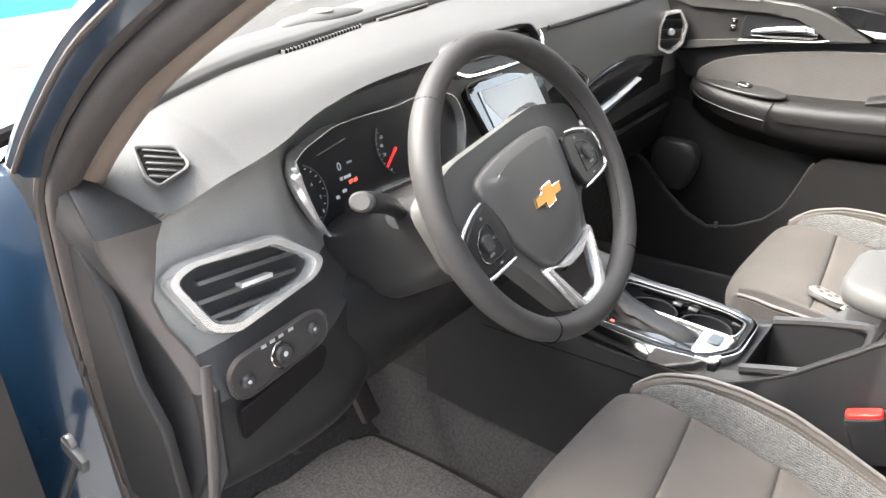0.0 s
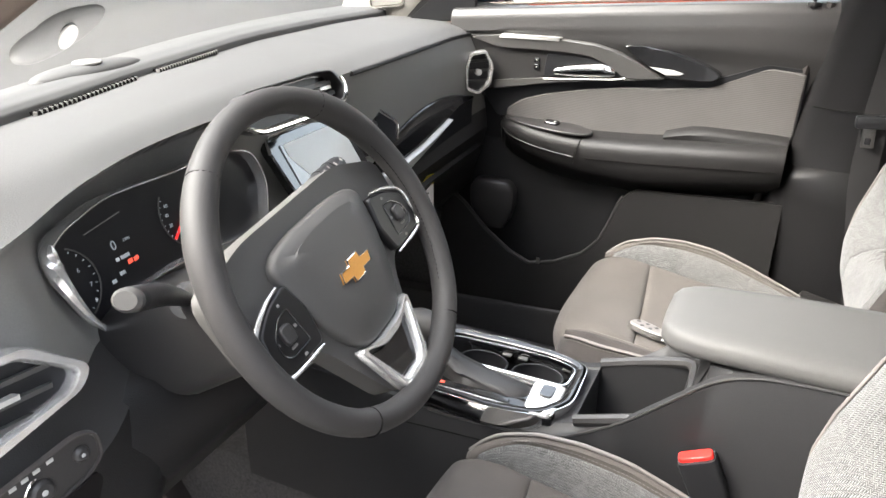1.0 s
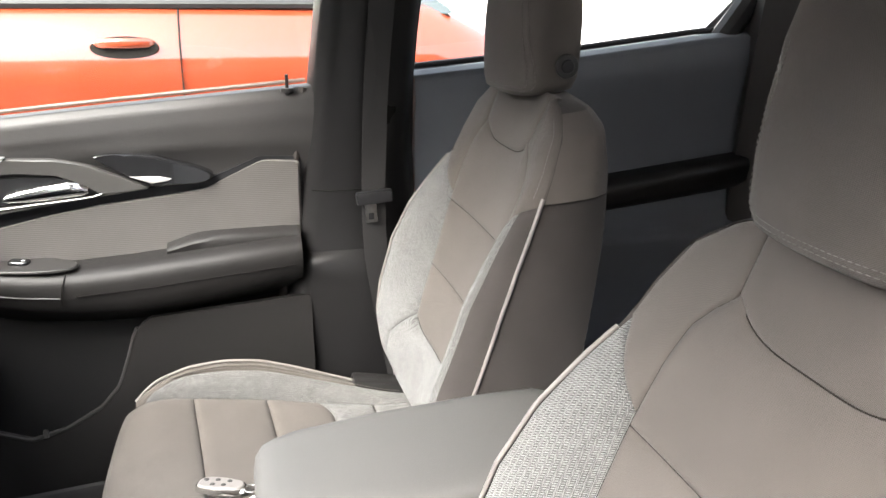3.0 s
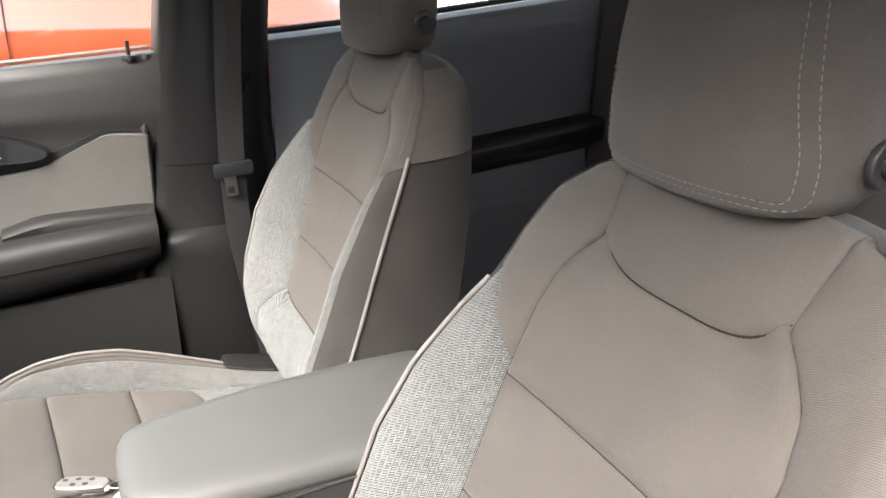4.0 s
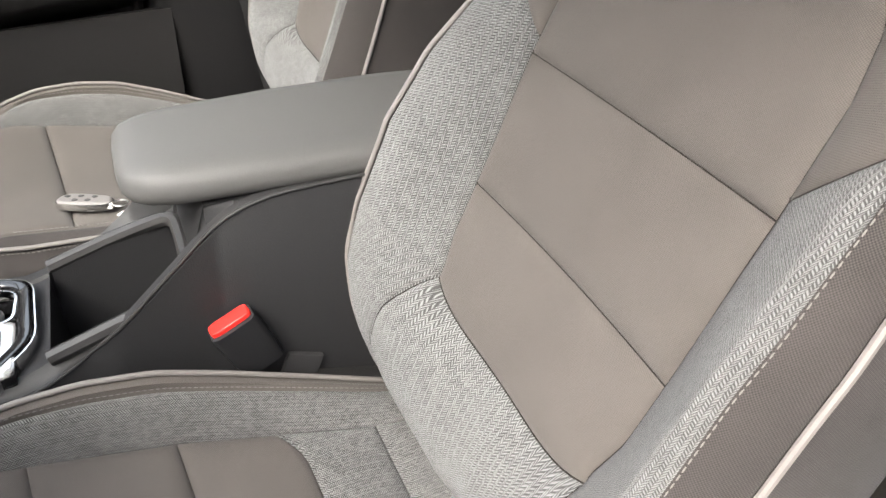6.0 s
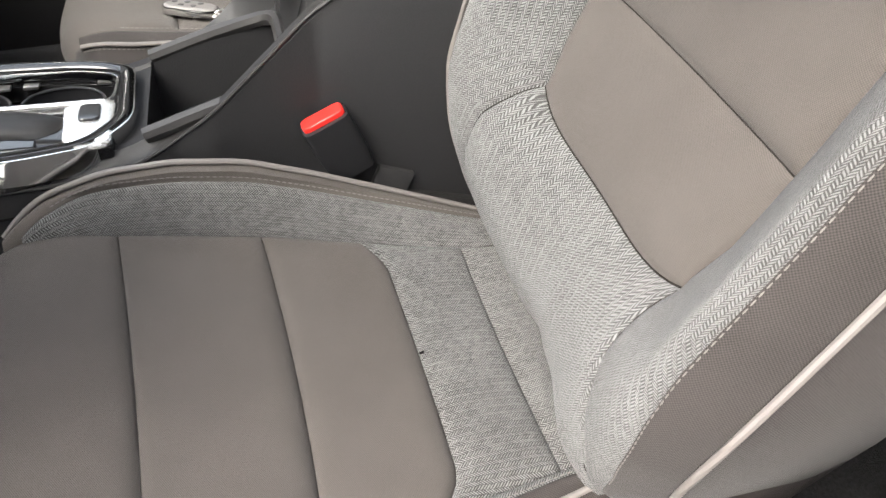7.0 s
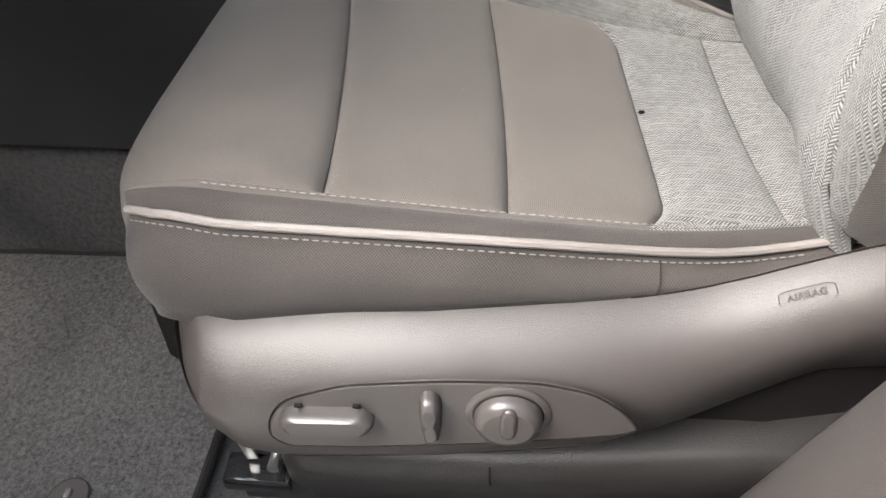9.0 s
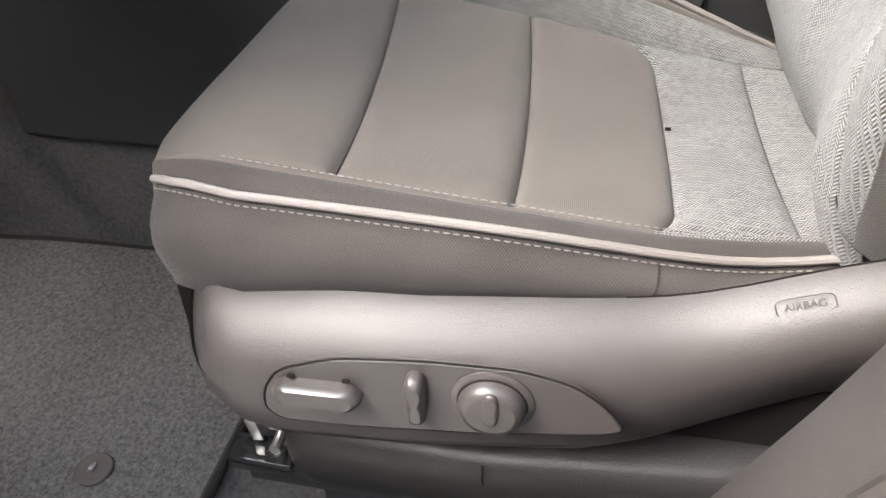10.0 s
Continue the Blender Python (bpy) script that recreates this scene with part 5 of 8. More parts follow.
def upper(u, v):
    y = 1.03 - 0.87 * u
    zb = lerp(BELT_Z, y)
    pts = [(0.80, 1.08), (0.797, 1.15), (0.787, 1.21), (0.775, 1.25), (0.772, zb - 0.05), (0.778, zb - 0.015), (0.79, zb), (0.815, zb + 0.003), (0.84, zb - 0.004)]
    k = v * (len(pts) - 1)
    i = min(int(k), len(pts) - 2)
    a, b = pts[i], pts[i + 1]
    t = k - i
    wave = 0.008 * math.exp(-((lerp(BELT_Z, y) - 0.09 - (a[1] + (b[1] - a[1]) * t)) / 0.02) ** 2) * (1 - u)
    return a[0] + (b[0] - a[0]) * t - wave, y, a[1] + (b[1] - a[1]) * t


sheet("upper_lining", upper, np.linspace(0, 1, 24), np.linspace(0, 1, 33), DASH_DARK, pdoor, "grained dark upper lining", skirt=(0.02, 0, 0), angle=60)
block("core", (0.05, 0.86, 0.95), (0.835, 0.60, 0.83), PLASTIC_BLACK, pdoor, "", 0.01)
POCKET = [(1.03, 0.84), (0.985, 0.815), (0.963, 0.80), (0.90, 0.735), (0.83, 0.685), (0.772, 0.661), (0.70, 0.68), (0.63, 0.72), (0.59, 0.765), (0.565, 0.83), (0.548, 0.885), (0.52, 0.91), (0.2, 0.93)]


def pocket_wall(u, v):
    y = 1.03 - 0.84 * u
    zt = lerp(POCKET, y)
    z = 0.43 + (zt - 0.43) * v
    return 0.735 + 0.03 * max(0, (0.62 - z)) + 0.02 * max(0, y - 0.8) - 0.012 * math.sin(math.pi * min(1, v)) * 0.6, y, z


sheet("pocket_wall", pocket_wall, np.linspace(0, 1, 50), np.r_[np.linspace(0, 0.94, 10), 0.97, 0.99, 1], PLASTIC, pdoor, "grained door pocket wall", skirt=(0.014, 0, 0), angle=60)
lip = [(pocket_wall(u, 1)[0] + 0.003, pocket_wall(u, 1)[1], pocket_wall(u, 1)[2]) for u in np.linspace(0, 0.58, 50)]
tube("pocket_lip", lip, 0.005, PLASTIC_SMOOTH, pdoor, "smooth pocket lip")
block("pocket_clip", (0.008, 0.010, 0.018), (0.732, 0.745, 0.675), MESH_GREY, pdoor, "small pale clip", 0.003)
holder = []
for z, k in ((0.735, 0.55), (0.76, 0.8), (0.80, 1.0), (0.84, 1.0), (0.862, 0.8), (0.868, 0.5)):
    holder.append([(0.764 - 0.016 * math.sin(a) * k, 0.895 + 0.062 * k * math.cos(a), z) for a in np.linspace(0, math.pi, 16)] + [(0.79, 0.895 - 0.062 * k, z), (0.79, 0.895 + 0.062 * k, z)])
loft("bottle_holder", holder, PLASTIC_SMOOTH, pdoor, "dark grey bottle holder in the pocket", angle=60)
block("pocket_back", (0.01, 0.86, 0.5), (0.812, 0.60, 0.72), CONSOLE, pdoor, "", 0.005)

rings = []
for y, xi, zt, zb in [(0.888, 0.786, 1.034, 1.016), (0.876, 0.765, 1.037, 1.004), (0.85, 0.742, 1.036, 0.985), (0.80, 0.722, 1.032, 0.963), (0.73, 0.709, 1.027, 0.948), (0.64, 0.702, 1.024, 0.938), (0.54, 0.700, 1.029, 0.935), (0.45, 0.700, 1.037, 0.942), (0.34, 0.700, 1.046, 0.958), (0.24, 0.700, 1.055, 0.974), (0.205, 0.705, 1.057, 0.98)]:
    rings.append([(0.80, y, zt + 0.012), (xi + 0.035, y, zt + 0.006), (xi + 0.016, y, zt + 0.001), (xi + 0.004, y, zt - 0.01), (xi, y, zt - 0.024), (xi + 0.001, y, (zt + zb) / 2), (xi + 0.008, y, zb + 0.012), (xi + 0.025, y, zb - 0.004), (0.80, y, zb - 0.05)])
arm = loft("armrest", rings, PLASTIC, pdoor, "soft dark armrest", angle=70)
tube("armrest_seam", [(0.6995, y, lerp([(0.66, 0.983), (0.5, 0.990), (0.22, 1.013)], y)) for y in np.linspace(0.64, 0.22, 16)], 0.0012, SEAM, arm, seg=5)
tube("pod_seam", spline([(0.735, 0.652, 1.030), (0.708, 0.657, 1.018), (0.7005, 0.662, 1.0), (0.7015, 0.668, 0.965)], 14), 0.0013, SEAM, arm, seg=5)
tube("pod_edge", spline([(0.784, 0.886, 1.020), (0.752, 0.862, 1.008), (0.730, 0.825, 0.999), (0.712, 0.75, 0.988), (0.7015, 0.668, 0.982)], 24), 0.0013, MESH_GREY, arm, "pale edge line", seg=6)
fp_ = frame_of((0.756, 0.752, 1.0365), (-0.22, -0.97, -0.02), (1, -0.2, 0.12))
if fp_[3].z < 0:
    fp_ = (fp_[0], fp_[1], -fp_[2], fp_[1].cross(-fp_[2]))
pod = plate("switch_pod", oblong(0.122, 0.034, 36, 2.2), fp_, 0.005, PLASTIC_SMOOTH, arm, "smooth switch pod", 0.003)
plate("window_switch", oblong(0.02, 0.011, 20, 4, (0.01, 0.004)), fp_, 0.011, GLOSS, pod, "gloss window switch", 0.003)
plate("switch_print", oblong(0.004, 0.003, 10, 3, (0.018, 0.004)), fp_, 0.0118, LABEL_INK, pod)
rings = []
for y, k in ((0.47, 0.1), (0.445, 0.45), (0.415, 0.85), (0.38, 1), (0.24, 1), (0.205, 0.9)):
    rings.append([(0.80, y, 1.04), (0.745, y, 1.04), (0.742, y, 1.045 + 0.018 * k), (0.752, y, 1.052 + 0.022 * k), (0.80, y, 1.056 + 0.024 * k)])
loft("grip_fold", rings, PLASTIC, arm, "raised grip fold", angle=50)
CL = [(0.87, 1.060), (0.83, 1.088), (0.77, 1.108), (0.68, 1.127), (0.585, 1.143), (0.46, 1.154), (0.385, 1.164), (0.33, 1.190), (0.275, 1.215), (0.262, 1.217), (0.195, 1.212), (0.198, 1.04), (0.5, 1.03), (0.87, 1.03)]
GROOVE = [(0.94, 1.098), (0.75, 1.139), (0.50, 1.172), (0.392, 1.178), (0.33, 1.202), (0.275, 1.225), (0.193, 1.221), (0.193, 1.04), (0.90, 1.04)]
plate("cloth_groove", flat_yz(GROOVE), SIDE, 0.008, PLASTIC_BLACK, pdoor, "black groove round the cloth", 0.003, r=0.008)
fcl = plate("cloth_insert", flat_yz(CL), SIDE, 0.016, DOORCLOTH, pdoor, "ribbed pale cloth insert", 0.006, r=0.01)
me = fcl.data
layer = me.uv_layers[0]
for loop in me.loops:
    c = me.vertices[loop.vertex_index].co
    layer.data[loop.index].uv = (c.y, c.z)
BZ = [(0.985, 1.235), (0.90, 1.240), (0.80, 1.242), (0.66, 1.238), (0.58, 1.22), (0.50, 1.185), (0.50, 1.174), (0.60, 1.160), (0.76, 1.139), (0.90, 1.111), (0.985, 1.10)]
bz = plate("handle_bezel", flat_yz(BZ), SIDE, 0.018, PLASTIC_SMOOTH, pdoor, "smooth grey handle bezel", 0.006, r=0.012)
SWEEP = [(0.972, 1.232), (0.886, 1.243), (0.736, 1.2445), (0.655, 1.241), (0.60, 1.227), (0.545, 1.203), (0.485, 1.174), (0.53, 1.169), (0.577, 1.166), (0.60, 1.187), (0.655, 1.211), (0.72, 1.217), (0.90, 1.214)]
plate("upper_sweep", flat_yz(SWEEP), SIDE, 0.027, MESH_GREY, bz, "grey sweeping bezel edge", 0.006, r=0.012)
plate("lower_sweep", flat_yz([(0.908, 1.110), (0.754, 1.140), (0.62, 1.157), (0.49, 1.173), (0.575, 1.167), (0.77, 1.150), (0.905, 1.130)]), SIDE, 0.025, MESH_GREY, bz, "grey lower bezel edge", 0.005, r=0.006)
SP = [(0.592, 1.2425), (0.55, 1.2465), (0.472, 1.238), (0.40, 1.214), (0.372, 1.20), (0.366, 1.191), (0.374, 1.182), (0.40, 1.177), (0.476, 1.174), (0.505, 1.187), (0.55, 1.212)]
sp = plate("gloss_spear", flat_yz(SP), SIDE, 0.028, GLOSS, pdoor, "gloss black spear trim", 0.007, r=0.010)
plate("silver_accent", flat_yz([(0.893, 1.2365), (0.886, 1.2455), (0.736, 1.2475), (0.742, 1.2395)]), SIDE, 0.030, SILVER, pdoor, "thin silver accent", 0.002)
# The spear's glint is put on as a small silver plate.
plate("spear_glint", flat_yz([(0.525, 1.200), (0.47, 1.198), (0.446, 1.192), (0.455, 1.187), (0.485, 1.184)]), SIDE, 0.030, SILVER, sp, "silver plate for the glint on the spear", 0.002)
plate("handle_recess", flat_yz([(0.778, 1.152), (0.772, 1.207), (0.66, 1.207), (0.605, 1.188), (0.583, 1.168)]), SIDE, 0.0205, PLASTIC_BLACK, bz, "dark recess", 0.003, r=0.010)
tube("recess_edge", spline([(PX - 0.026, 0.775, 1.147), (PX - 0.0265, 0.70, 1.154), (PX - 0.027, 0.60, 1.163), (PX - 0.027, 0.577, 1.169)], 16), 0.0016, SILVER, bz, "thin silver recess edge", seg=6)
rings = []
for y, z, h in [(0.748, 1.168, 0.005), (0.742, 1.169, 0.009), (0.715, 1.172, 0.0125), (0.67, 1.177, 0.0155), (0.635, 1.181, 0.016), (0.612, 1.180, 0.013), (0.600, 1.178, 0.006)]:
    rings.append([(PX - 0.022, y, z - h), (PX - 0.030, y, z - h * 0.95), (PX - 0.0345, y, z - h * 0.45), (PX - 0.0355, y, z + h * 0.1), (PX - 0.033, y, z + h * 0.7), (PX - 0.028, y, z + h), (PX - 0.022, y, z + h * 0.9)])
loft("door_handle", rings, BRIGHT, bz, "bright chrome door handle", angle=60)
for z in (1.173, 1.189):
    plate("lock_switch", flat_yz([(0.803, z - 0.006), (0.802, z + 0.006), (0.788, z + 0.006), (0.789, z - 0.006)]), SIDE, 0.022, GLOSS, bz, "small lock switch", 0.0015, r=0.003)
    plate("switch_print", flat_yz([(0.797, z - 0.002), (0.797, z + 0.002), (0.793, z + 0.002), (0.793, z - 0.002)]), SIDE, 0.0226, LABEL_INK, bz)
plate("mirror_sail", flat_yz([(1.17, 1.25), (1.03, 1.372), (0.978, 1.39), (0.975, 1.262)]), (Vector((0.815, 0, 0)), *SIDE[1:]), 0.008, PLASTIC_BLACK, pdoor, "black corner trim by the mirror", 0.003, r=0.006)
tube("lock_pin", [(0.782, 0.212, 1.34), (0.782, 0.212, 1.386)], [0.004, 0.0035], PLASTIC_SMOOTH, pdoor, "door lock pin", seg=10)
disc("pin_base", 0.013, 0.008, (Vector((0.782, 0.212, 1.352)), Vector((1, 0, 0)), Vector((0, 1, 0)), Vector((0, 0, 1))), PLASTIC_SMOOTH, pdoor, "pin collar")
wst = [(0.845, y, lerp(BELT_Z, y) + 0.006) for y in np.linspace(1.05, 0.17, 20)]
tube("window_strip", wst, 0.004, TRIM_TAN, pdoor, "pale window strip")
win = sheet("window_passenger", lambda u, v: (0.858 - 0.14 * v, 1.0 - 0.85 * u - 0.35 * v * (1 - u), lerp(BELT_Z, 1.0 - 0.85 * u) - 0.02 + 0.36 * v), np.linspace(0, 1, 8), np.linspace(0, 1, 6), GLASS, None)
tagged(win, "clear passenger window", "window", kind="structure")
win.visible_shadow = False

# Passenger wing mirror.
mir = thing("wing_mirror", (0.93, 0.92, 1.30), "blue wing mirror with a bright glass", "mirror")
mr = []
for k, (yy, s) in enumerate(((1.02, 0.5), (1.0, 0.8), (0.96, 1.0), (0.92, 1.0))):
    mr.append([(1.0 + a * s, yy - 0.5 * a, 1.362 + b * s) for a, b in oblong(0.078, 0.078, 28, 3)])
loft("housing", mr, BLUE, mir, "blue painted housing", angle=50)
fm = frame_of((1.0, 0.92, 1.362), (1, -0.5, 0), (0.06, 0.16, 1))
if fm[3].y > 0:
    fm = (fm[0], -fm[1], fm[2], (-fm[1]).cross(fm[2]))
bezel("rim", oblong(0.084, 0.077, 28, 3), fm, 0.008, 0.012, PLASTIC_BLACK, mir, "black rim", r=0)
plate("mirror_glass", oblong(0.078, 0.069, 28, 3), fm, 0.006, MIRROR, mir, "mirror glass", 0.001)
block("mirror_arm", (0.06, 0.09, 0.15), (0.90, 0.985, 1.355), BLUE, mir, "blue painted mirror foot", 0.02)
tube("foot_trim", [(0.868, 0.95, 1.345), (0.875, 1.02, 1.347)], 0.003, BRIGHT, mir, "thin bright line", seg=6)
SAIL = [(1.19, 1.25), (1.11, 1.335), (1.03, 1.405), (1.0, 1.40), (1.005, 1.27)]
sail = loft("sail_panel", [[(0.832, y, z) for y, z in SAIL], [(0.862, y, z) for y, z in SAIL]], PLASTIC, None)
tagged(sail, "dark triangular mirror panel", "trim", kind="structure")

# A-pillar on the passenger side: pale trim with a tweeter grille.
ap = structure("a_pillar_right", "pale windscreen pillar trim with tweeter grille")
RP = [((0.895, 1.50, 1.22), (0.845, 1.19, 1.24)), ((0.885, 1.40, 1.285), (0.842, 1.13, 1.31)), ((0.875, 1.255, 1.39), (0.835, 1.03, 1.395)), ((0.83, 1.0, 1.54), (0.80, 0.82, 1.54)), ((0.74, 0.62, 1.71), (0.71, 0.47, 1.71))]
rings = []
for f_, r_ in RP:
    f_, r_ = Vector(f_), Vector(r_)
    m_ = (f_ + r_) / 2
    rings.append([f_ + Vector((0.03, 0, 0)), f_, f_ * 0.85 + r_ * 0.15 + Vector((-0.018, 0, 0)), m_ + Vector((-0.022, 0, 0)), r_ * 0.85 + f_ * 0.15 + Vector((-0.014, 0, 0)), r_, r_ + Vector((0.03, 0, 0))])
loft("pillar_trim", rings, TRIM_GREY, ap, angle=60)
fg = frame_of((0.836, 1.247, 1.317), (0.10, -1, 0.15), (0.02, 0.62, 1))
if fg[3].x > 0:
    fg = (fg[0], fg[1], fg[2], -fg[3])
grl = plate("tweeter_grille", rounded([(-0.045, -0.036), (-0.045, 0.03), (-0.03, 0.04), (0.045, 0.04), (0.045, -0.036)], 0.012, 4), fg, 0.004, TRIM_GREY, ap, "grey tweeter grille", 0.002)
bezel("grille_rim", rounded([(-0.05, -0.041), (-0.05, 0.035), (-0.035, 0.045), (0.05, 0.045), (0.05, -0.041)], 0.012, 4), fg, 0.004, 0.007, TRIM_GREY, grl, "pale grille rim", r=0)

kr = block("kick_right", (0.05, 0.56, 0.97), (0.868, 1.30, 0.76), CARPET, None, bevel=0.01)
tagged(kr, "dark carpeted kick panel", "car body", kind="structure")

# B-pillar with seat belt on the passenger side.
bp = structure("b_pillar_right", "dark grained centre pillar trim")
rings = []
for z, yf, yr, x in [(0.36, 0.275, -0.16, 0.755), (0.55, 0.265, -0.13, 0.752), (0.737, 0.246, -0.10, 0.748), (0.86, 0.235, -0.085, 0.742), (0.946, 0.226, -0.075, 0.733), (0.99, 0.221, -0.072, 0.733), (1.02, 0.216, -0.06, 0.75), (1.07, 0.208, -0.05, 0.758), (1.217, 0.183, -0.045, 0.757), (1.367, 0.161, -0.045, 0.745), (1.47, 0.149, -0.05, 0.725), (1.6, 0.135, -0.055, 0.675), (1.74, 0.12, -0.06, 0.60)]:
    rings.append([(x + 0.075, yf + 0.008, z), (x + 0.04, yf, z), (x + 0.012, yf - 0.012, z), (x, yf - 0.04, z), (x - 0.004, (yf + yr) / 2, z), (x, yr + 0.03, z), (x + 0.03, yr, z), (x + 0.09, yr, z)])
loft("lower_trim", rings[:7], PLASTIC_GLOSSED, bp, "smooth dark lower trim", angle=60)
loft("upper_trim", rings[6:], PLASTIC_GLOSSED, bp, "smooth dark upper trim", angle=60)
tube("trim_gap", [(p[0] - 0.001, p[1], p[2] + 0.12) for p in [(0.795, 0.19, 1.03), (0.765, 0.172, 1.03), (0.754, 0.14, 1.03), (0.75, 0.06, 1.03)]], 0.001, SEAM, bp, seg=5)
tube("door_gap", [(0.79, y + 0.012, z) for z, y in [(0.40, 0.278), (0.737, 0.249), (0.946, 0.231), (1.07, 0.214), (1.217, 0.19), (1.36, 0.168)]], 0.010, RUBBER, bp, "black door seal")
belt = thing("seat_belt", (0.72, 0.04, 0.8), "black seat belt webbing hanging by the pillar", "seat belt")


def webbing(pts, w):
    g = [Vector(p) for p in spline(pts, 24)]
    return sheet("webbing", lambda u, v: g[int(round(v * 23))] + Vector((0.006 * (0.5 - u), (u - 0.5) * w, 0)), [0, 0.5, 1], np.linspace(0, 1, 24), BELT, belt, skirt=(0.002, 0, 0))


webbing([(0.655, 0.03, 1.62), (0.695, 0.045, 1.4), (0.715, 0.05, 1.25), (0.708, 0.055, 1.13), (0.712, 0.05, 1.0), (0.725, 0.02, 0.82), (0.73, 0.0, 0.70)], 0.05)
block("tongue_grip", (0.022, 0.075, 0.026), (0.70, 0.055, 1.146), PLASTIC_BLACK, belt, "black tongue grip", 0.006, (-4, 0, 0))
block("tongue", (0.004, 0.024, 0.040), (0.70, 0.062, 1.112), DULL_STEEL, belt, "steel tongue", 0.002, (-4, 0, 0))
block("tongue_slot", (0.006, 0.012, 0.014), (0.6995, 0.062, 1.106), PLASTIC_BLACK, belt, "", 0.002)
block("lower_anchor", (0.02, 0.035, 0.06), (0.715, 0.0, 0.74), PLASTIC_BLACK, belt, "black lower anchor", 0.005)

# Rear door, rear seat and the closing of the cabin.
rdoor = thing("rear_door", (0.83, -0.4, 0.4), "dark blue-black rear door lining", "car door")


def rear_upper(u, v):
    y = -0.05 - 0.86 * u
    zb = lerp(BELT_Z, y)
    pts = [(0.78, 0.42), (0.775, 0.7), (0.755, 0.92), (0.75, 0.99), (0.775, 1.01), (0.79, 1.08), (0.785, zb - 0.15), (0.775, zb - 0.06), (0.785, zb - 0.01), (0.81, zb), (0.84, zb - 0.004)]
    k = v * (len(pts) - 1)
    i = min(int(k), len(pts) - 2)
    a, b = pts[i], pts[i + 1]
    return a[0] + (b[0] - a[0]) * (k - i), y, a[1] + (b[1] - a[1]) * (k - i)


sheet("lining", rear_upper, np.linspace(0, 1, 16), np.linspace(0, 1, 41), NAVY, rdoor, skirt=(0.03, 0, 0), angle=60)
rings = []
for y in (-0.12, -0.16, -0.3, -0.5, -0.7, -0.86, -0.9):
    zt, out = 1.131 - (y + 0.494) * 0.107, 0.03 if y in (-0.12, -0.9) else 0.0
    rings.append([(0.80, y, zt + 0.012), (0.765 + out, y, zt + 0.006), (0.748 + out, y, zt - 0.004), (0.743 + out, y, zt - 0.02), (0.748 + out, y, zt - 0.05), (0.77, y, zt - 0.075), (0.80, y, zt - 0.085)])
loft("armrest", rings, PLASTIC_GLOSSED, rdoor, "dark rear armrest ledge", angle=60)
tube("window_strip", [(0.845, y, lerp(BELT_Z, y) + 0.004) for y in np.linspace(-0.06, -0.9, 16)], 0.007, PLASTIC_BLACK, rdoor)
tube("rear_window_frame", spline([(0.83, -0.80, 1.44), (0.80, -0.86, 1.55), (0.73, -0.94, 1.70)], 12), 0.03, PLASTIC_BLACK, rdoor, "black window frame", seg=10)
rw = sheet("window_rear", lambda u, v: (0.855 - 0.13 * v, -0.06 - 0.76 * u, lerp(BELT_Z, -0.06 - 0.76 * u) - 0.02 + 0.30 * v), np.linspace(0, 1, 6), np.linspace(0, 1, 5), GLASS, None)
tagged(rw, "clear rear door window", "window", kind="structure")
rw.visible_shadow = False
cp = structure("c_pillar_right", "grey rear pillar trim")
loft("pillar_trim", [[(0.86, -0.86, z), (0.80 - 0.02 * k, -0.84, z), (0.74 - 0.03 * k, -0.95, z), (0.70 - 0.03 * k, -1.4, z), (0.86, -1.4, z)] for k, z in enumerate((0.5, 1.0, 1.35, 1.55, 1.75))], KNOB, cp, "grey pillar trim")
bench = thing("rear_seat", (0.04, -0.9, 0.5), "grey cloth rear bench seat", "car seat")


def bench_fn(u, v):
    p = spline([(-0.45, 0.52), (-0.47, 0.68), (-0.52, 0.735), (-0.75, 0.735), (-0.92, 0.725), (-0.97, 0.80), (-1.08, 1.1), (-1.17, 1.36), (-1.22, 1.40), (-1.3, 1.38)], 30)
    k = v * 29
    i = min(int(k), 28)
    y, z = p[i] + (p[i + 1] - p[i]) * (k - i)
    s = 2 * u - 1
    return 0.04 + 0.68 * s, y + 0.02 * abs(s) ** 3, z + 0.015 * math.cos(6.3 * s) * (1 if z > 0.72 else 0)


sheet("bench", bench_fn, np.linspace(0, 1, 30), np.linspace(0, 1, 40), CLOTH, bench, skirt=(0, -0.05, -0.05), angle=70)
for x in (-0.35, 0.43):
    block("rear_headrest", (0.26, 0.10, 0.16), (x, -1.2, 1.48), CLOTH_SHADED, bench, "cloth headrest", 0.04, (-10, 0, 0), 4)
rear_wall = block("wall_rear", (1.7, 0.05, 1.0), (0.04, -1.62, 0.80), PLASTIC_BLACK, None, bevel=0.01)
tagged(rear_wall, "dark rear end of the cabin", "wall", kind="structure")
# Left centre pillar and rear side.
lp = structure("b_pillar_left", "dark grained centre pillar trim by the driver seat")
rings = []
for z, yf, yr, x in [(0.36, 0.285, -0.2, -0.70), (0.55, 0.235, -0.18, -0.695), (0.668, 0.185, -0.15, -0.668), (0.769, 0.14, -0.13, -0.662), (0.853, 0.11, -0.12, -0.66), (1.0, 0.05, -0.11, -0.67), (1.1, 0.03, -0.10, -0.68), (1.3, 0.01, -0.10, -0.675), (1.5, -0.01, -0.11, -0.64), (1.72, -0.02, -0.12, -0.58)]:
    rings.append([(x - 0.13, yf + 0.03, z), (x - 0.06, yf + 0.012, z), (x - 0.02, yf + 0.004, z), (x, yf - 0.02, z), (x + 0.003, (yf + yr) / 2, z), (x, yr, z), (x - 0.14, yr, z)])
loft("pillar_trim", rings, SHIELD, lp, "grained taupe pillar trim", angle=60)
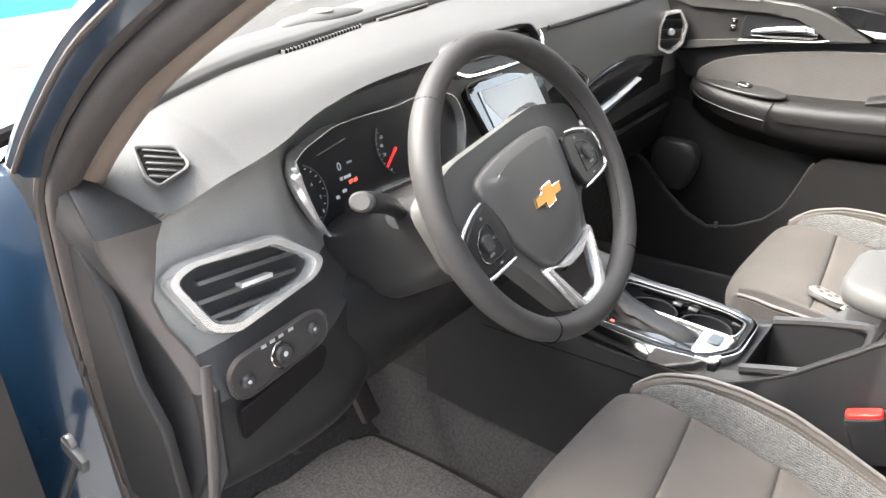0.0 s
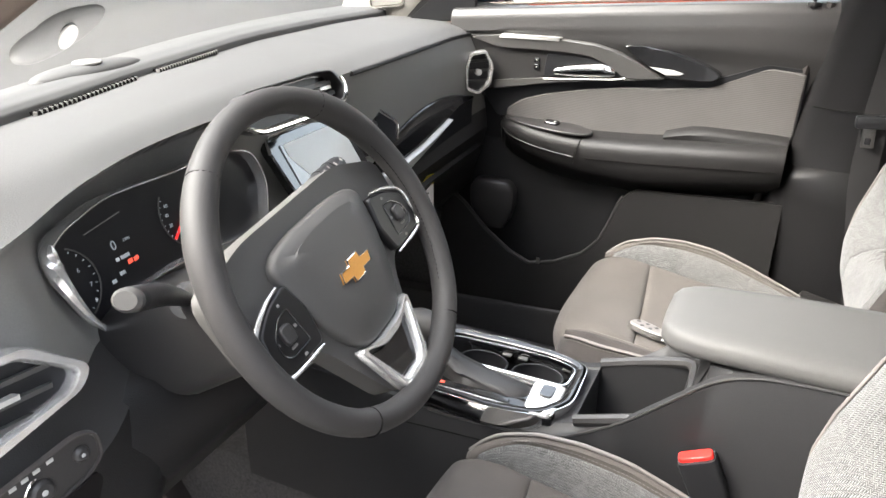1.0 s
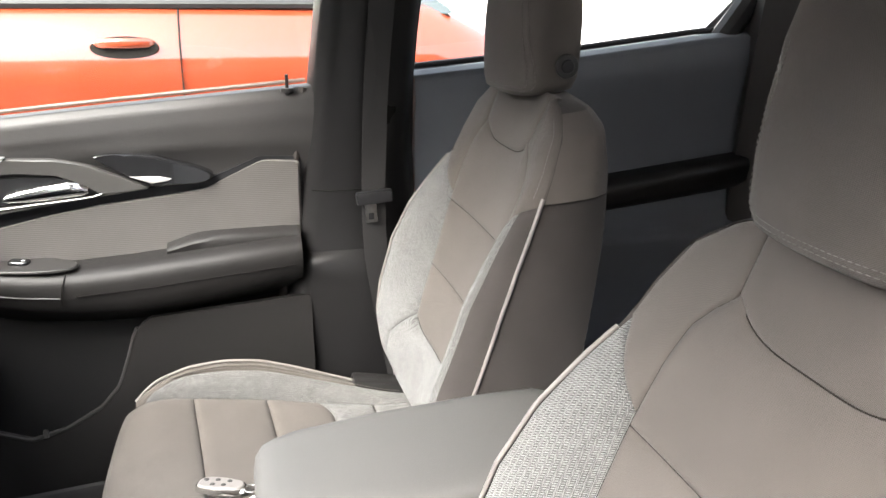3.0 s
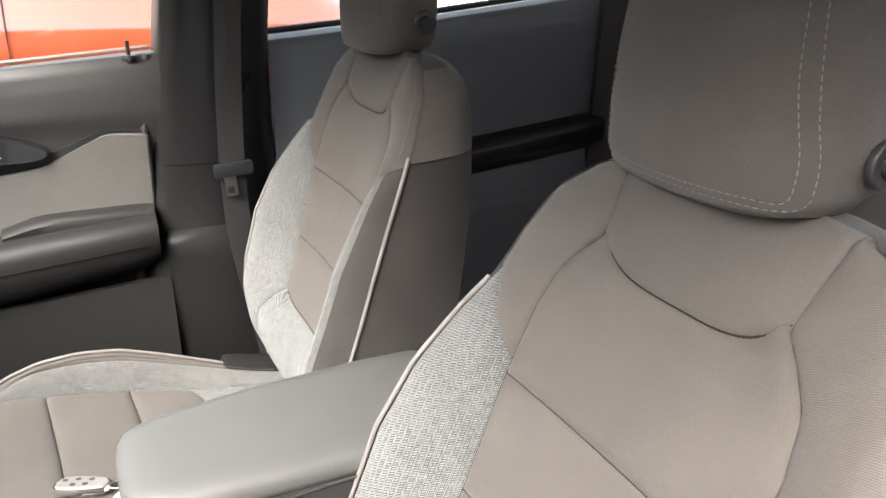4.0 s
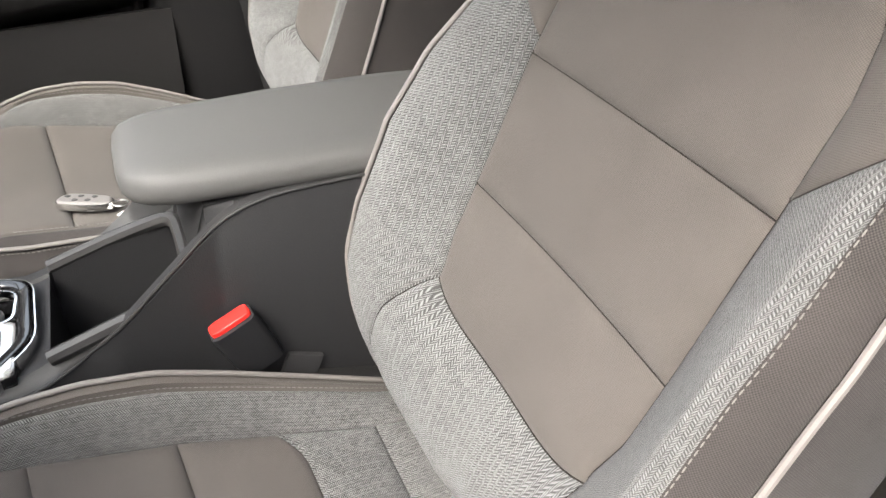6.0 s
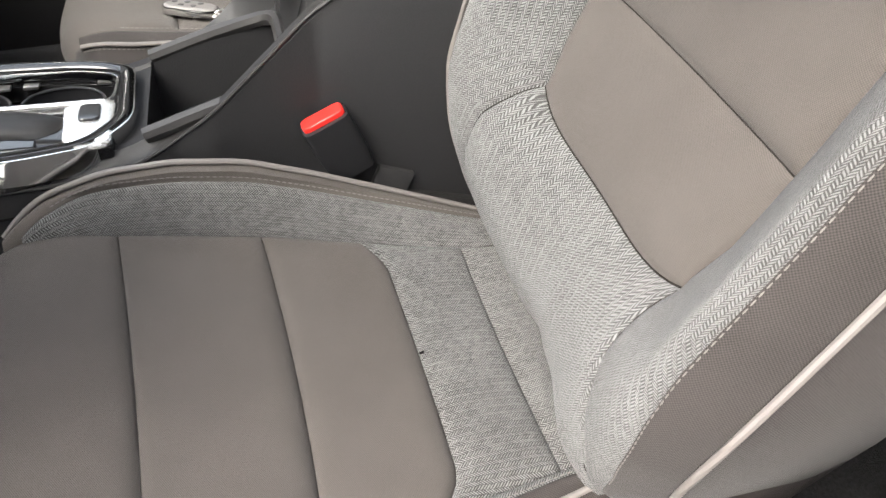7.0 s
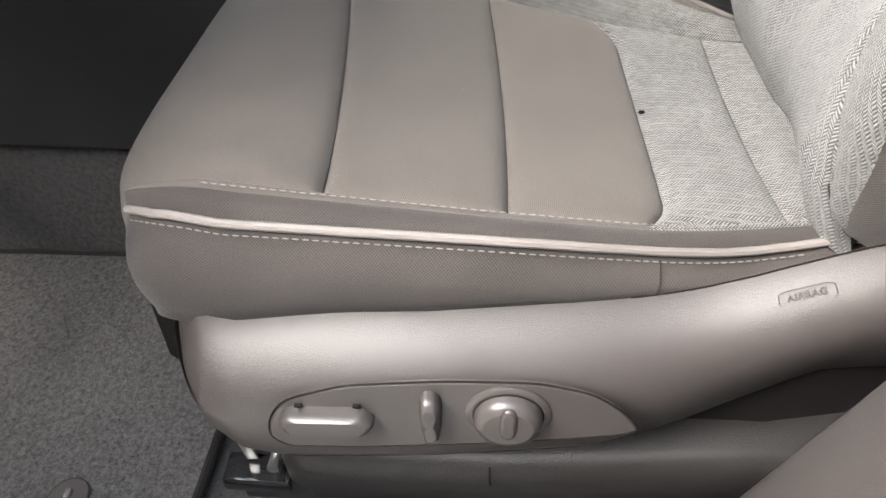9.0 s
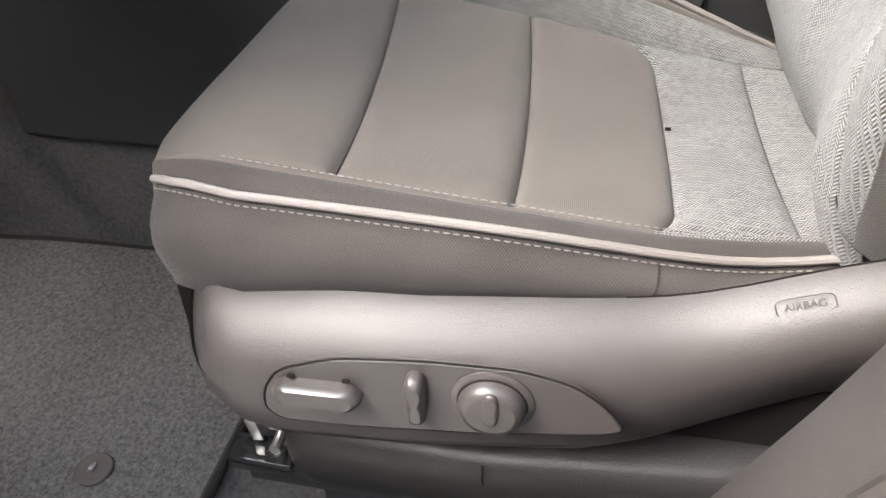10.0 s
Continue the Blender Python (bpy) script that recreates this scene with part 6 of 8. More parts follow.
tube("door_seal", spline([(-0.79, 0.30, 0.40), (-0.79, 0.245, 0.6), (-0.785, 0.18, 0.78), (-0.79, 0.09, 1.0), (-0.78, 0.05, 1.3), (-0.74, 0.03, 1.55)], 30), 0.016, RUBBER, lp, "brown black rubber seal", seg=10)
# Plain unseen slab, added where the rear left door is to block light.
rl = block("light_block_rear_left", (0.06, 1.4, 1.05), (-0.78, -0.85, 0.88), PLASTIC_BLACK, None, bevel=0.02)
tagged(rl, "unseen dark slab blocking light at the rear left door", "wall", kind="structure")


# ---------------- centre console ----------------
console = thing("centre_console", (0.02, 0.4, 0.34), "dark plastic centre console with cup holders, gear lever and padded armrest", "centre console")
EDGE = [(1.02, 0.80), (0.62, 0.785), (0.50, 0.793), (0.432, 0.806), (0.385, 0.828), (0.353, 0.849), (0.315, 0.886), (0.278, 0.921), (0.25, 0.95), (0.222, 0.968), (0.18, 0.98), (0.10, 0.985), (-0.12, 0.985)]
RIM = [(1.02, 0.845), (0.75, 0.825), (0.45, 0.812), (0.42, 0.822), (0.28, 0.868), (0.272, 0.875), (0.262, 0.97), (-0.12, 0.985)]


def deck(y):
    if y > 0.70 or 0.425 < y < 0.455:
        return lerp(RIM, y) - 0.004
    if y >= 0.455:
        return 0.745
    if y > 0.272:
        return 0.70
    return lerp(RIM, y) - 0.002


rings = []
for y in np.r_[1.05, 0.9, 0.75, 0.702, 0.698, 0.65, 0.55, 0.457, 0.453, 0.44, 0.426, 0.423, 0.40, 0.37, 0.34, 0.32, 0.30, 0.285, 0.274, 0.268, 0.25, 0.235, 0.22, 0.20, 0.15, 0.05, -0.12]:
    e, t, d = smooth_lerp(EDGE, y, 0.008), lerp(RIM, y), deck(y)
    t2 = max(t, d)
    sh = 0.018 * min(1.0, max(0.0, (0.45 - y) / 0.07))
    rings.append([(-0.090 + sh, y, 0.487), (-0.101 + sh, y, 0.498), (-0.103 + sh, y, (e + 0.49) / 2), (-0.103 + sh, y, e - 0.008), (-0.099 + sh, y, e - 0.001), (-0.092 + sh, y, e + 0.001), (-0.082 + sh * 0.7, y, t2 if t2 > e - 0.03 else e - 0.03), (-0.072, y, t2), (-0.069, y, d), (0.086, y, d), (0.089, y, t2), (0.104, y, t2), (0.116, y, e), (0.124, y, e - 0.008), (0.126, y, (e + 0.49) / 2), (0.126, y, 0.498), (0.116, y, 0.487)])
cbody = loft("body", rings, CONSOLE, console, "", angle=35)
# Pale lip along the console's shoulder.
tube("shoulder_line", [(-0.1025 + 0.018 * min(1.0, max(0.0, (0.45 - y) / 0.07)), y, smooth_lerp(EDGE, y, 0.008) - 0.002) for y in np.linspace(0.66, 0.06, 40)], 0.0022, PLASTIC_SMOOTH, cbody, seg=6)
tube("side_seam", [(-0.1035, y, 0.745 + 0.03 * (0.7 - y) / 0.4) for y in np.linspace(0.9, 0.4, 12)], 0.0012, SEAM, cbody, seg=5)
tube("bin_rim", spline([(-0.076, 0.425, 0.823), (-0.074, 0.35, 0.848), (-0.070, 0.29, 0.866), (-0.05, 0.274, 0.873), (0.065, 0.274, 0.873), (0.090, 0.29, 0.866), (0.096, 0.35, 0.848), (0.096, 0.425, 0.823)], 40), 0.009, PLASTIC_SMOOTH, cbody, "smooth bin rim")

FZ = (Vector((0, 0, 0.816)), Vector((1, 0, 0)), Vector((0, 1, 0)), Vector((0, 0, 1)))
PL_OUT = [(-0.09, 0.475), (-0.105, 0.55), (-0.10, 0.70), (-0.08, 0.73), (0.06, 0.735), (0.085, 0.70), (0.096, 0.58), (0.088, 0.49), (0.070, 0.444), (-0.04, 0.440)]
trimp = bezel("trim_plate", PL_OUT, FZ, 0.016, 0.012, GLOSS, console, "gloss black surround", r=0.02, back=-0.03)
bezel("chrome_edge", [(a * 1.03 + (-0.0), 0.585 + (b - 0.585) * 1.025) for a, b in PL_OUT], FZ, 0.0026, 0.010, BRIGHT, trimp, "chrome outer edge", r=0.02, back=-0.02)
# Gear selector plate and boot.
gate = block("gate_block", (0.085, 0.25, 0.08), (-0.045, 0.582, 0.782), GLOSS, console, "gloss black gate block", 0.004)
bezel("gate_trim", [(-0.092, 0.458), (-0.092, 0.70), (-0.002, 0.70), (0.0, 0.458)], (Vector((0, 0, 0.822)), *FZ[1:]), 0.015, 0.005, CHROME, gate, "silver gate surround", r=0.012)
plate("gate_rear", [(-0.082, 0.462), (-0.082, 0.505), (-0.010, 0.51), (-0.008, 0.462)], (Vector((0, 0, 0.821)), *FZ[1:]), 0.006, CHROME, gate, "silver gate end", 0.002, r=0.008)
plate("park_button", oblong(0.016, 0.011, 20, 5, (-0.030, 0.482)), (Vector((0, 0, 0.827)), *FZ[1:]), 0.003, GLOSS, gate, "gloss button", 0.001)
plate("indicator_strip", [(-0.084, 0.53), (-0.084, 0.66), (-0.072, 0.66), (-0.068, 0.56), (-0.074, 0.53)], (Vector((0, 0, 0.8225)), *FZ[1:]), 0.004, GLOSS, gate, "gloss indicator strip", 0.001)
block("position_mark", (0.005, 0.007, 0.001), (-0.078, 0.645, 0.827), LIT_RED, gate, "lit red mark", 0)
rings = []
for k, (y, z, w, l) in enumerate([(0.588, 0.822, 0.029, 0.085), (0.594, 0.829, 0.027, 0.078), (0.612, 0.834, 0.023, 0.060), (0.634, 0.841, 0.024, 0.044), (0.650, 0.850, 0.018, 0.030), (0.662, 0.858, 0.019, 0.024), (0.668, 0.866, 0.014, 0.016)]):
    rings.append([(-0.040 + w * math.cos(a) * (1 + 0.10 * math.sin(5 * a + k)), y + l * math.sin(a) * (1 + 0.06 * math.sin(4 * a + 2 * k)), z) for a in np.linspace(0, 2 * math.pi, 28, endpoint=False)])
lever = thing("gear_lever", (-0.04, 0.62, 0.83), "black leather gear lever with a chrome collar", "gear lever")
loft("boot", rings, BOOT, lever, "creased black boot", angle=50)
tube("collar", [(-0.040, 0.668, 0.860), (-0.040, 0.671, 0.868), (-0.040, 0.676, 0.881)], [0.017, 0.0195, 0.0185], BRIGHT, lever, "chrome collar", seg=20)
rings = []
for y, z, rx, rz in ((0.652, 0.897, 0.008, 0.006), (0.657, 0.898, 0.016, 0.015), (0.668, 0.899, 0.0215, 0.021), (0.688, 0.901, 0.025, 0.0245), (0.708, 0.902, 0.0255, 0.0245), (0.725, 0.900, 0.023, 0.021), (0.735, 0.898, 0.017, 0.015), (0.739, 0.897, 0.008, 0.007)):
    rings.append([(-0.04 + rx * math.cos(a), y, z + rz * math.sin(a)) for a in np.linspace(0, 2 * math.pi, 22, endpoint=False)])
loft("knob", rings, LEATHER, lever, "", angle=60)
# Cup holders.
cup = bezel("cup_frame", [(0.004, 0.460), (0.002, 0.70), (0.055, 0.712), (0.070, 0.69), (0.080, 0.58), (0.076, 0.50), (0.062, 0.457)], (Vector((0, 0, 0.814)), *FZ[1:]), 0.005, 0.008, BRIGHT, console, "chrome cup holder frame", r=0.014)
for cy in (0.522, 0.622):
    ring = [(0.040 + 0.034 * math.cos(a), cy + 0.044 * math.sin(a), 0.802) for a in np.linspace(0, 2 * math.pi, 36, endpoint=False)]
    tube("cup_ring", ring, 0.002, PLASTIC_BLACK, cup, "black cup ring", closed=True)
    rings = [[(0.040 + 0.95 * r * math.cos(a), cy + 1.2 * r * math.sin(a), z) for a in np.linspace(0, 2 * math.pi, 30, endpoint=False)] for r, z in ((0.036, 0.802), (0.033, 0.77), (0.030, 0.75))]
    loft("cup_well", rings, PLASTIC_BLACK, cup, "", caps=False)
for cy in (0.558, 0.588, 0.478):
    block("cup_tab", (0.011, 0.017, 0.004), (0.071, cy, 0.809), MESH_GREY, cup, "grey retaining tab", 0.002)
rings = []
for y, x0, x1, zt, zb in [(0.326, -0.012, 0.045, 0.990, 0.980), (0.323, -0.036, 0.070, 1.000, 0.972), (0.314, -0.053, 0.086, 1.006, 0.968), (0.298, -0.066, 0.096, 1.009, 0.967), (0.27, -0.075, 0.106, 1.011, 0.967), (0.15, -0.082, 0.122, 1.013, 0.970), (0.0, -0.084, 0.130, 1.014, 0.973), (-0.07, -0.082, 0.130, 1.012, 0.975), (-0.10, -0.074, 0.122, 1.004, 0.978)]:
    m, h = (x0 + x1) / 2, zt - zb
    w = (x1 - x0) / 2
    half = [(1.0, 0.50), (0.985, 0.68), (0.95, 0.83), (0.87, 0.94), (0.72, 0.99), (0.4, 1.02)]
    low = [(0.985, 0.32), (0.93, 0.16), (0.82, 0.04), (0.6, 0.0)]
    rings.append([(m - w * a, y, zb + h * b) for a, b in half] + [(m, y, zb + h * 1.03)] + [(m + w * a, y, zb + h * b) for a, b in reversed(half)] + [(m + w * a, y, zb + h * b) for a, b in low] + [(m, y, zb)] + [(m - w * a, y, zb + h * b) for a, b in reversed(low)])
loft("armrest_lid", rings, ARMREST, console, "padded dark armrest lid", angle=80)
block("lid_hinge", (0.13, 0.30, 0.03), (0.020, 0.08, 0.968), PLASTIC_BLACK, console, "", 0.006)

# ---------------- dash ----------------
dash = thing("dashboard", (0.04, 1.1, 1.0), "dark grey soft dashboard with silver-framed air vents", "dashboard")
STATIONS = {
    -0.815: [(1.02, 1.250), (0.99, 1.264), (0.955, 1.268), (0.905, 1.266), (0.915, 1.205), (0.862, 1.135), (0.845, 1.046), (0.81, 0.998), (0.80, 0.90), (0.86, 0.84)],
    -0.795: [(1.03, 1.25), (0.98, 1.266), (0.93, 1.27), (0.872, 1.258), (0.885, 1.205), (0.86, 1.14), (0.842, 1.046), (0.806, 0.998), (0.795, 0.90), (0.86, 0.838)],
    -0.752: [(1.05, 1.25), (0.97, 1.268), (0.895, 1.258), (0.843, 1.214), (0.856, 1.200), (0.855, 1.145), (0.835, 1.046), (0.80, 0.998), (0.785, 0.90), (0.85, 0.835)],
    -0.68: [(1.11, 1.25), (1.0, 1.274), (0.905, 1.272), (0.832, 1.238), (0.862, 1.212), (0.858, 1.15), (0.832, 1.05), (0.795, 1.0), (0.775, 0.90), (0.84, 0.83)],
    -0.60: [(1.17, 1.25), (1.04, 1.276), (0.92, 1.272), (0.838, 1.248), (0.876, 1.218), (0.86, 1.155), (0.835, 1.065), (0.795, 1.005), (0.77, 0.905), (0.84, 0.82)],
    -0.555: [(1.20, 1.25), (1.06, 1.275), (0.945, 1.270), (0.862, 1.250), (0.905, 1.216), (0.885, 1.15), (0.855, 1.06), (0.808, 1.01), (0.775, 0.91), (0.85, 0.82)],
    -0.51: [(1.225, 1.25), (1.075, 1.276), (0.952, 1.270), (0.886, 1.250), (0.95, 1.213), (0.945, 1.13), (0.895, 1.055), (0.838, 1.015), (0.80, 0.915), (0.88, 0.83)],
    -0.46: [(1.25, 1.25), (1.09, 1.276), (0.96, 1.271), (0.905, 1.252), (1.0, 1.213), (0.995, 1.12), (0.93, 1.05), (0.87, 1.02), (0.84, 0.925), (0.91, 0.85)],
    -0.36: [(1.315, 1.25), (1.10, 1.275), (0.97, 1.272), (0.93, 1.256), (1.01, 1.215), (1.01, 1.12), (0.94, 1.045), (0.88, 1.02), (0.86, 0.93), (0.95, 0.86)],
    -0.22: [(1.37, 1.25), (1.13, 1.275), (0.98, 1.272), (0.94, 1.256), (1.01, 1.215), (1.01, 1.12), (0.95, 1.045), (0.90, 1.02), (0.88, 0.93), (0.97, 0.86)],
    -0.16: [(1.385, 1.25), (1.15, 1.275), (0.99, 1.27), (0.95, 1.252), (0.97, 1.215), (0.995, 1.12), (0.97, 1.04), (0.95, 1.0), (0.93, 0.92), (0.98, 0.84)],
    -0.05: [(1.41, 1.25), (1.17, 1.275), (1.01, 1.268), (0.965, 1.25), (0.985, 1.215), (1.015, 1.12), (0.99, 1.03), (0.97, 0.97), (0.95, 0.90), (0.98, 0.82)],
    0.12: [(1.445, 1.25), (1.2, 1.272), (1.01, 1.265), (0.965, 1.248), (0.985, 1.215), (1.02, 1.12), (1.0, 1.02), (0.98, 0.96), (0.96, 0.88), (1.0, 0.80)],
    0.26: [(1.47, 1.25), (1.23, 1.27), (1.02, 1.262), (0.965, 1.246), (0.972, 1.205), (0.985, 1.12), (0.985, 1.01), (0.985, 0.955), (1.02, 0.86), (1.1, 0.76)],
    0.40: [(1.485, 1.25), (1.24, 1.268), (1.02, 1.260), (0.972, 1.244), (0.972, 1.195), (0.980, 1.10), (0.98, 1.0), (0.975, 0.95), (1.03, 0.85), (1.12, 0.72)],
    0.56: [(1.49, 1.25), (1.23, 1.266), (1.02, 1.259), (0.975, 1.243), (0.968, 1.19), (0.970, 1.10), (0.968, 1.02), (0.96, 0.97), (1.01, 0.86), (1.1, 0.72)],
    0.72: [(1.49, 1.248), (1.2, 1.262), (1.03, 1.257), (0.985, 1.240), (0.962, 1.19), (0.962, 1.11), (0.95, 1.04), (0.94, 0.99), (0.98, 0.88), (1.08, 0.74)],
    0.86: [(1.47, 1.246), (1.15, 1.255), (1.0, 1.250), (0.965, 1.232), (0.945, 1.185), (0.945, 1.11), (0.935, 1.05), (0.93, 1.0), (0.96, 0.88), (1.06, 0.74)],
}
SX = sorted(STATIONS)


def dash_point(x, j):
    k = (0.007 if j in (2, 3) and x < -0.66 else 0.018) if x < -0.45 else 0.03
    return smooth_lerp([(s, STATIONS[s][j][0]) for s in SX], x, k), smooth_lerp([(s, STATIONS[s][j][1]) for s in SX], x, k)


def dash_sheet(name, j0, j1, mat, label, per=6, skirt=(0, 0.03, -0.02), x0=-0.815):
    def fn(u, v):
        x = x0 + (0.86 - x0) * u
        pts = [dash_point(x, j) for j in range(j0, j1 + 1)]
        return (x, *spline_cache(tuple(pts), v))
    return sheet(name, fn, np.linspace(0, 1, 230), np.linspace(0, 1, per * (j1 - j0) + 1), mat, dash, label, skirt=skirt, angle=60, cap=False)


def spline_cache(pts, v):
    s = spline([(0, *p) for p in pts], 9 * (len(pts) - 1) + 1)
    k = v * (len(s) - 1)
    i = min(int(k), len(s) - 2)
    q = s[i] + (s[i + 1] - s[i]) * (k - i)
    return float(q[1]), float(q[2])


dash_sheet("top_pad", 0, 3, DASH, "soft grey top pad")
dash_sheet("face", 3, 6, DASH_FACE, "grey face", x0=-0.775)
dash_sheet("lower_band", 6, 7, DASH_DARK, "dark lower band", x0=-0.765)
dash_sheet("lower_panel", 7, 9, PLASTIC, "grained lower panel", x0=-0.77)
# End cap of the dash beside the open door.
cap = [(p[0], p[1]) for p in STATIONS[-0.815]]
fe = (Vector((-0.808, 0, 0)), Vector((0, -1, 0)), Vector((0, 0, 1)), Vector((-1, 0, 0)))
plate("end_cap", [(-y, z) for y, z in cap + [(1.05, 0.84), (1.1, 1.1)]], fe, 0.012, PLASTIC, dash, "dark end cap", 0.004)

# Fuse cover that wraps the dash's end beside the door seal.
front, flank = [], []
for z, x, y, xc in [(1.268, -0.802, 0.888, -0.818), (1.255, -0.792, 0.872, -0.821), (1.235, -0.772, 0.856, -0.822), (1.214, -0.757, 0.842, -0.822), (1.190, -0.762, 0.852, -0.816), (1.16, -0.772, 0.848, -0.807), (1.134, -0.783, 0.842, -0.799), (1.10, -0.777, 0.836, -0.791), (1.075, -0.766, 0.826, -0.784), (1.045, -0.757, 0.812, -0.778), (1.02, -0.752, 0.800, -0.775), (0.99, -0.762, 0.788, -0.780), (0.93, -0.772, 0.775, -0.79), (0.87, -0.78, 0.80, -0.80)]:
    front.append([(x + 0.002, y + 0.006, z), (x, y - 0.003, z), (x - 0.004, y - 0.004, z), (xc + 0.003, y + 0.006, z), (xc, y + 0.010, z), (xc, y + 0.03, z), (x, y + 0.03, z)])
    yb = max(0.925, y + 0.06)
    flank.append([(xc + 0.001, y + 0.012, z), (xc - 0.004, y + 0.03, z), (min(-0.795, xc - 0.003), yb - 0.02, z), (min(-0.797, xc - 0.005), yb + 0.004, z), (-0.76, yb + 0.004, z), (xc + 0.012, y + 0.04, z)])
loft("pad_end", front[:4], PLASTIC, dash, "dark end of the top pad", angle=40)
loft("fuse_cover", front[3:11], END_PANEL, dash, "brown grey grained end cover", angle=40)
loft("lower_end", front[10:], PLASTIC, dash, "dark grained lower end", angle=40)
loft("end_flank", flank, PLASTIC_SMOOTH, dash, "dark grained flank by the door seal", angle=40)
edge_s = [(-0.762, 0.800, 1.055), (-0.772, 0.790, 1.02), (-0.783, 0.780, 0.97), (-0.795, 0.778, 0.90), (-0.80, 0.80, 0.84)]
tube("edge_strip", spline(edge_s, 20), 0.0075, END_PANEL, dash, "brown grey edge strip", seg=10, flat=0.35, ref=(0, 1, 0))

# Demister vent on the top, by the pillar.
fd = frame_of((-0.729, 0.872, 1.2535), (0.6, -0.8, -0.36), (0.8, 0.6, 0.40))
DV = [(-0.038, 0.018), (0.001, 0.039), (0.024, 0.0215), (0.0245, 0.0105), (0.008, -0.026), (-0.009, -0.0205)]
vent = bezel("demister_vent", DV, fd, 0.0045, 0.0035, DASH, dash, "grey demister vent", r=0.006)
plate("demister_hole", [(a * 0.93, 0.007 + (b - 0.007) * 0.93) for a, b in DV], fd, 0.0012, SEAM, vent, "", 0.0003)
for k in range(5):
    (xl, vl), (xr, vr) = [(-0.0265, 0.0175), (-0.0215, 0.0095), (-0.0165, 0.0015), (-0.0115, -0.0065), (-0.0065, -0.0145)][k], [(0.0085, 0.0305), (0.0175, 0.0245), (0.0185, 0.0155), (0.0165, 0.0045), (0.0125, -0.0075)][k]
    plate("slat", [(xl, vl - 0.0014), (xl, vl + 0.0014), (xr, vr + 0.0014), (xr, vr - 0.0014)], fd, 0.003, DASH, vent, "", 0.0008)

# Driver side vent: silver frame round dark slats.
fv = frame_of((-0.677, 0.832, 1.107), (0.94, -0.14, -0.18), (0.08, 0.30, 0.95))
if fv[3].y > 0:
    fv = (fv[0], fv[1], fv[2], -fv[3])
VO = [(-0.102, 0.020), (-0.078, 0.038), (0.040, 0.054), (0.103, 0.018), (0.090, -0.004), (-0.024, -0.052), (-0.060, -0.044)]
vent = bezel("side_vent", VO, fv, 0.017, 0.022, CHROME, dash, "satin silver framed side vent", r=0.012)
plate("vent_back", [(a * 0.85, b * 0.8) for a, b in VO], fv, 0.003, PLASTIC_BLACK, vent, "", 0.0005)
for k in range(3):
    c = -0.022 + 0.021 * k
    plate("slat", [(-0.068 + 0.004 * k, c - 0.011), (-0.068 + 0.004 * k, c - 0.006), (0.070 - 0.006 * (2 - k), c + 0.011), (0.070 - 0.006 * (2 - k), c + 0.006)], fv, 0.012, MESH_GREY, vent, "dark slat", 0.003)
plate("slat_tab", [(-0.012, -0.001), (-0.012, 0.004), (0.028, 0.010), (0.028, 0.005)], fv, 0.019, SILVER, vent, "silver slider", 0.001)

# Lamp switch panel.
fl = frame_of((-0.674, 0.790, 1.033), (0.97, -0.10, 0.02), (0.02, 0.10, 1))
if fl[3].y > 0:
    fl = (fl[0], fl[1], fl[2], -fl[3])
lamps = bezel("lamp_panel", [(-0.068, -0.03), (-0.07, 0.0), (-0.055, 0.016), (0.05, 0.03), (0.07, 0.022), (0.07, -0.006), (0.055, -0.018), (-0.05, -0.038)], fl, 0.004, 0.008, KNOB, dash, "lamp switch panel", r=0.012)
plate("lamp_face", [(-0.066, -0.03), (-0.067, 0.0), (-0.053, 0.014), (0.05, 0.028), (0.068, 0.02), (0.067, -0.006), (0.053, -0.016), (-0.05, -0.036)], fl, 0.005, PLASTIC_SMOOTH, lamps, "dark switch face", 0.001, r=0.01)
for cx, cy, r in ((0.004, -0.004, 0.0125), (-0.047, -0.015, 0.0095), (0.048, 0.008, 0.0085)):
    k = disc("rotary_switch" if r > 0.012 else "push_switch", r, 0.011, fl, PLASTIC_SMOOTH, lamps, "dark round switch", 28, (cx, cy), 0.004)
    disc("switch_mark", r * 0.25, 0.0114, fl, LABEL_INK, k, "", 12, (cx, cy), 0.0003)
ring = [fl[0] + fl[1] * (0.004 + 0.0175 * math.cos(a)) + fl[2] * (-0.004 + 0.0175 * math.sin(a)) + fl[3] * 0.008 for a in np.linspace(1.7, 4.4, 16)]
tube("switch_arc", ring, 0.0014, BRIGHT, lamps, "chrome arc", seg=6)
for a in (-0.022, -0.010, 0.002, 0.016):
    plate("lamp_print", [(a, 0.0155 + a * 0.12), (a, 0.0195 + a * 0.12), (a + 0.007, 0.0198 + a * 0.12), (a + 0.007, 0.0158 + a * 0.12)], fl, 0.0055, LABEL_INK, lamps, "", 0.0002)
# Cubby below the lamp switches and the bonnet catch.
fq = frame_of((-0.668, 0.778, 0.985), (0.98, -0.06, 0.02), (0.02, 0.0, 1))
if fq[3].y > 0:
    fq = (fq[0], fq[1], fq[2], -fq[3])
# No hollow is cut; a flat dark plate gives the cubby's inner shade.
plate("cubby", [(-0.075, -0.035), (-0.073, 0.006), (0.05, 0.032), (0.055, 0.02), (0.045, -0.002)], fq, 0.003, SEAM, dash, "dark plate for the shade in the open cubby", 0.0005, r=0.006)
block("bonnet_catch", (0.014, 0.012, 0.012), (-0.690, 0.805, 0.900), LABEL_INK, dash, "small pale catch", 0.003)

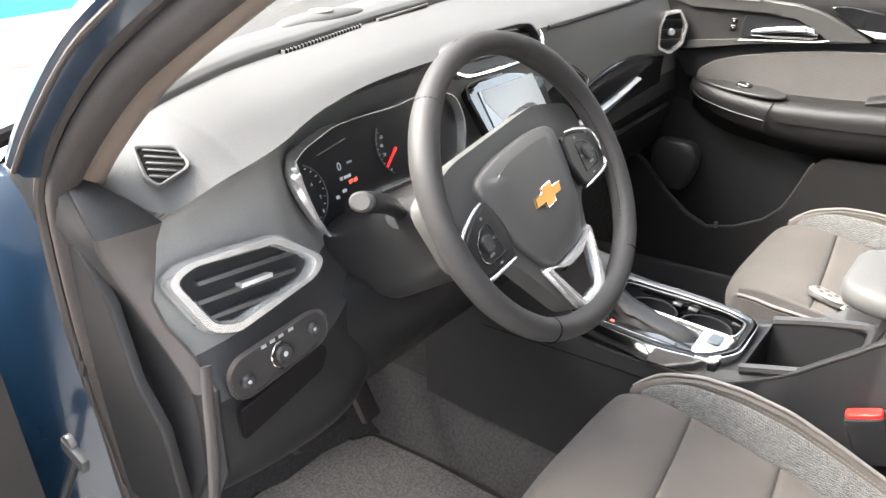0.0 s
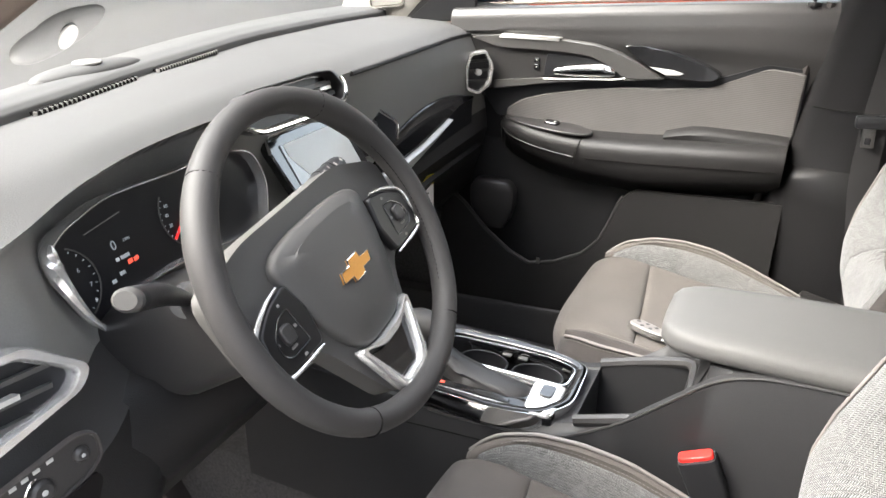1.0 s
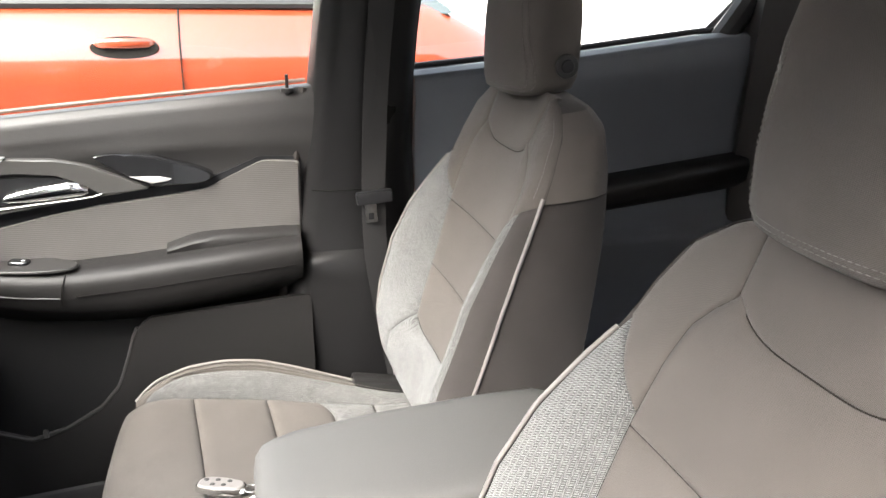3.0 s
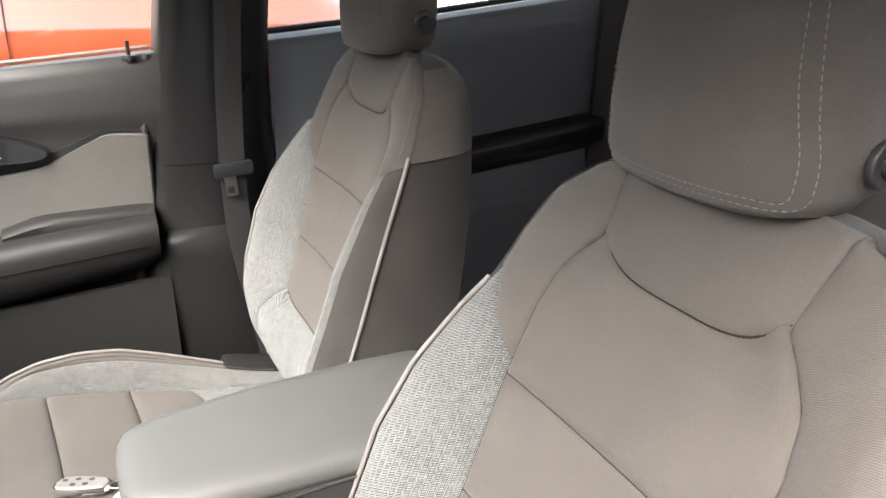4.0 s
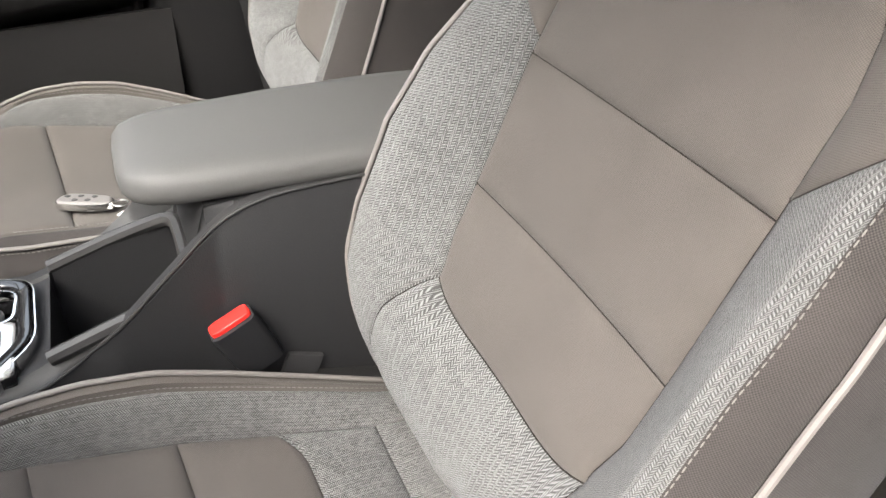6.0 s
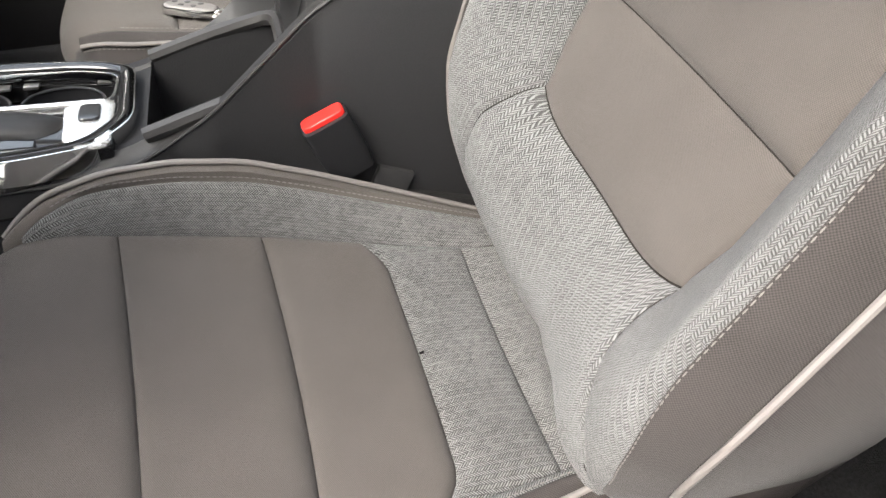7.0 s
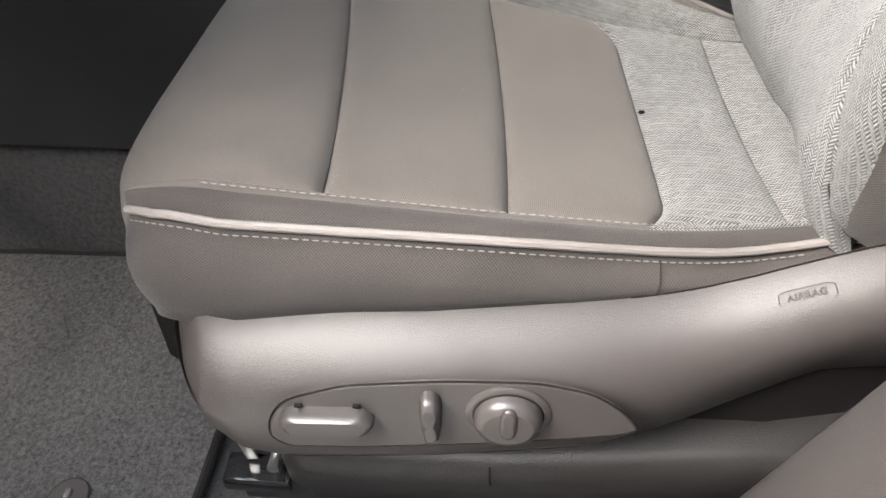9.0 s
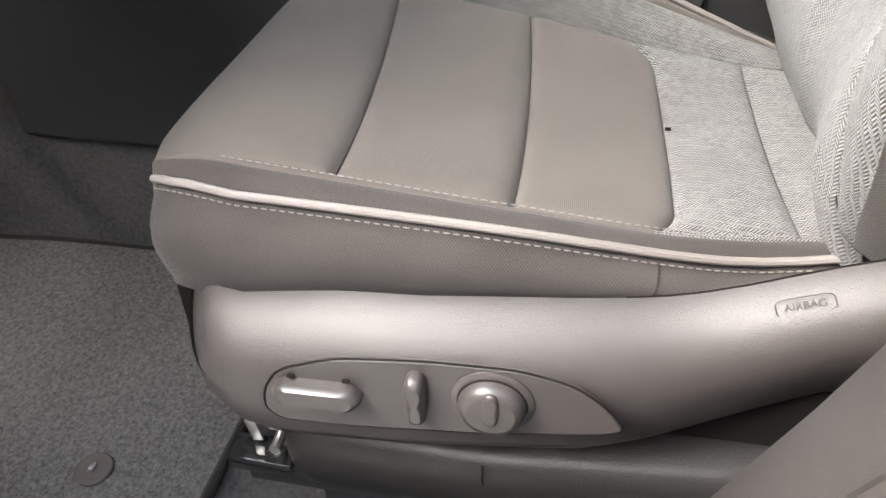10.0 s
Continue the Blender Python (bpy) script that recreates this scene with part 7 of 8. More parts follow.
# Instrument cluster.
clus = thing("instrument_cluster", (-0.36, 0.97, 1.14), "black instrument cluster with silver rim and red needle", "instruments")
fc_ = frame_of((-0.345, 0.962, 1.142), (1, 0.03, 0), (0, 0.30, 0.95))
if fc_[3].y > 0:
    fc_ = (fc_[0], fc_[1], fc_[2], -fc_[3])
CO = [(-0.158, 0.02), (-0.13, 0.038), (-0.06, 0.056), (0.0, 0.056), (0.072, 0.052), (0.16, 0.055), (0.230, 0.036), (0.242, -0.015), (0.215, -0.073), (0.185, -0.082), (0.07, -0.067), (-0.01, -0.065), (-0.068, -0.070), (-0.085, -0.092), (-0.105, -0.098), (-0.13, -0.085), (-0.15, -0.03)]
plate("face", CO, fc_, 0.004, DIAL, clus, "black face", 0.001, r=0.02)
bezel("rim", CO, fc_, 0.004, 0.022, CHROME, clus, "chrome rim", r=0.02, back=-0.01)
cheek = spline([(-0.150, 0.030), (-0.158, 0.012), (-0.154, -0.02), (-0.143, -0.06), (-0.126, -0.092)], 20)
tube("silver_cheek", [fc_[0] + fc_[1] * p[0] + fc_[2] * p[1] + fc_[3] * 0.024 for p in cheek], [0.003, 0.007, 0.010, 0.011, 0.0115] + [0.011 - 0.0006 * k for k in range(15)], CHROME, clus, "satin silver cheek")
for cx, cy, r, a0, a1 in ((-0.142, -0.027, 0.047, -1.1, 1.15), (0.076, -0.006, 0.050, 2.45, 4.15)):
    fdial = (fc_[0] + fc_[1] * cx + fc_[2] * cy, fc_[1], fc_[2], fc_[3])
    ring = [fdial[0] + fc_[1] * (r * math.cos(a)) + fc_[2] * (r * math.sin(a)) + fc_[3] * 0.007 for a in np.linspace(a0, a1, 40)]
    dial = tube("dial_ring", ring, 0.0011, MESH_GREY, clus, "thin silver dial arc", seg=6)
    for k in range(9):
        a = a0 + (a1 - a0) * (k + 0.5) / 9
        ca, sa = math.cos(a), math.sin(a)
        plate("tick", [(ca * r * 0.90 - sa * 0.0004, sa * r * 0.90 + ca * 0.0004), (ca * r * 0.95 - sa * 0.0004, sa * r * 0.95 + ca * 0.0004), (ca * r * 0.95 + sa * 0.0004, sa * r * 0.95 - ca * 0.0004), (ca * r * 0.90 + sa * 0.0004, sa * r * 0.90 - ca * 0.0004)], fdial, 0.0055, LIT, dial, "", 0.0002)
plate("needle", [(-0.007, -0.007), (-0.0085, -0.0055), (-0.037, -0.0285), (-0.0375, -0.030)], fdial, 0.009, NEEDLE, clus, "red needle", 0.0005)
for t, a in (("0", 3.82), ("20", 3.42), ("40", 3.02), ("60", 2.66)):
    words("dial_number", t, 0.0068, fdial, LIT, clus, "", (0.037 * math.cos(a), 0.037 * math.sin(a)), 0.0002, 0.0055)
words("speed_unit", "MPH", 0.0055, fc_, LIT, clus, "", (-0.036, -0.005), 0.0002, 0.0055)
for t, a, b in (("8", -0.110, -0.056), ("7", -0.108, -0.036), ("6", -0.117, -0.014)):
    words("dial_number", t, 0.0075, fc_, LIT, clus, "", (a, b), 0.0002, 0.0055)
words("speed_reading", "0", 0.017, fc_, LIT, clus, "lit speed figure", (-0.058, -0.006), 0.0002, 0.0055)
for k, (a, b, w) in enumerate(((-0.062, -0.024, 0.005), (-0.054, -0.024, 0.014), (-0.079, -0.047, 0.006), (-0.064, -0.042, 0.008))):
    plate("display_line", [(a, b - 0.0022), (a, b + 0.0022), (a + w, b + 0.0022), (a + w, b - 0.0022)], fc_, 0.0055, LIT, clus, "", 0.0002)
for a in (-0.046, -0.036):
    plate("warning_mark", [(a, -0.036), (a, -0.031), (a + 0.007, -0.030), (a + 0.007, -0.035)], fc_, 0.0055, LIT_RED, clus, "", 0.0002)
plate("display_arc", [(-0.09, 0.022), (-0.03, 0.030), (-0.03, 0.029), (-0.09, 0.021)], fc_, 0.0055, GREY_INK, clus, "", 0.0002)

# Centre vents and screen.
fs = frame_of((0.088, 0.979, 1.098), (0.985, 0.05, -0.03), (0.02, 0.55, 0.85))
if fs[3].y > 0:
    fs = (fs[0], fs[1], fs[2], -fs[3])
scr = thing("touch_screen", (0.065, 0.99, 1.06), "dark touch screen in a chrome-topped surround", "screen")
SO = [(-0.128, 0.055), (-0.12, 0.072), (0.128, 0.072), (0.14, 0.05), (0.128, -0.06), (0.10, -0.072), (-0.10, -0.072), (-0.118, -0.05)]
plate("surround", SO, fs, 0.016, GLOSS, scr, "gloss black surround", 0.004, r=0.012)
plate("display", [(-0.098, -0.055), (-0.098, 0.055), (0.105, 0.055), (0.105, -0.055)], fs, 0.018, SCREEN, scr, "dark glass display", 0.001, r=0.004)
# Pale sheet that puts the sky's reflection on the display into colour.
plate("screen_reflection", [(-0.090, 0.030), (-0.088, 0.053), (0.103, 0.053), (0.103, -0.053), (-0.035, -0.053)], fs, 0.0188, SCREEN_SHEEN, scr, "pale sheet for the sky's reflection on the display", 0.0004)
tube("chrome_top", [fs[0] + fs[1] * a + fs[2] * b + fs[3] * 0.015 for a, b in [(-0.128, 0.045), (-0.119, 0.07), (-0.11, 0.0745), (0.0, 0.0745), (0.112, 0.0745)]], 0.003, BRIGHT, scr, "chrome upper edge", seg=8)
fx = frame_of((-0.022, 0.958, 1.236), (0.995, 0.03, -0.05), (0.02, 0.45, 0.9))
if fx[3].y > 0:
    fx = (fx[0], fx[1], fx[2], -fx[3])
CV = [(-0.15, -0.02), (-0.135, 0.02), (-0.12, 0.028), (0.08, 0.034), (0.13, 0.03), (0.148, 0.002), (0.135, -0.022), (0.09, -0.03), (-0.11, -0.034)]
cv = bezel("centre_vent", CV, fx, 0.008, 0.026, PLASTIC_SMOOTH, dash, "dark framed centre vents", r=0.01)
plate("vent_back", [(a * 0.95, b * 0.85) for a, b in CV], fx, 0.004, PLASTIC_BLACK, cv, "", 0.0005)
for k in range(2):
    b = -0.010 + 0.018 * k
    plate("slat", [(-0.122, b), (-0.122, b + 0.007), (0.125, b + 0.007), (0.125, b)], fx, 0.016, PLASTIC_SMOOTH, cv, "dark slat", 0.002)
tube("vent_chrome", [fx[0] + fx[1] * a + fx[2] * b + fx[3] * 0.024 for a, b in spline([(-0.15, -0.022), (-0.11, -0.035), (0.09, -0.032), (0.137, -0.022), (0.149, 0.004), (0.144, 0.014)], 30)], 0.0045, BRIGHT, cv, "chrome lower edge", seg=8)
for a in (-0.07, 0.075):
    plate("slat_tab", [(a, 0.0), (a, 0.006), (a + 0.035, 0.006), (a + 0.035, 0.0)], fx, 0.022, SILVER, cv, "silver slider", 0.001)
# Control cluster right of the screen, partly behind the wheel.
fk2 = frame_of((0.272, 1.005, 1.12), (0.9, -0.35, -0.1), (0.02, 0.3, 0.95))
if fk2[3].y > 0:
    fk2 = (fk2[0], fk2[1], fk2[2], -fk2[3])
ctl = plate("screen_keys", [(-0.075, 0.052), (-0.03, 0.066), (0.004, 0.052), (0.094, -0.002), (0.088, -0.038), (0.045, -0.06), (-0.075, -0.07)], fk2, 0.014, GLOSS, dash, "gloss key panel", 0.004, r=0.010)
tube("key_chrome", [fk2[0] + fk2[1] * a + fk2[2] * b + fk2[3] * 0.013 for a, b in spline([(-0.07, 0.056), (-0.028, 0.067), (0.006, 0.054), (0.094, 0.0), (0.090, -0.036)], 30)], 0.0022, BRIGHT, ctl, "thin chrome edge", seg=8)
for k in range(3):
    disc("key", 0.009, 0.018, fk2, PLASTIC_SMOOTH, ctl, "", 16, (-0.03 + 0.03 * k, 0.03 - 0.016 * k), 0.002)
cc = frame_of((0.06, 0.972, 0.985), (1, 0, 0), (0, 0.15, 1))
if cc[3].y > 0:
    cc = (cc[0], cc[1], cc[2], -cc[3])
clim = plate("climate_panel", [(-0.11, -0.03), (-0.115, 0.03), (0.115, 0.03), (0.11, -0.03)], cc, 0.012, GLOSS, dash, "gloss climate panel", 0.004, r=0.01)
for a in (-0.085, 0.0, 0.085):
    disc("dial", 0.019, 0.028, cc, PLASTIC_SMOOTH, clim, "dark round dial", 24, (a, 0), 0.004)

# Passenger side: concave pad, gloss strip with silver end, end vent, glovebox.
PAD_LOW = [(0.29, 1.030), (0.328, 1.054), (0.372, 1.072), (0.437, 1.096), (0.505, 1.111), (0.593, 1.115), (0.672, 1.106), (0.73, 1.092)]
BLADE_TOP = [(0.29, 1.010), (0.335, 1.007), (0.385, 1.009), (0.493, 1.028), (0.597, 1.058), (0.66, 1.083), (0.73, 1.088)]
BLADE_LOW = [(0.29, 0.955), (0.37, 0.972), (0.464, 1.002), (0.551, 1.029), (0.607, 1.057), (0.73, 1.07)]
strip, blade, under = [], [], []
for x in np.linspace(0.29, 0.73, 30):
    y5, (y6, z6) = dash_point(x, 5)[0], dash_point(x, 6)
    zt, zm, zl = smooth_lerp(PAD_LOW, x, 0.012), smooth_lerp(BLADE_TOP, x, 0.012), smooth_lerp(BLADE_LOW, x, 0.012)
    yb = min(y5, y6) - 0.007
    strip.append([(x, yb + 0.03, zt), (x, yb + 0.003, zt), (x, yb, zt - 0.003), (x, yb + 0.001, (zt + zm) / 2), (x, yb, zm + 0.001), (x, yb + 0.03, zm)])
    under.append([(x, yb + 0.03, zm), (x, yb + 0.002, zm), (x, yb + 0.004, (zm + z6) / 2), (x, yb + 0.004, z6 - 0.05), (x, yb + 0.03, z6 - 0.05)])
    if x < 0.615:
        blade.append([(x, yb + 0.01, zm), (x, yb - 0.010, zm - 0.001), (x, yb - 0.013, zm - 0.004), (x, yb - 0.009, zl + 0.001), (x, yb + 0.01, zl)])
st_ = loft("gloss_strip", strip, GLOSS, dash, "gloss black strip", angle=50)
loft("under_strip", under, PLASTIC_BLACK, dash, "black panel below the blade", angle=50)
loft("silver_blade", blade, SILVER, st_, "silver blade under the strip", angle=50)
# Dark cord that stands for the shade in the pad's groove.
tube("pad_groove_shade", [(x, dash_point(x, 3)[0] - 0.0005, dash_point(x, 3)[1] - 0.003) for x in np.linspace(0.19, 0.80, 40)], 0.005, PLASTIC, dash, "dark cord for the shade in the groove under the top pad", seg=8)
fpv = frame_of((0.748, 0.944, 1.150), (0.6, -0.8, -0.03), (0.05, 0.08, 1))
if fpv[3].y > 0:
    fpv = (fpv[0], fpv[1], fpv[2], -fpv[3])
HX = [(-0.036, 0.012), (-0.022, 0.048), (0.018, 0.056), (0.04, 0.02), (0.034, -0.03), (0.002, -0.056), (-0.03, -0.045)]
pv = bezel("end_vent", HX, fpv, 0.011, 0.022, CHROME, dash, "satin silver framed end vent", r=0.008)
plate("vent_back", [(a * 0.85, b * 0.85) for a, b in HX], fpv, 0.003, PLASTIC_BLACK, pv, "", 0.0005)
for k in range(3):
    b = -0.026 + 0.024 * k
    plate("slat", [(-0.026, b), (-0.026, b + 0.006), (0.028, b + 0.010), (0.028, b + 0.004)], fpv, 0.011, PLASTIC_SMOOTH, pv, "dark slat", 0.002)
disc("vent_tab", 0.008, 0.018, fpv, SILVER, pv, "silver tab", 14, (0.002, 0.0), 0.002)
glove = []
for x in np.linspace(0.26, 0.78, 14):
    (y7, z7), (y8, z8), (y9, z9) = dash_point(x, 7), dash_point(x, 8), dash_point(x, 9)
    glove.append([(x, y7 + 0.004, z7 - 0.03), (x, y7 - 0.006, z7 - 0.036), (x, y8 - 0.015, z8 + 0.01), (x, y8 - 0.01, z8 - 0.03), (x, y9 - 0.03, z9 + 0.02), (x, y9, z9 + 0.02)])
loft("glovebox_lid", glove, PLASTIC, dash, "grained glovebox lid", angle=50)
card = thing("hang_tag", (0.52, 0.98, 0.89), "yellow and white card hanging from the glovebox", "tag")
fcd = frame_of((0.525, 0.985, 0.895), (0.72, -0.69, 0.0), (0.03, 0.02, 1))
if fcd[3].y > 0:
    fcd = (fcd[0], fcd[1], fcd[2], -fcd[3])
plate("card", [(-0.028, -0.055), (-0.028, 0.03), (0.03, 0.045), (0.03, -0.04)], fcd, 0.0015, WHITE, card, "white card", 0.0003, r=0.006)
plate("card_head", [(-0.028, 0.005), (-0.028, 0.03), (0.03, 0.045), (0.03, 0.02)], fcd, 0.0022, YELLOW, card, "yellow band", 0.0003)
for k in range(3):
    plate("card_print", [(-0.02, -0.012 - 0.012 * k), (-0.02, -0.008 - 0.012 * k), (0.018, -0.001 - 0.012 * k), (0.018, -0.005 - 0.012 * k)], fcd, 0.0022, GREY_INK, card, "", 0.0002)
# Sensor dome and long grille slot along the windscreen.
dome = []
for k in range(7):
    a = k / 6
    r = 0.075 * math.cos(a * math.pi / 2) + 0.012
    dome.append([(-0.165 + r * math.cos(t) * 1.2, 1.225 + r * 0.42 * math.sin(t), 1.286 + 0.014 * math.sin(a * math.pi / 2)) for t in np.linspace(0, 2 * math.pi, 28, endpoint=False)])
loft("sensor_dome", dome, DASH, dash, "low sensor dome", angle=60)
disc("sensor_cap", 0.022, 0.003, (Vector((-0.165, 1.225, 1.299)), Vector((1, 0, 0)), Vector((0, 1, 0)), Vector((0, 0, 1))), DASH_FACE, dash)


RISER = [(-0.74, 0.955), (-0.62, 1.013), (-0.455, 1.09), (-0.33, 1.11), (-0.13, 1.16), (0.07, 1.195), (0.26, 1.234), (0.5, 1.24), (0.88, 1.245)]


def shelf_fn(u, v):
    x = -0.74 + 1.62 * u
    y = smooth_lerp(RISER, x, 0.04)
    yb = lerp([(-0.815, 1.03), (-0.76, 1.06), (-0.6, 1.18), (-0.45, 1.29), (-0.28, 1.335), (-0.1, 1.385), (0.06, 1.425), (0.26, 1.465), (0.475, 1.49), (0.7, 1.49), (0.9, 1.46)], x)
    low = lerp([(-0.74, 1.262), (-0.68, 1.27), (-0.4, 1.272), (0.2, 1.268), (0.5, 1.264), (0.88, 1.252)], x) - 0.004
    pts = [(y + 0.004, low), (y + 0.010, low + 0.016), (y + 0.022, low + 0.022), (y + 0.06, low + 0.024), (yb, 1.262)]
    k = v * 4
    i = min(int(k), 3)
    a, b = pts[i], pts[i + 1]
    return x, a[0] + (b[0] - a[0]) * (k - i), a[1] + (b[1] - a[1]) * (k - i)


sheet("rear_shelf", shelf_fn, np.linspace(0, 1, 60), np.linspace(0, 1, 17), DASH, dash, "pale grey rear shelf of the dash", skirt=(0, 0.01, -0.03), angle=50)
for x0, x1 in ((-0.36, -0.14), (-0.08, 0.10)):
    a = [(x, smooth_lerp(RISER, x, 0.04) + 0.002, 1.275) for x in np.linspace(x0, x1, 24)]
    grille = tube("demister_slot", a, 0.007, SEAM, dash, "dark demister slot", seg=8, flat=0.9)
    for x, y, z in a[::1]:
        block("slot_rib", (0.0016, 0.006, 0.011), (x, y - 0.0045, z), DASH_FACE, grille, bevel=0, turn=(0, 0, 15))

# ---------------- steering wheel ----------------
WC, WN, WU = Vector((-0.384, 0.627, 1.187)), Vector((0, -0.857, 0.515)), Vector((0, 0.515, 0.857))
TURN = radians(8)
WX = Vector((1, 0, 0)) * math.cos(TURN) + WU * math.sin(TURN)
WY = WU * math.cos(TURN) - Vector((1, 0, 0)) * math.sin(TURN)
FW = (WC, WX, WY, WN)
wheel = thing("steering_wheel", tuple(WC), "black leather steering wheel with silver spoke trim and gold badge", "steering wheel")


def wp(u, v, h=0.0):
    return WC + WX * u + WY * v + WN * h


def column_point(u, v, h):
    return WC + Vector((1, 0, 0)) * u + WU * v + WN * h


verts, faces = [], []
NR, NS = 96, 16
for i in range(NR):
    a = 2 * math.pi * i / NR
    low = max(0.0, -math.sin(a) - 0.75) / 0.25
    R = 0.180 - 0.004 * low
    grip = 1 + 0.12 * math.exp(-((math.cos(a - 0.7) - 1) / 0.05) ** 2) + 0.12 * math.exp(-((math.cos(a - 2.44) - 1) / 0.05) ** 2)
    for k in range(NS):
        b = 2 * math.pi * k / NS
        rr = R + 0.0145 * grip * math.cos(b)
        verts.append(wp(rr * math.cos(a), rr * math.sin(a), 0.0165 * grip * math.sin(b)))
for i in range(NR):
    for k in range(NS):
        j, l = (i + 1) % NR, (k + 1) % NS
        faces.append((i * NS + k, i * NS + l, j * NS + l, j * NS + k))
rim = solid("rim", verts, faces, LEATHER, wheel, "black leather rim", angle=80)
for a in (0.96, 2.18, 4.07, 5.28):
    ring = []
    for b in np.linspace(0, 2 * math.pi, 20, endpoint=False):
        rr = 0.180 + 0.0149 * math.cos(b)
        ring.append(wp(rr * math.cos(a), rr * math.sin(a), 0.0169 * math.sin(b)))
    tube("rim_seam", ring, 0.0009, SEAM, rim, seg=5, closed=True)
inner = [[wp(0.1655 * math.cos(a), 0.1655 * math.sin(a), 0.004) for a in np.linspace(a0, a1, 30)] for a0, a1 in ((-0.75, 0.75), (2.4, 3.9))]
stitches("stitching", inner, SEAM, rim, "dark thread", 0.004, 0.002, 0.0007)
HUB = [(-0.094, 0.038), (-0.08, 0.050), (-0.04, 0.056), (0.04, 0.056), (0.08, 0.050), (0.094, 0.038), (0.09, 0.0), (0.072, -0.055), (0.042, -0.098), (-0.042, -0.098), (-0.072, -0.055), (-0.09, 0.0)]


def hub_ring(s, h, dv=0.0):
    return [wp(a * s, b * s + dv, h) for a, b in rounded(HUB, 0.02, 4)]


loft("hub_cover", [hub_ring(1.0, -0.03), hub_ring(1.0, -0.012), hub_ring(0.985, -0.007), hub_ring(0.94, -0.004), hub_ring(0.75, 0.001), hub_ring(0.70, 0.0035, 0.004), hub_ring(0.5, 0.005, 0.003), hub_ring(0.25, 0.0055), hub_ring(0.02, 0.0055)], HUB_GREY, wheel, "grained black airbag cover", angle=60)
for da, db in ((-0.048, -0.030), (0.048, -0.030)):
    tube("hub_crease", [wp(da * t, -0.066 + (db + 0.066) * t, 0.0015 + 0.0005 * t) for t in np.linspace(0, 1, 8)], 0.0022, HUB_GREY, wheel, seg=8)
loft("spoke_body", [[wp(a, b, h) for a, b in rounded([(-0.168, 0.062), (-0.10, 0.078), (0.09, 0.078), (0.168, 0.050), (0.166, -0.03), (0.09, -0.056), (0.034, -0.165), (-0.034, -0.165), (-0.09, -0.056), (-0.166, -0.03)], 0.02, 4)] for h in (-0.045, -0.024, -0.016)], HUB_GREY, wheel, "dark grained spokes", angle=50)
for s in (-1, 1):
    pod_o = [(s * 0.094, 0.024), (s * 0.128, 0.018), (s * 0.158, 0.002), (s * 0.163, -0.030), (s * 0.152, -0.046), (s * 0.092, -0.048), (s * 0.084, -0.012)]
    if s < 0:
        pod_o = pod_o[::-1]
    pod = plate("switch_pod", pod_o, (wp(0, 0, -0.012), *FW[1:]), 0.011, PLASTIC_GLOSSED, wheel, "satin black switch pod", 0.003, r=0.006)
    edge_l = [(s * 0.104, 0.026), (s * 0.130, 0.020), (s * 0.161, 0.003), (s * 0.166, -0.031), (s * 0.154, -0.048), (s * 0.094, -0.051)]
    tube("pod_chrome", [wp(p[0], p[1], -0.003) for p in spline([(q[0], q[1], 0) for q in edge_l], 30)], [0.0012 + 0.0016 * math.sin(math.pi * k / 29) ** 0.5 for k in range(30)], CHROME, pod, "satin chrome edge")
    inset = [(s * 0.110, 0.006), (s * 0.128, 0.004), (s * 0.146, -0.010), (s * 0.148, -0.028), (s * 0.140, -0.036), (s * 0.106, -0.036)]
    if s < 0:
        inset = inset[::-1]
    keys = bezel("key_surround", inset, (wp(0, 0, -0.001), *FW[1:]), 0.002, 0.0012, GLOSS, pod, "gloss key surround", r=0.004)
    plate("rocker", oblong(0.0085, 0.010, 20, 4, (s * 0.129, -0.014)), (wp(0, 0, -0.001), *FW[1:]), 0.005, PLASTIC_SMOOTH, pod, "rocker switch", 0.002)
    for a, b, w in ((0.117, 0.012, 0.004), (0.129, -0.028, 0.010), (0.113, -0.014, 0.004), (0.1445, -0.016, 0.003), (0.122, -0.042, 0.005)):
        plate("pod_print", oblong(w / 2, 0.0016, 10, 4, (s * a, b)), (wp(0, 0, -0.001), *FW[1:]), 0.0008, GREY_INK, pod, "", 0.0002)
SPK = [(-0.062, -0.086), (-0.03, -0.099), (0.03, -0.099), (0.062, -0.086), (0.034, -0.160), (0.024, -0.168), (-0.024, -0.168), (-0.034, -0.160)]
bezel("lower_spoke_trim", SPK, (wp(0, 0, -0.012), *FW[1:]), 0.014, 0.012, CHROME, wheel, "satin silver lower spoke trim", r=0.01)
plate("spoke_infill", [(a * 0.72, -0.13 + (b + 0.13) * 0.6) for a, b in SPK], (wp(0, 0, -0.014), *FW[1:]), 0.005, GLOSS, wheel, "gloss black infill", 0.001)
FB = (wp(0.0, -0.018, 0.005), *FW[1:])
BT = [(-0.031, -0.004), (-0.027, 0.007), (-0.010, 0.0062), (-0.008, 0.0125), (0.012, 0.0125), (0.0125, 0.0055), (0.031, 0.004), (0.027, -0.007), (0.010, -0.0062), (0.008, -0.0125), (-0.012, -0.0125), (-0.0125, -0.0055)]
plate("badge", BT, FB, 0.0035, GOLD, wheel, "gold cross badge", 0.001)
tube("badge_rim", [FB[0] + FB[1] * a + FB[2] * b + FB[3] * 0.003 for a, b in BT], 0.0011, BRIGHT, wheel, "chrome badge rim", seg=6, closed=True)
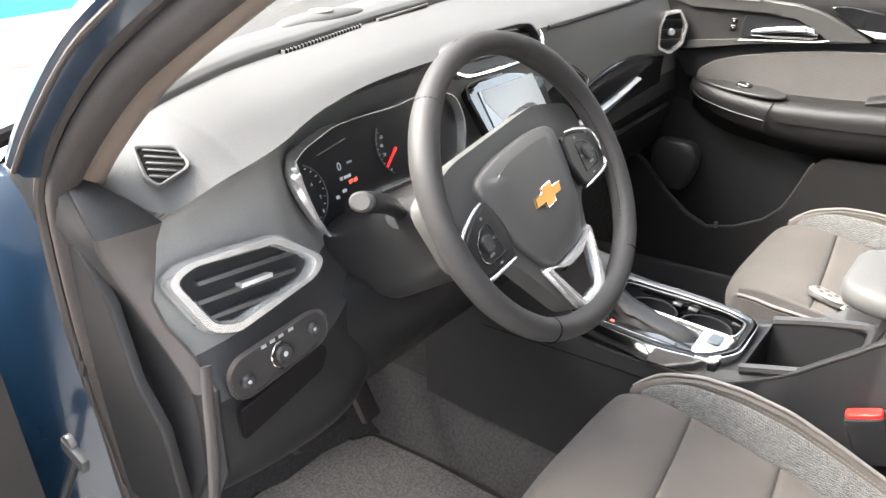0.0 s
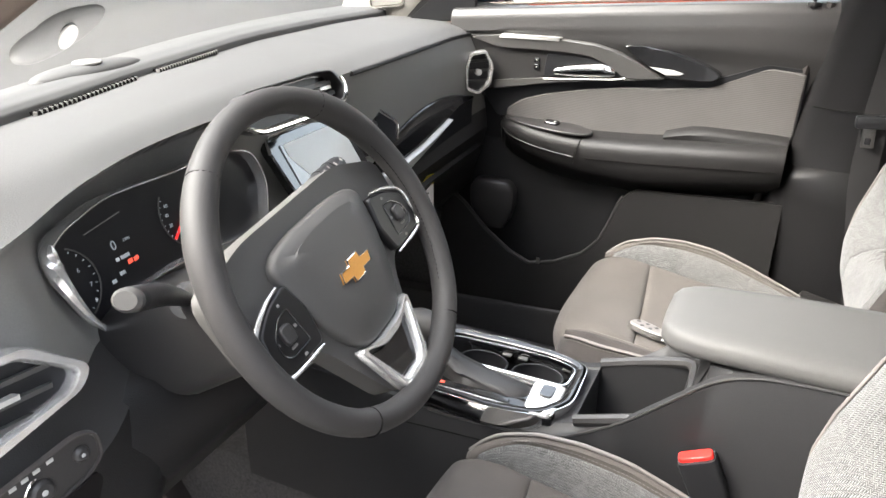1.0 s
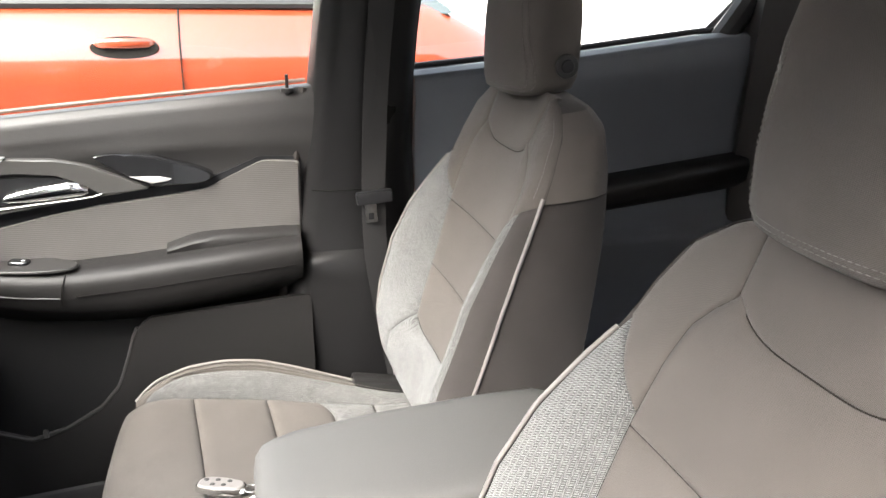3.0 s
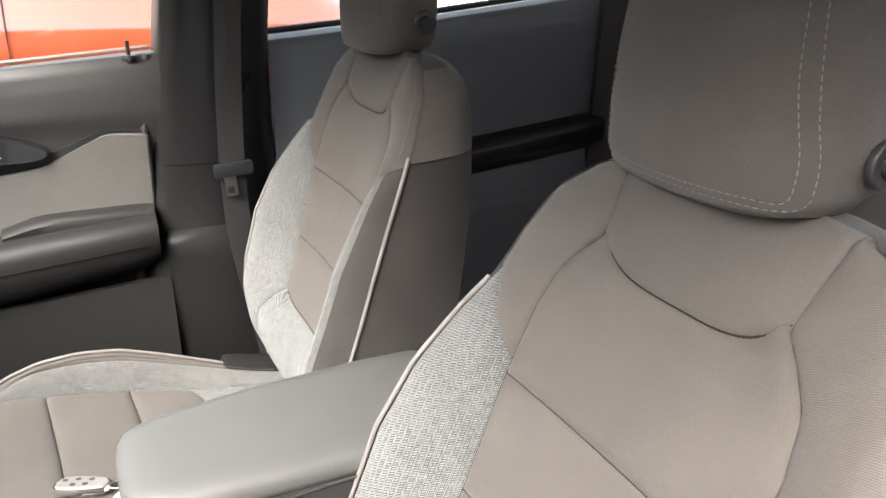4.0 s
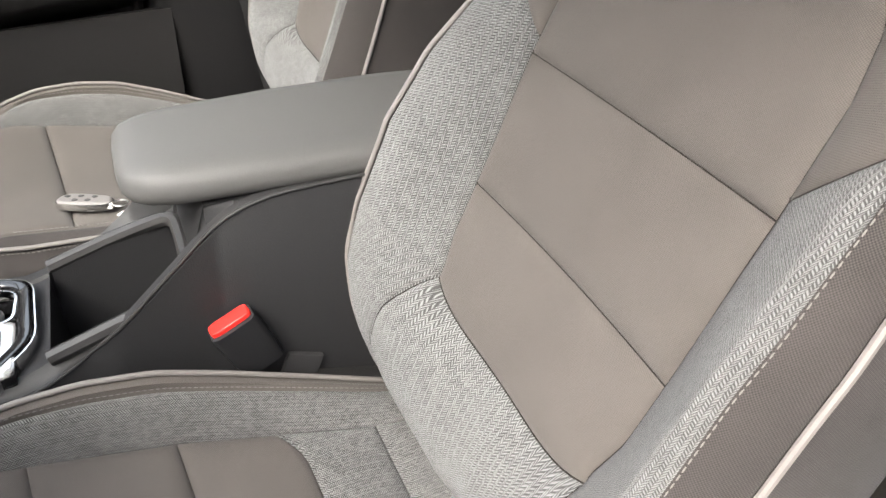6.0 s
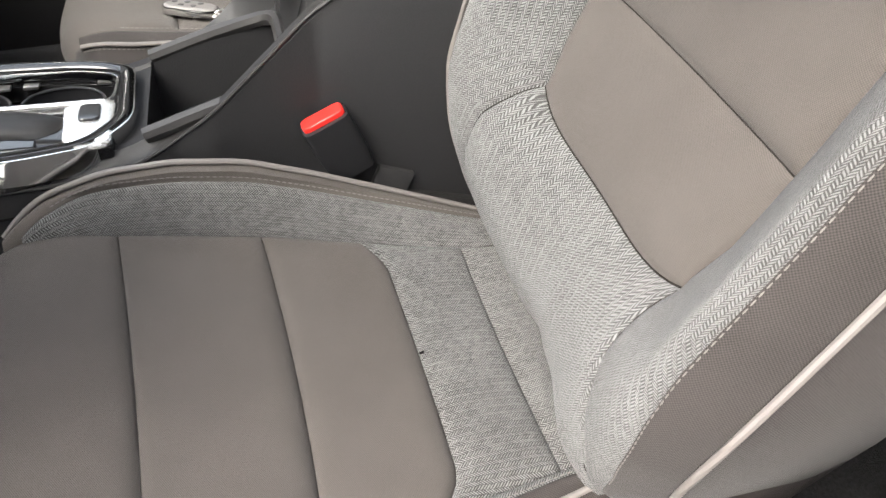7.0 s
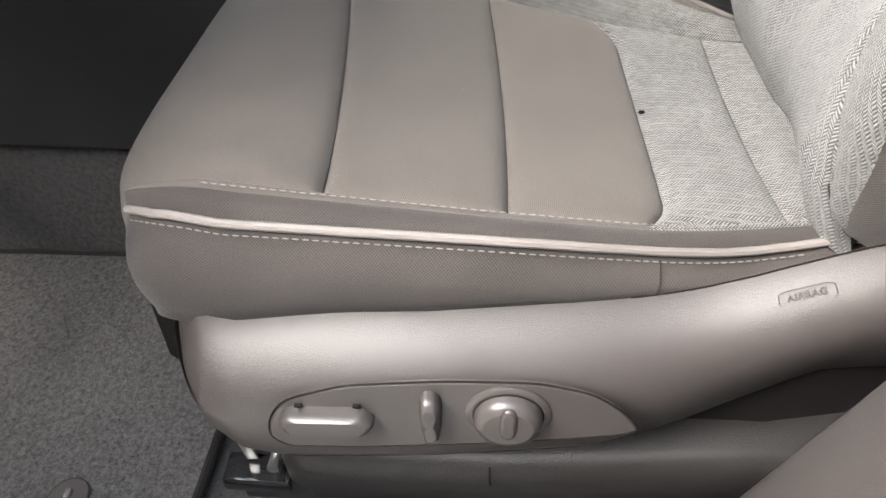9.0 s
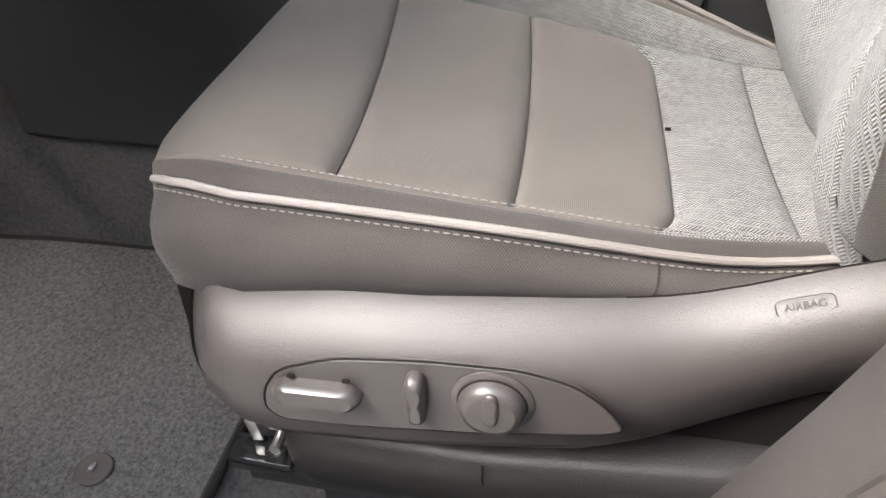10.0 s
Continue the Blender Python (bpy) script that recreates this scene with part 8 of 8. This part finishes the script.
# Column shroud and stalks.
col = thing("steering_column", (-0.379, 0.78, 1.1), "dark plastic steering column shroud with two stalks", "steering column")
rings = []
for h, w, hh in ((-0.035, 0.055, 0.05), (-0.07, 0.075, 0.062), (-0.16, 0.09, 0.07), (-0.30, 0.10, 0.075), (-0.38, 0.10, 0.075)):
    rings.append([column_point(a, b - 0.012, h) for a, b in oblong(w, hh, 30, 3.2)])
loft("shroud", rings, PLASTIC_SMOOTH, col, "smooth dark shroud", angle=60)
lst = [(-0.445, 0.788, 1.118), (-0.475, 0.776, 1.142), (-0.525, 0.752, 1.176), (-0.588, 0.722, 1.208)]
lp_ = spline(lst, 24)
tube("indicator_stalk", lp_, [0.009 + 0.0065 * min(1, k / 14) for k in range(23)] + [0.0135], PLASTIC_BLACK, col, "dark indicator stalk", seg=16, flat=0.8)
# Sunlight on the stalk's end is put into its paler colour.
tube("sunlit_stalk_tip", [lp_[-2], lp_[-1] + (lp_[-1] - lp_[-2]) * 0.35, lp_[-1] + (lp_[-1] - lp_[-2]) * 0.9], [0.0145, 0.0145, 0.011], MESH_GREY, col, "stalk end coloured paler for the sunlight on it", seg=16, flat=0.8)
for k in (9, 13):
    block("stalk_print", (0.007, 0.002, 0.005), Vector(lp_[k]) + Vector((0.0, -0.008, 0.0105)), GREY_INK, col, "", 0, (35, 20, 0))
tube("stalk_gaiter", [(-0.447, 0.787, 1.120), (-0.462, 0.781, 1.132)], 0.021, PLASTIC_BLACK, col, "black gaiter", seg=16)
rst = [(-0.262, 0.780, 1.160), (-0.215, 0.790, 1.168), (-0.15, 0.806, 1.171), (-0.075, 0.826, 1.168)]
rp_ = spline(rst, 24)
tube("wiper_stalk", rp_, [0.010 + 0.006 * min(1, k / 12) for k in range(22)] + [0.0145, 0.010], PLASTIC_BLACK, col, "black wiper stalk", seg=16)
for k, (w, d) in zip((9, 11, 13, 15, 18, 21), ((0.002, 0.010), (0.0015, 0.012), (0.004, 0.009), (0.0015, 0.012), (0.004, 0.007), (0.005, 0.005))):
    block("stalk_print", (w, d, 0.0012), Vector(rp_[k]) + Vector((0.0, -0.0085, 0.0142)), GREY_INK, col, "", 0, (32, 0, 12))
for k in (12, 17):
    c = Vector(rp_[k])
    tube("stalk_ring", [c + Vector((0, 0.0163 * math.cos(a), 0.0163 * math.sin(a))) for a in np.linspace(0, 2 * math.pi, 20, endpoint=False)], 0.0007, SEAM, col, seg=5, closed=True)
block("key_slot", (0.035, 0.03, 0.035), column_point(0.12, -0.055, -0.13), GLOSS, col, "gloss start button", 0.006, (59, 0, 0))
# Knee bolster under the column.
kb = []
for x in np.linspace(-0.56, -0.15, 14):
    t = abs(x + 0.37) / 0.2
    kb.append([(x, 0.90, 1.03), (x, 0.82 + 0.02 * t, 1.02), (x, 0.79 + 0.015 * t, 0.985), (x, 0.785 + 0.01 * t, 0.93), (x, 0.81, 0.885), (x, 0.90, 0.87), (x, 1.05, 0.90)])
loft("knee_bolster", kb, PLASTIC, dash, "grained knee bolster", angle=60)
# Pedals.
brk = thing("brake_pedal", (-0.34, 1.13, 0.45), "black rubber brake pedal", "pedal", "pedals")
block("pad", (0.125, 0.03, 0.075), (-0.398, 1.085, 0.592), RUBBER, brk, "ribbed rubber pad", 0.008, (-35, 0, 0))
tube("arm", [(-0.385, 1.10, 0.60), (-0.37, 1.17, 0.70), (-0.36, 1.20, 0.90)], 0.011, PLASTIC_BLACK, brk, "black arm")
acc = thing("accelerator_pedal", (-0.20, 1.15, 0.42), "black rubber accelerator pedal beside the brake", "pedal", "pedals")
block("pad", (0.045, 0.02, 0.15), (-0.24, 1.125, 0.555), RUBBER, acc, "long rubber pad", 0.006, (-30, 0, 0))
tube("arm", [(-0.24, 1.15, 0.60), (-0.23, 1.22, 0.70), (-0.22, 1.28, 0.84)], 0.010, PLASTIC_BLACK, acc, "black arm")

# ---------------- outside ----------------
gr = bmesh.new()
bmesh.ops.create_grid(gr, x_segments=2, y_segments=2, size=400)
bmesh.ops.translate(gr, vec=(0, 0, -0.10), verts=gr.verts)
tagged(part("ground", gr, CONCRETE, None), "pale concrete ground", "ground", kind="structure")


def parked_car(name, x, y0, paint, label, turn=0.0):
    """A parked car whose left side runs along +y at x."""
    root = thing(name, (x, y0, -0.1), label, "car")
    prof = [(0.0, 0.25), (0.03, 0.6), (0.0, 0.95), (0.02, 1.2), (-0.015, 1.34), (-0.01, 1.43), (0.01, 1.48), (0.05, 1.54), (0.09, 1.58), (0.12, 1.59)]
    rings = []
    for y, s, top in [(-2.3, 0.25, 0.75), (-2.2, 0.12, 0.9), (-1.8, 0.02, 1.0), (-0.8, 0.0, 1.0), (0.6, 0.0, 1.0), (1.3, 0.0, 0.985), (1.7, 0.05, 0.93), (2.1, 0.15, 0.86), (2.3, 0.35, 0.75)]:
        left = [(x + s + dx, y0 + y, -0.1 + (z - 0.25) * top + 0.25) for dx, z in prof]
        rings.append(left + [(x + 1.85 - s - dx, py, pz) for (dx, _), (_, py, pz) in zip(prof[::-1], left[::-1])])
    loft("body", rings, paint, root, "", angle=50)
    cab = []
    for y, z, ins in [(-1.9, 1.48, 0.2), (-1.5, 1.74, 0.28), (-0.9, 1.86, 0.32), (0.1, 1.86, 0.32), (0.7, 1.74, 0.28), (1.3, 1.48, 0.2)]:
        cab.append([(x + 0.12, y0 + y, 1.46), (x + ins, y0 + y, z), (x + 1.85 - ins, y0 + y, z), (x + 1.73, y0 + y, 1.46)])
    loft("cabin", cab, CAR_GLASS, root, "dark glazed cabin")
    tube("belt_strip", [(x + 0.095, y0 + y, 1.492) for y in (-1.7, 0, 1.2)], 0.018, PLASTIC_SMOOTH, root, "dark belt strip", seg=8)
    for yy in (0.10, -0.98):
        tube("door_seam", [(x + dx - 0.002, y0 + yy, -0.1 + z) for dx, z in prof[1:9]], 0.003, SEWING, root, seg=5)
    for yy in (0.28, -0.82):
        h = loft("door_handle", [[(x + 0.004 - 0.028 * k - 0.008 * math.cos(a) * k, y0 + yy - 0.09 + t, 1.38 + 0.016 * k * math.sin(a)) for a in np.linspace(0, 2 * math.pi, 12, endpoint=False)] for t, k in ((0.0, 0.3), (0.02, 0.9), (0.09, 1.0), (0.16, 0.9), (0.18, 0.3))], paint, root, "body coloured handle", angle=60)
        ring = [(x - 0.007, y0 + yy + 0.10 * math.cos(a), 1.366 + 0.034 * math.sin(a)) for a in np.linspace(0, 2 * math.pi, 28, endpoint=False)]
        loft("handle_recess", [[(p[0] + d, y0 + yy + (p[1] - y0 - yy) * k, 1.366 + (p[2] - 1.366) * k) for p in ring] for d, k in ((0.004, 1.0), (-0.002, 0.98), (-0.002, 0.9))], SEWING, h, "dark recess")
    for yy in (-1.4, 1.4):
        for side in (0.08, 1.77):
            w = [[(x + side + (0.1 if side < 1 else -0.1) * k, y0 + yy + 0.36 * math.cos(a), 0.26 + 0.36 * math.sin(a)) for a in np.linspace(0, 2 * math.pi, 28, endpoint=False)] for k in (-0.6, 0.8)]
            loft("wheel", w, TYRE, root, "black tyre")
    return root


parked_car("parked_car", 1.78, 1.45, ORANGE, "orange-red car parked alongside")
parked_car("parked_car", 5.6, 9.5, PLASTIC_BLACK, "dark car parked far ahead")
sw = thing("white_wall", (5.6, -3.0, -0.1), "white panelled wall behind the cars", "wall")
a0, a1 = Vector((7.0, -0.6, 0)), Vector((3.6, -5.6, 0))
dv = (a1 - a0).normalized()
nv_ = Vector((dv.y, -dv.x, 0))
for k in range(6):
    z0 = -0.1 + 0.55 * k
    pts = [a0 + nv_ * 0.02, a1 + nv_ * 0.02]
    loft("panel", [[p + Vector((0, 0, z0 + 0.012)), p - nv_ * 0.05 + Vector((0, 0, z0 + 0.02)), p - nv_ * 0.05 + Vector((0, 0, z0 + 0.53)), p + Vector((0, 0, z0 + 0.538)), p + nv_ * 0.1 + Vector((0, 0, z0 + 0.538)), p + nv_ * 0.1 + Vector((0, 0, z0 + 0.012))] for p in pts], SIDING, sw, "white panel")
far = thing("low_wall", (-2, 7.6, -0.1), "low tan wall with a teal upper part ahead of the car", "wall")
block("base_wall", (10, 0.5, 0.36), (-1.8, 7.7, 0.08), TANWALL, far, "tan wall", 0.02)
block("white_band", (10.02, 0.54, 0.08), (-1.8, 7.7, 0.30), SIDING, far, "white band", 0.01)
block("teal_wall", (10, 0.5, 0.7), (-1.8, 7.7, 0.69), TEAL, far, "teal wall", 0.02)

# Unseen wall added on the open door's side to block and bounce light.
near = thing("added_side_wall", (-3.8, 0.5, -0.1), "unseen grey wall added to shape light from the open side", "wall")
block("wall", (0.4, 16, 3.4), (-4.0, 1.0, 1.6), GREYWALL, near, "added plain grey wall", 0.03)
block("coping", (0.5, 16, 0.12), (-4.0, 1.0, 3.36), SIDING, near, "added pale coping", 0.02)
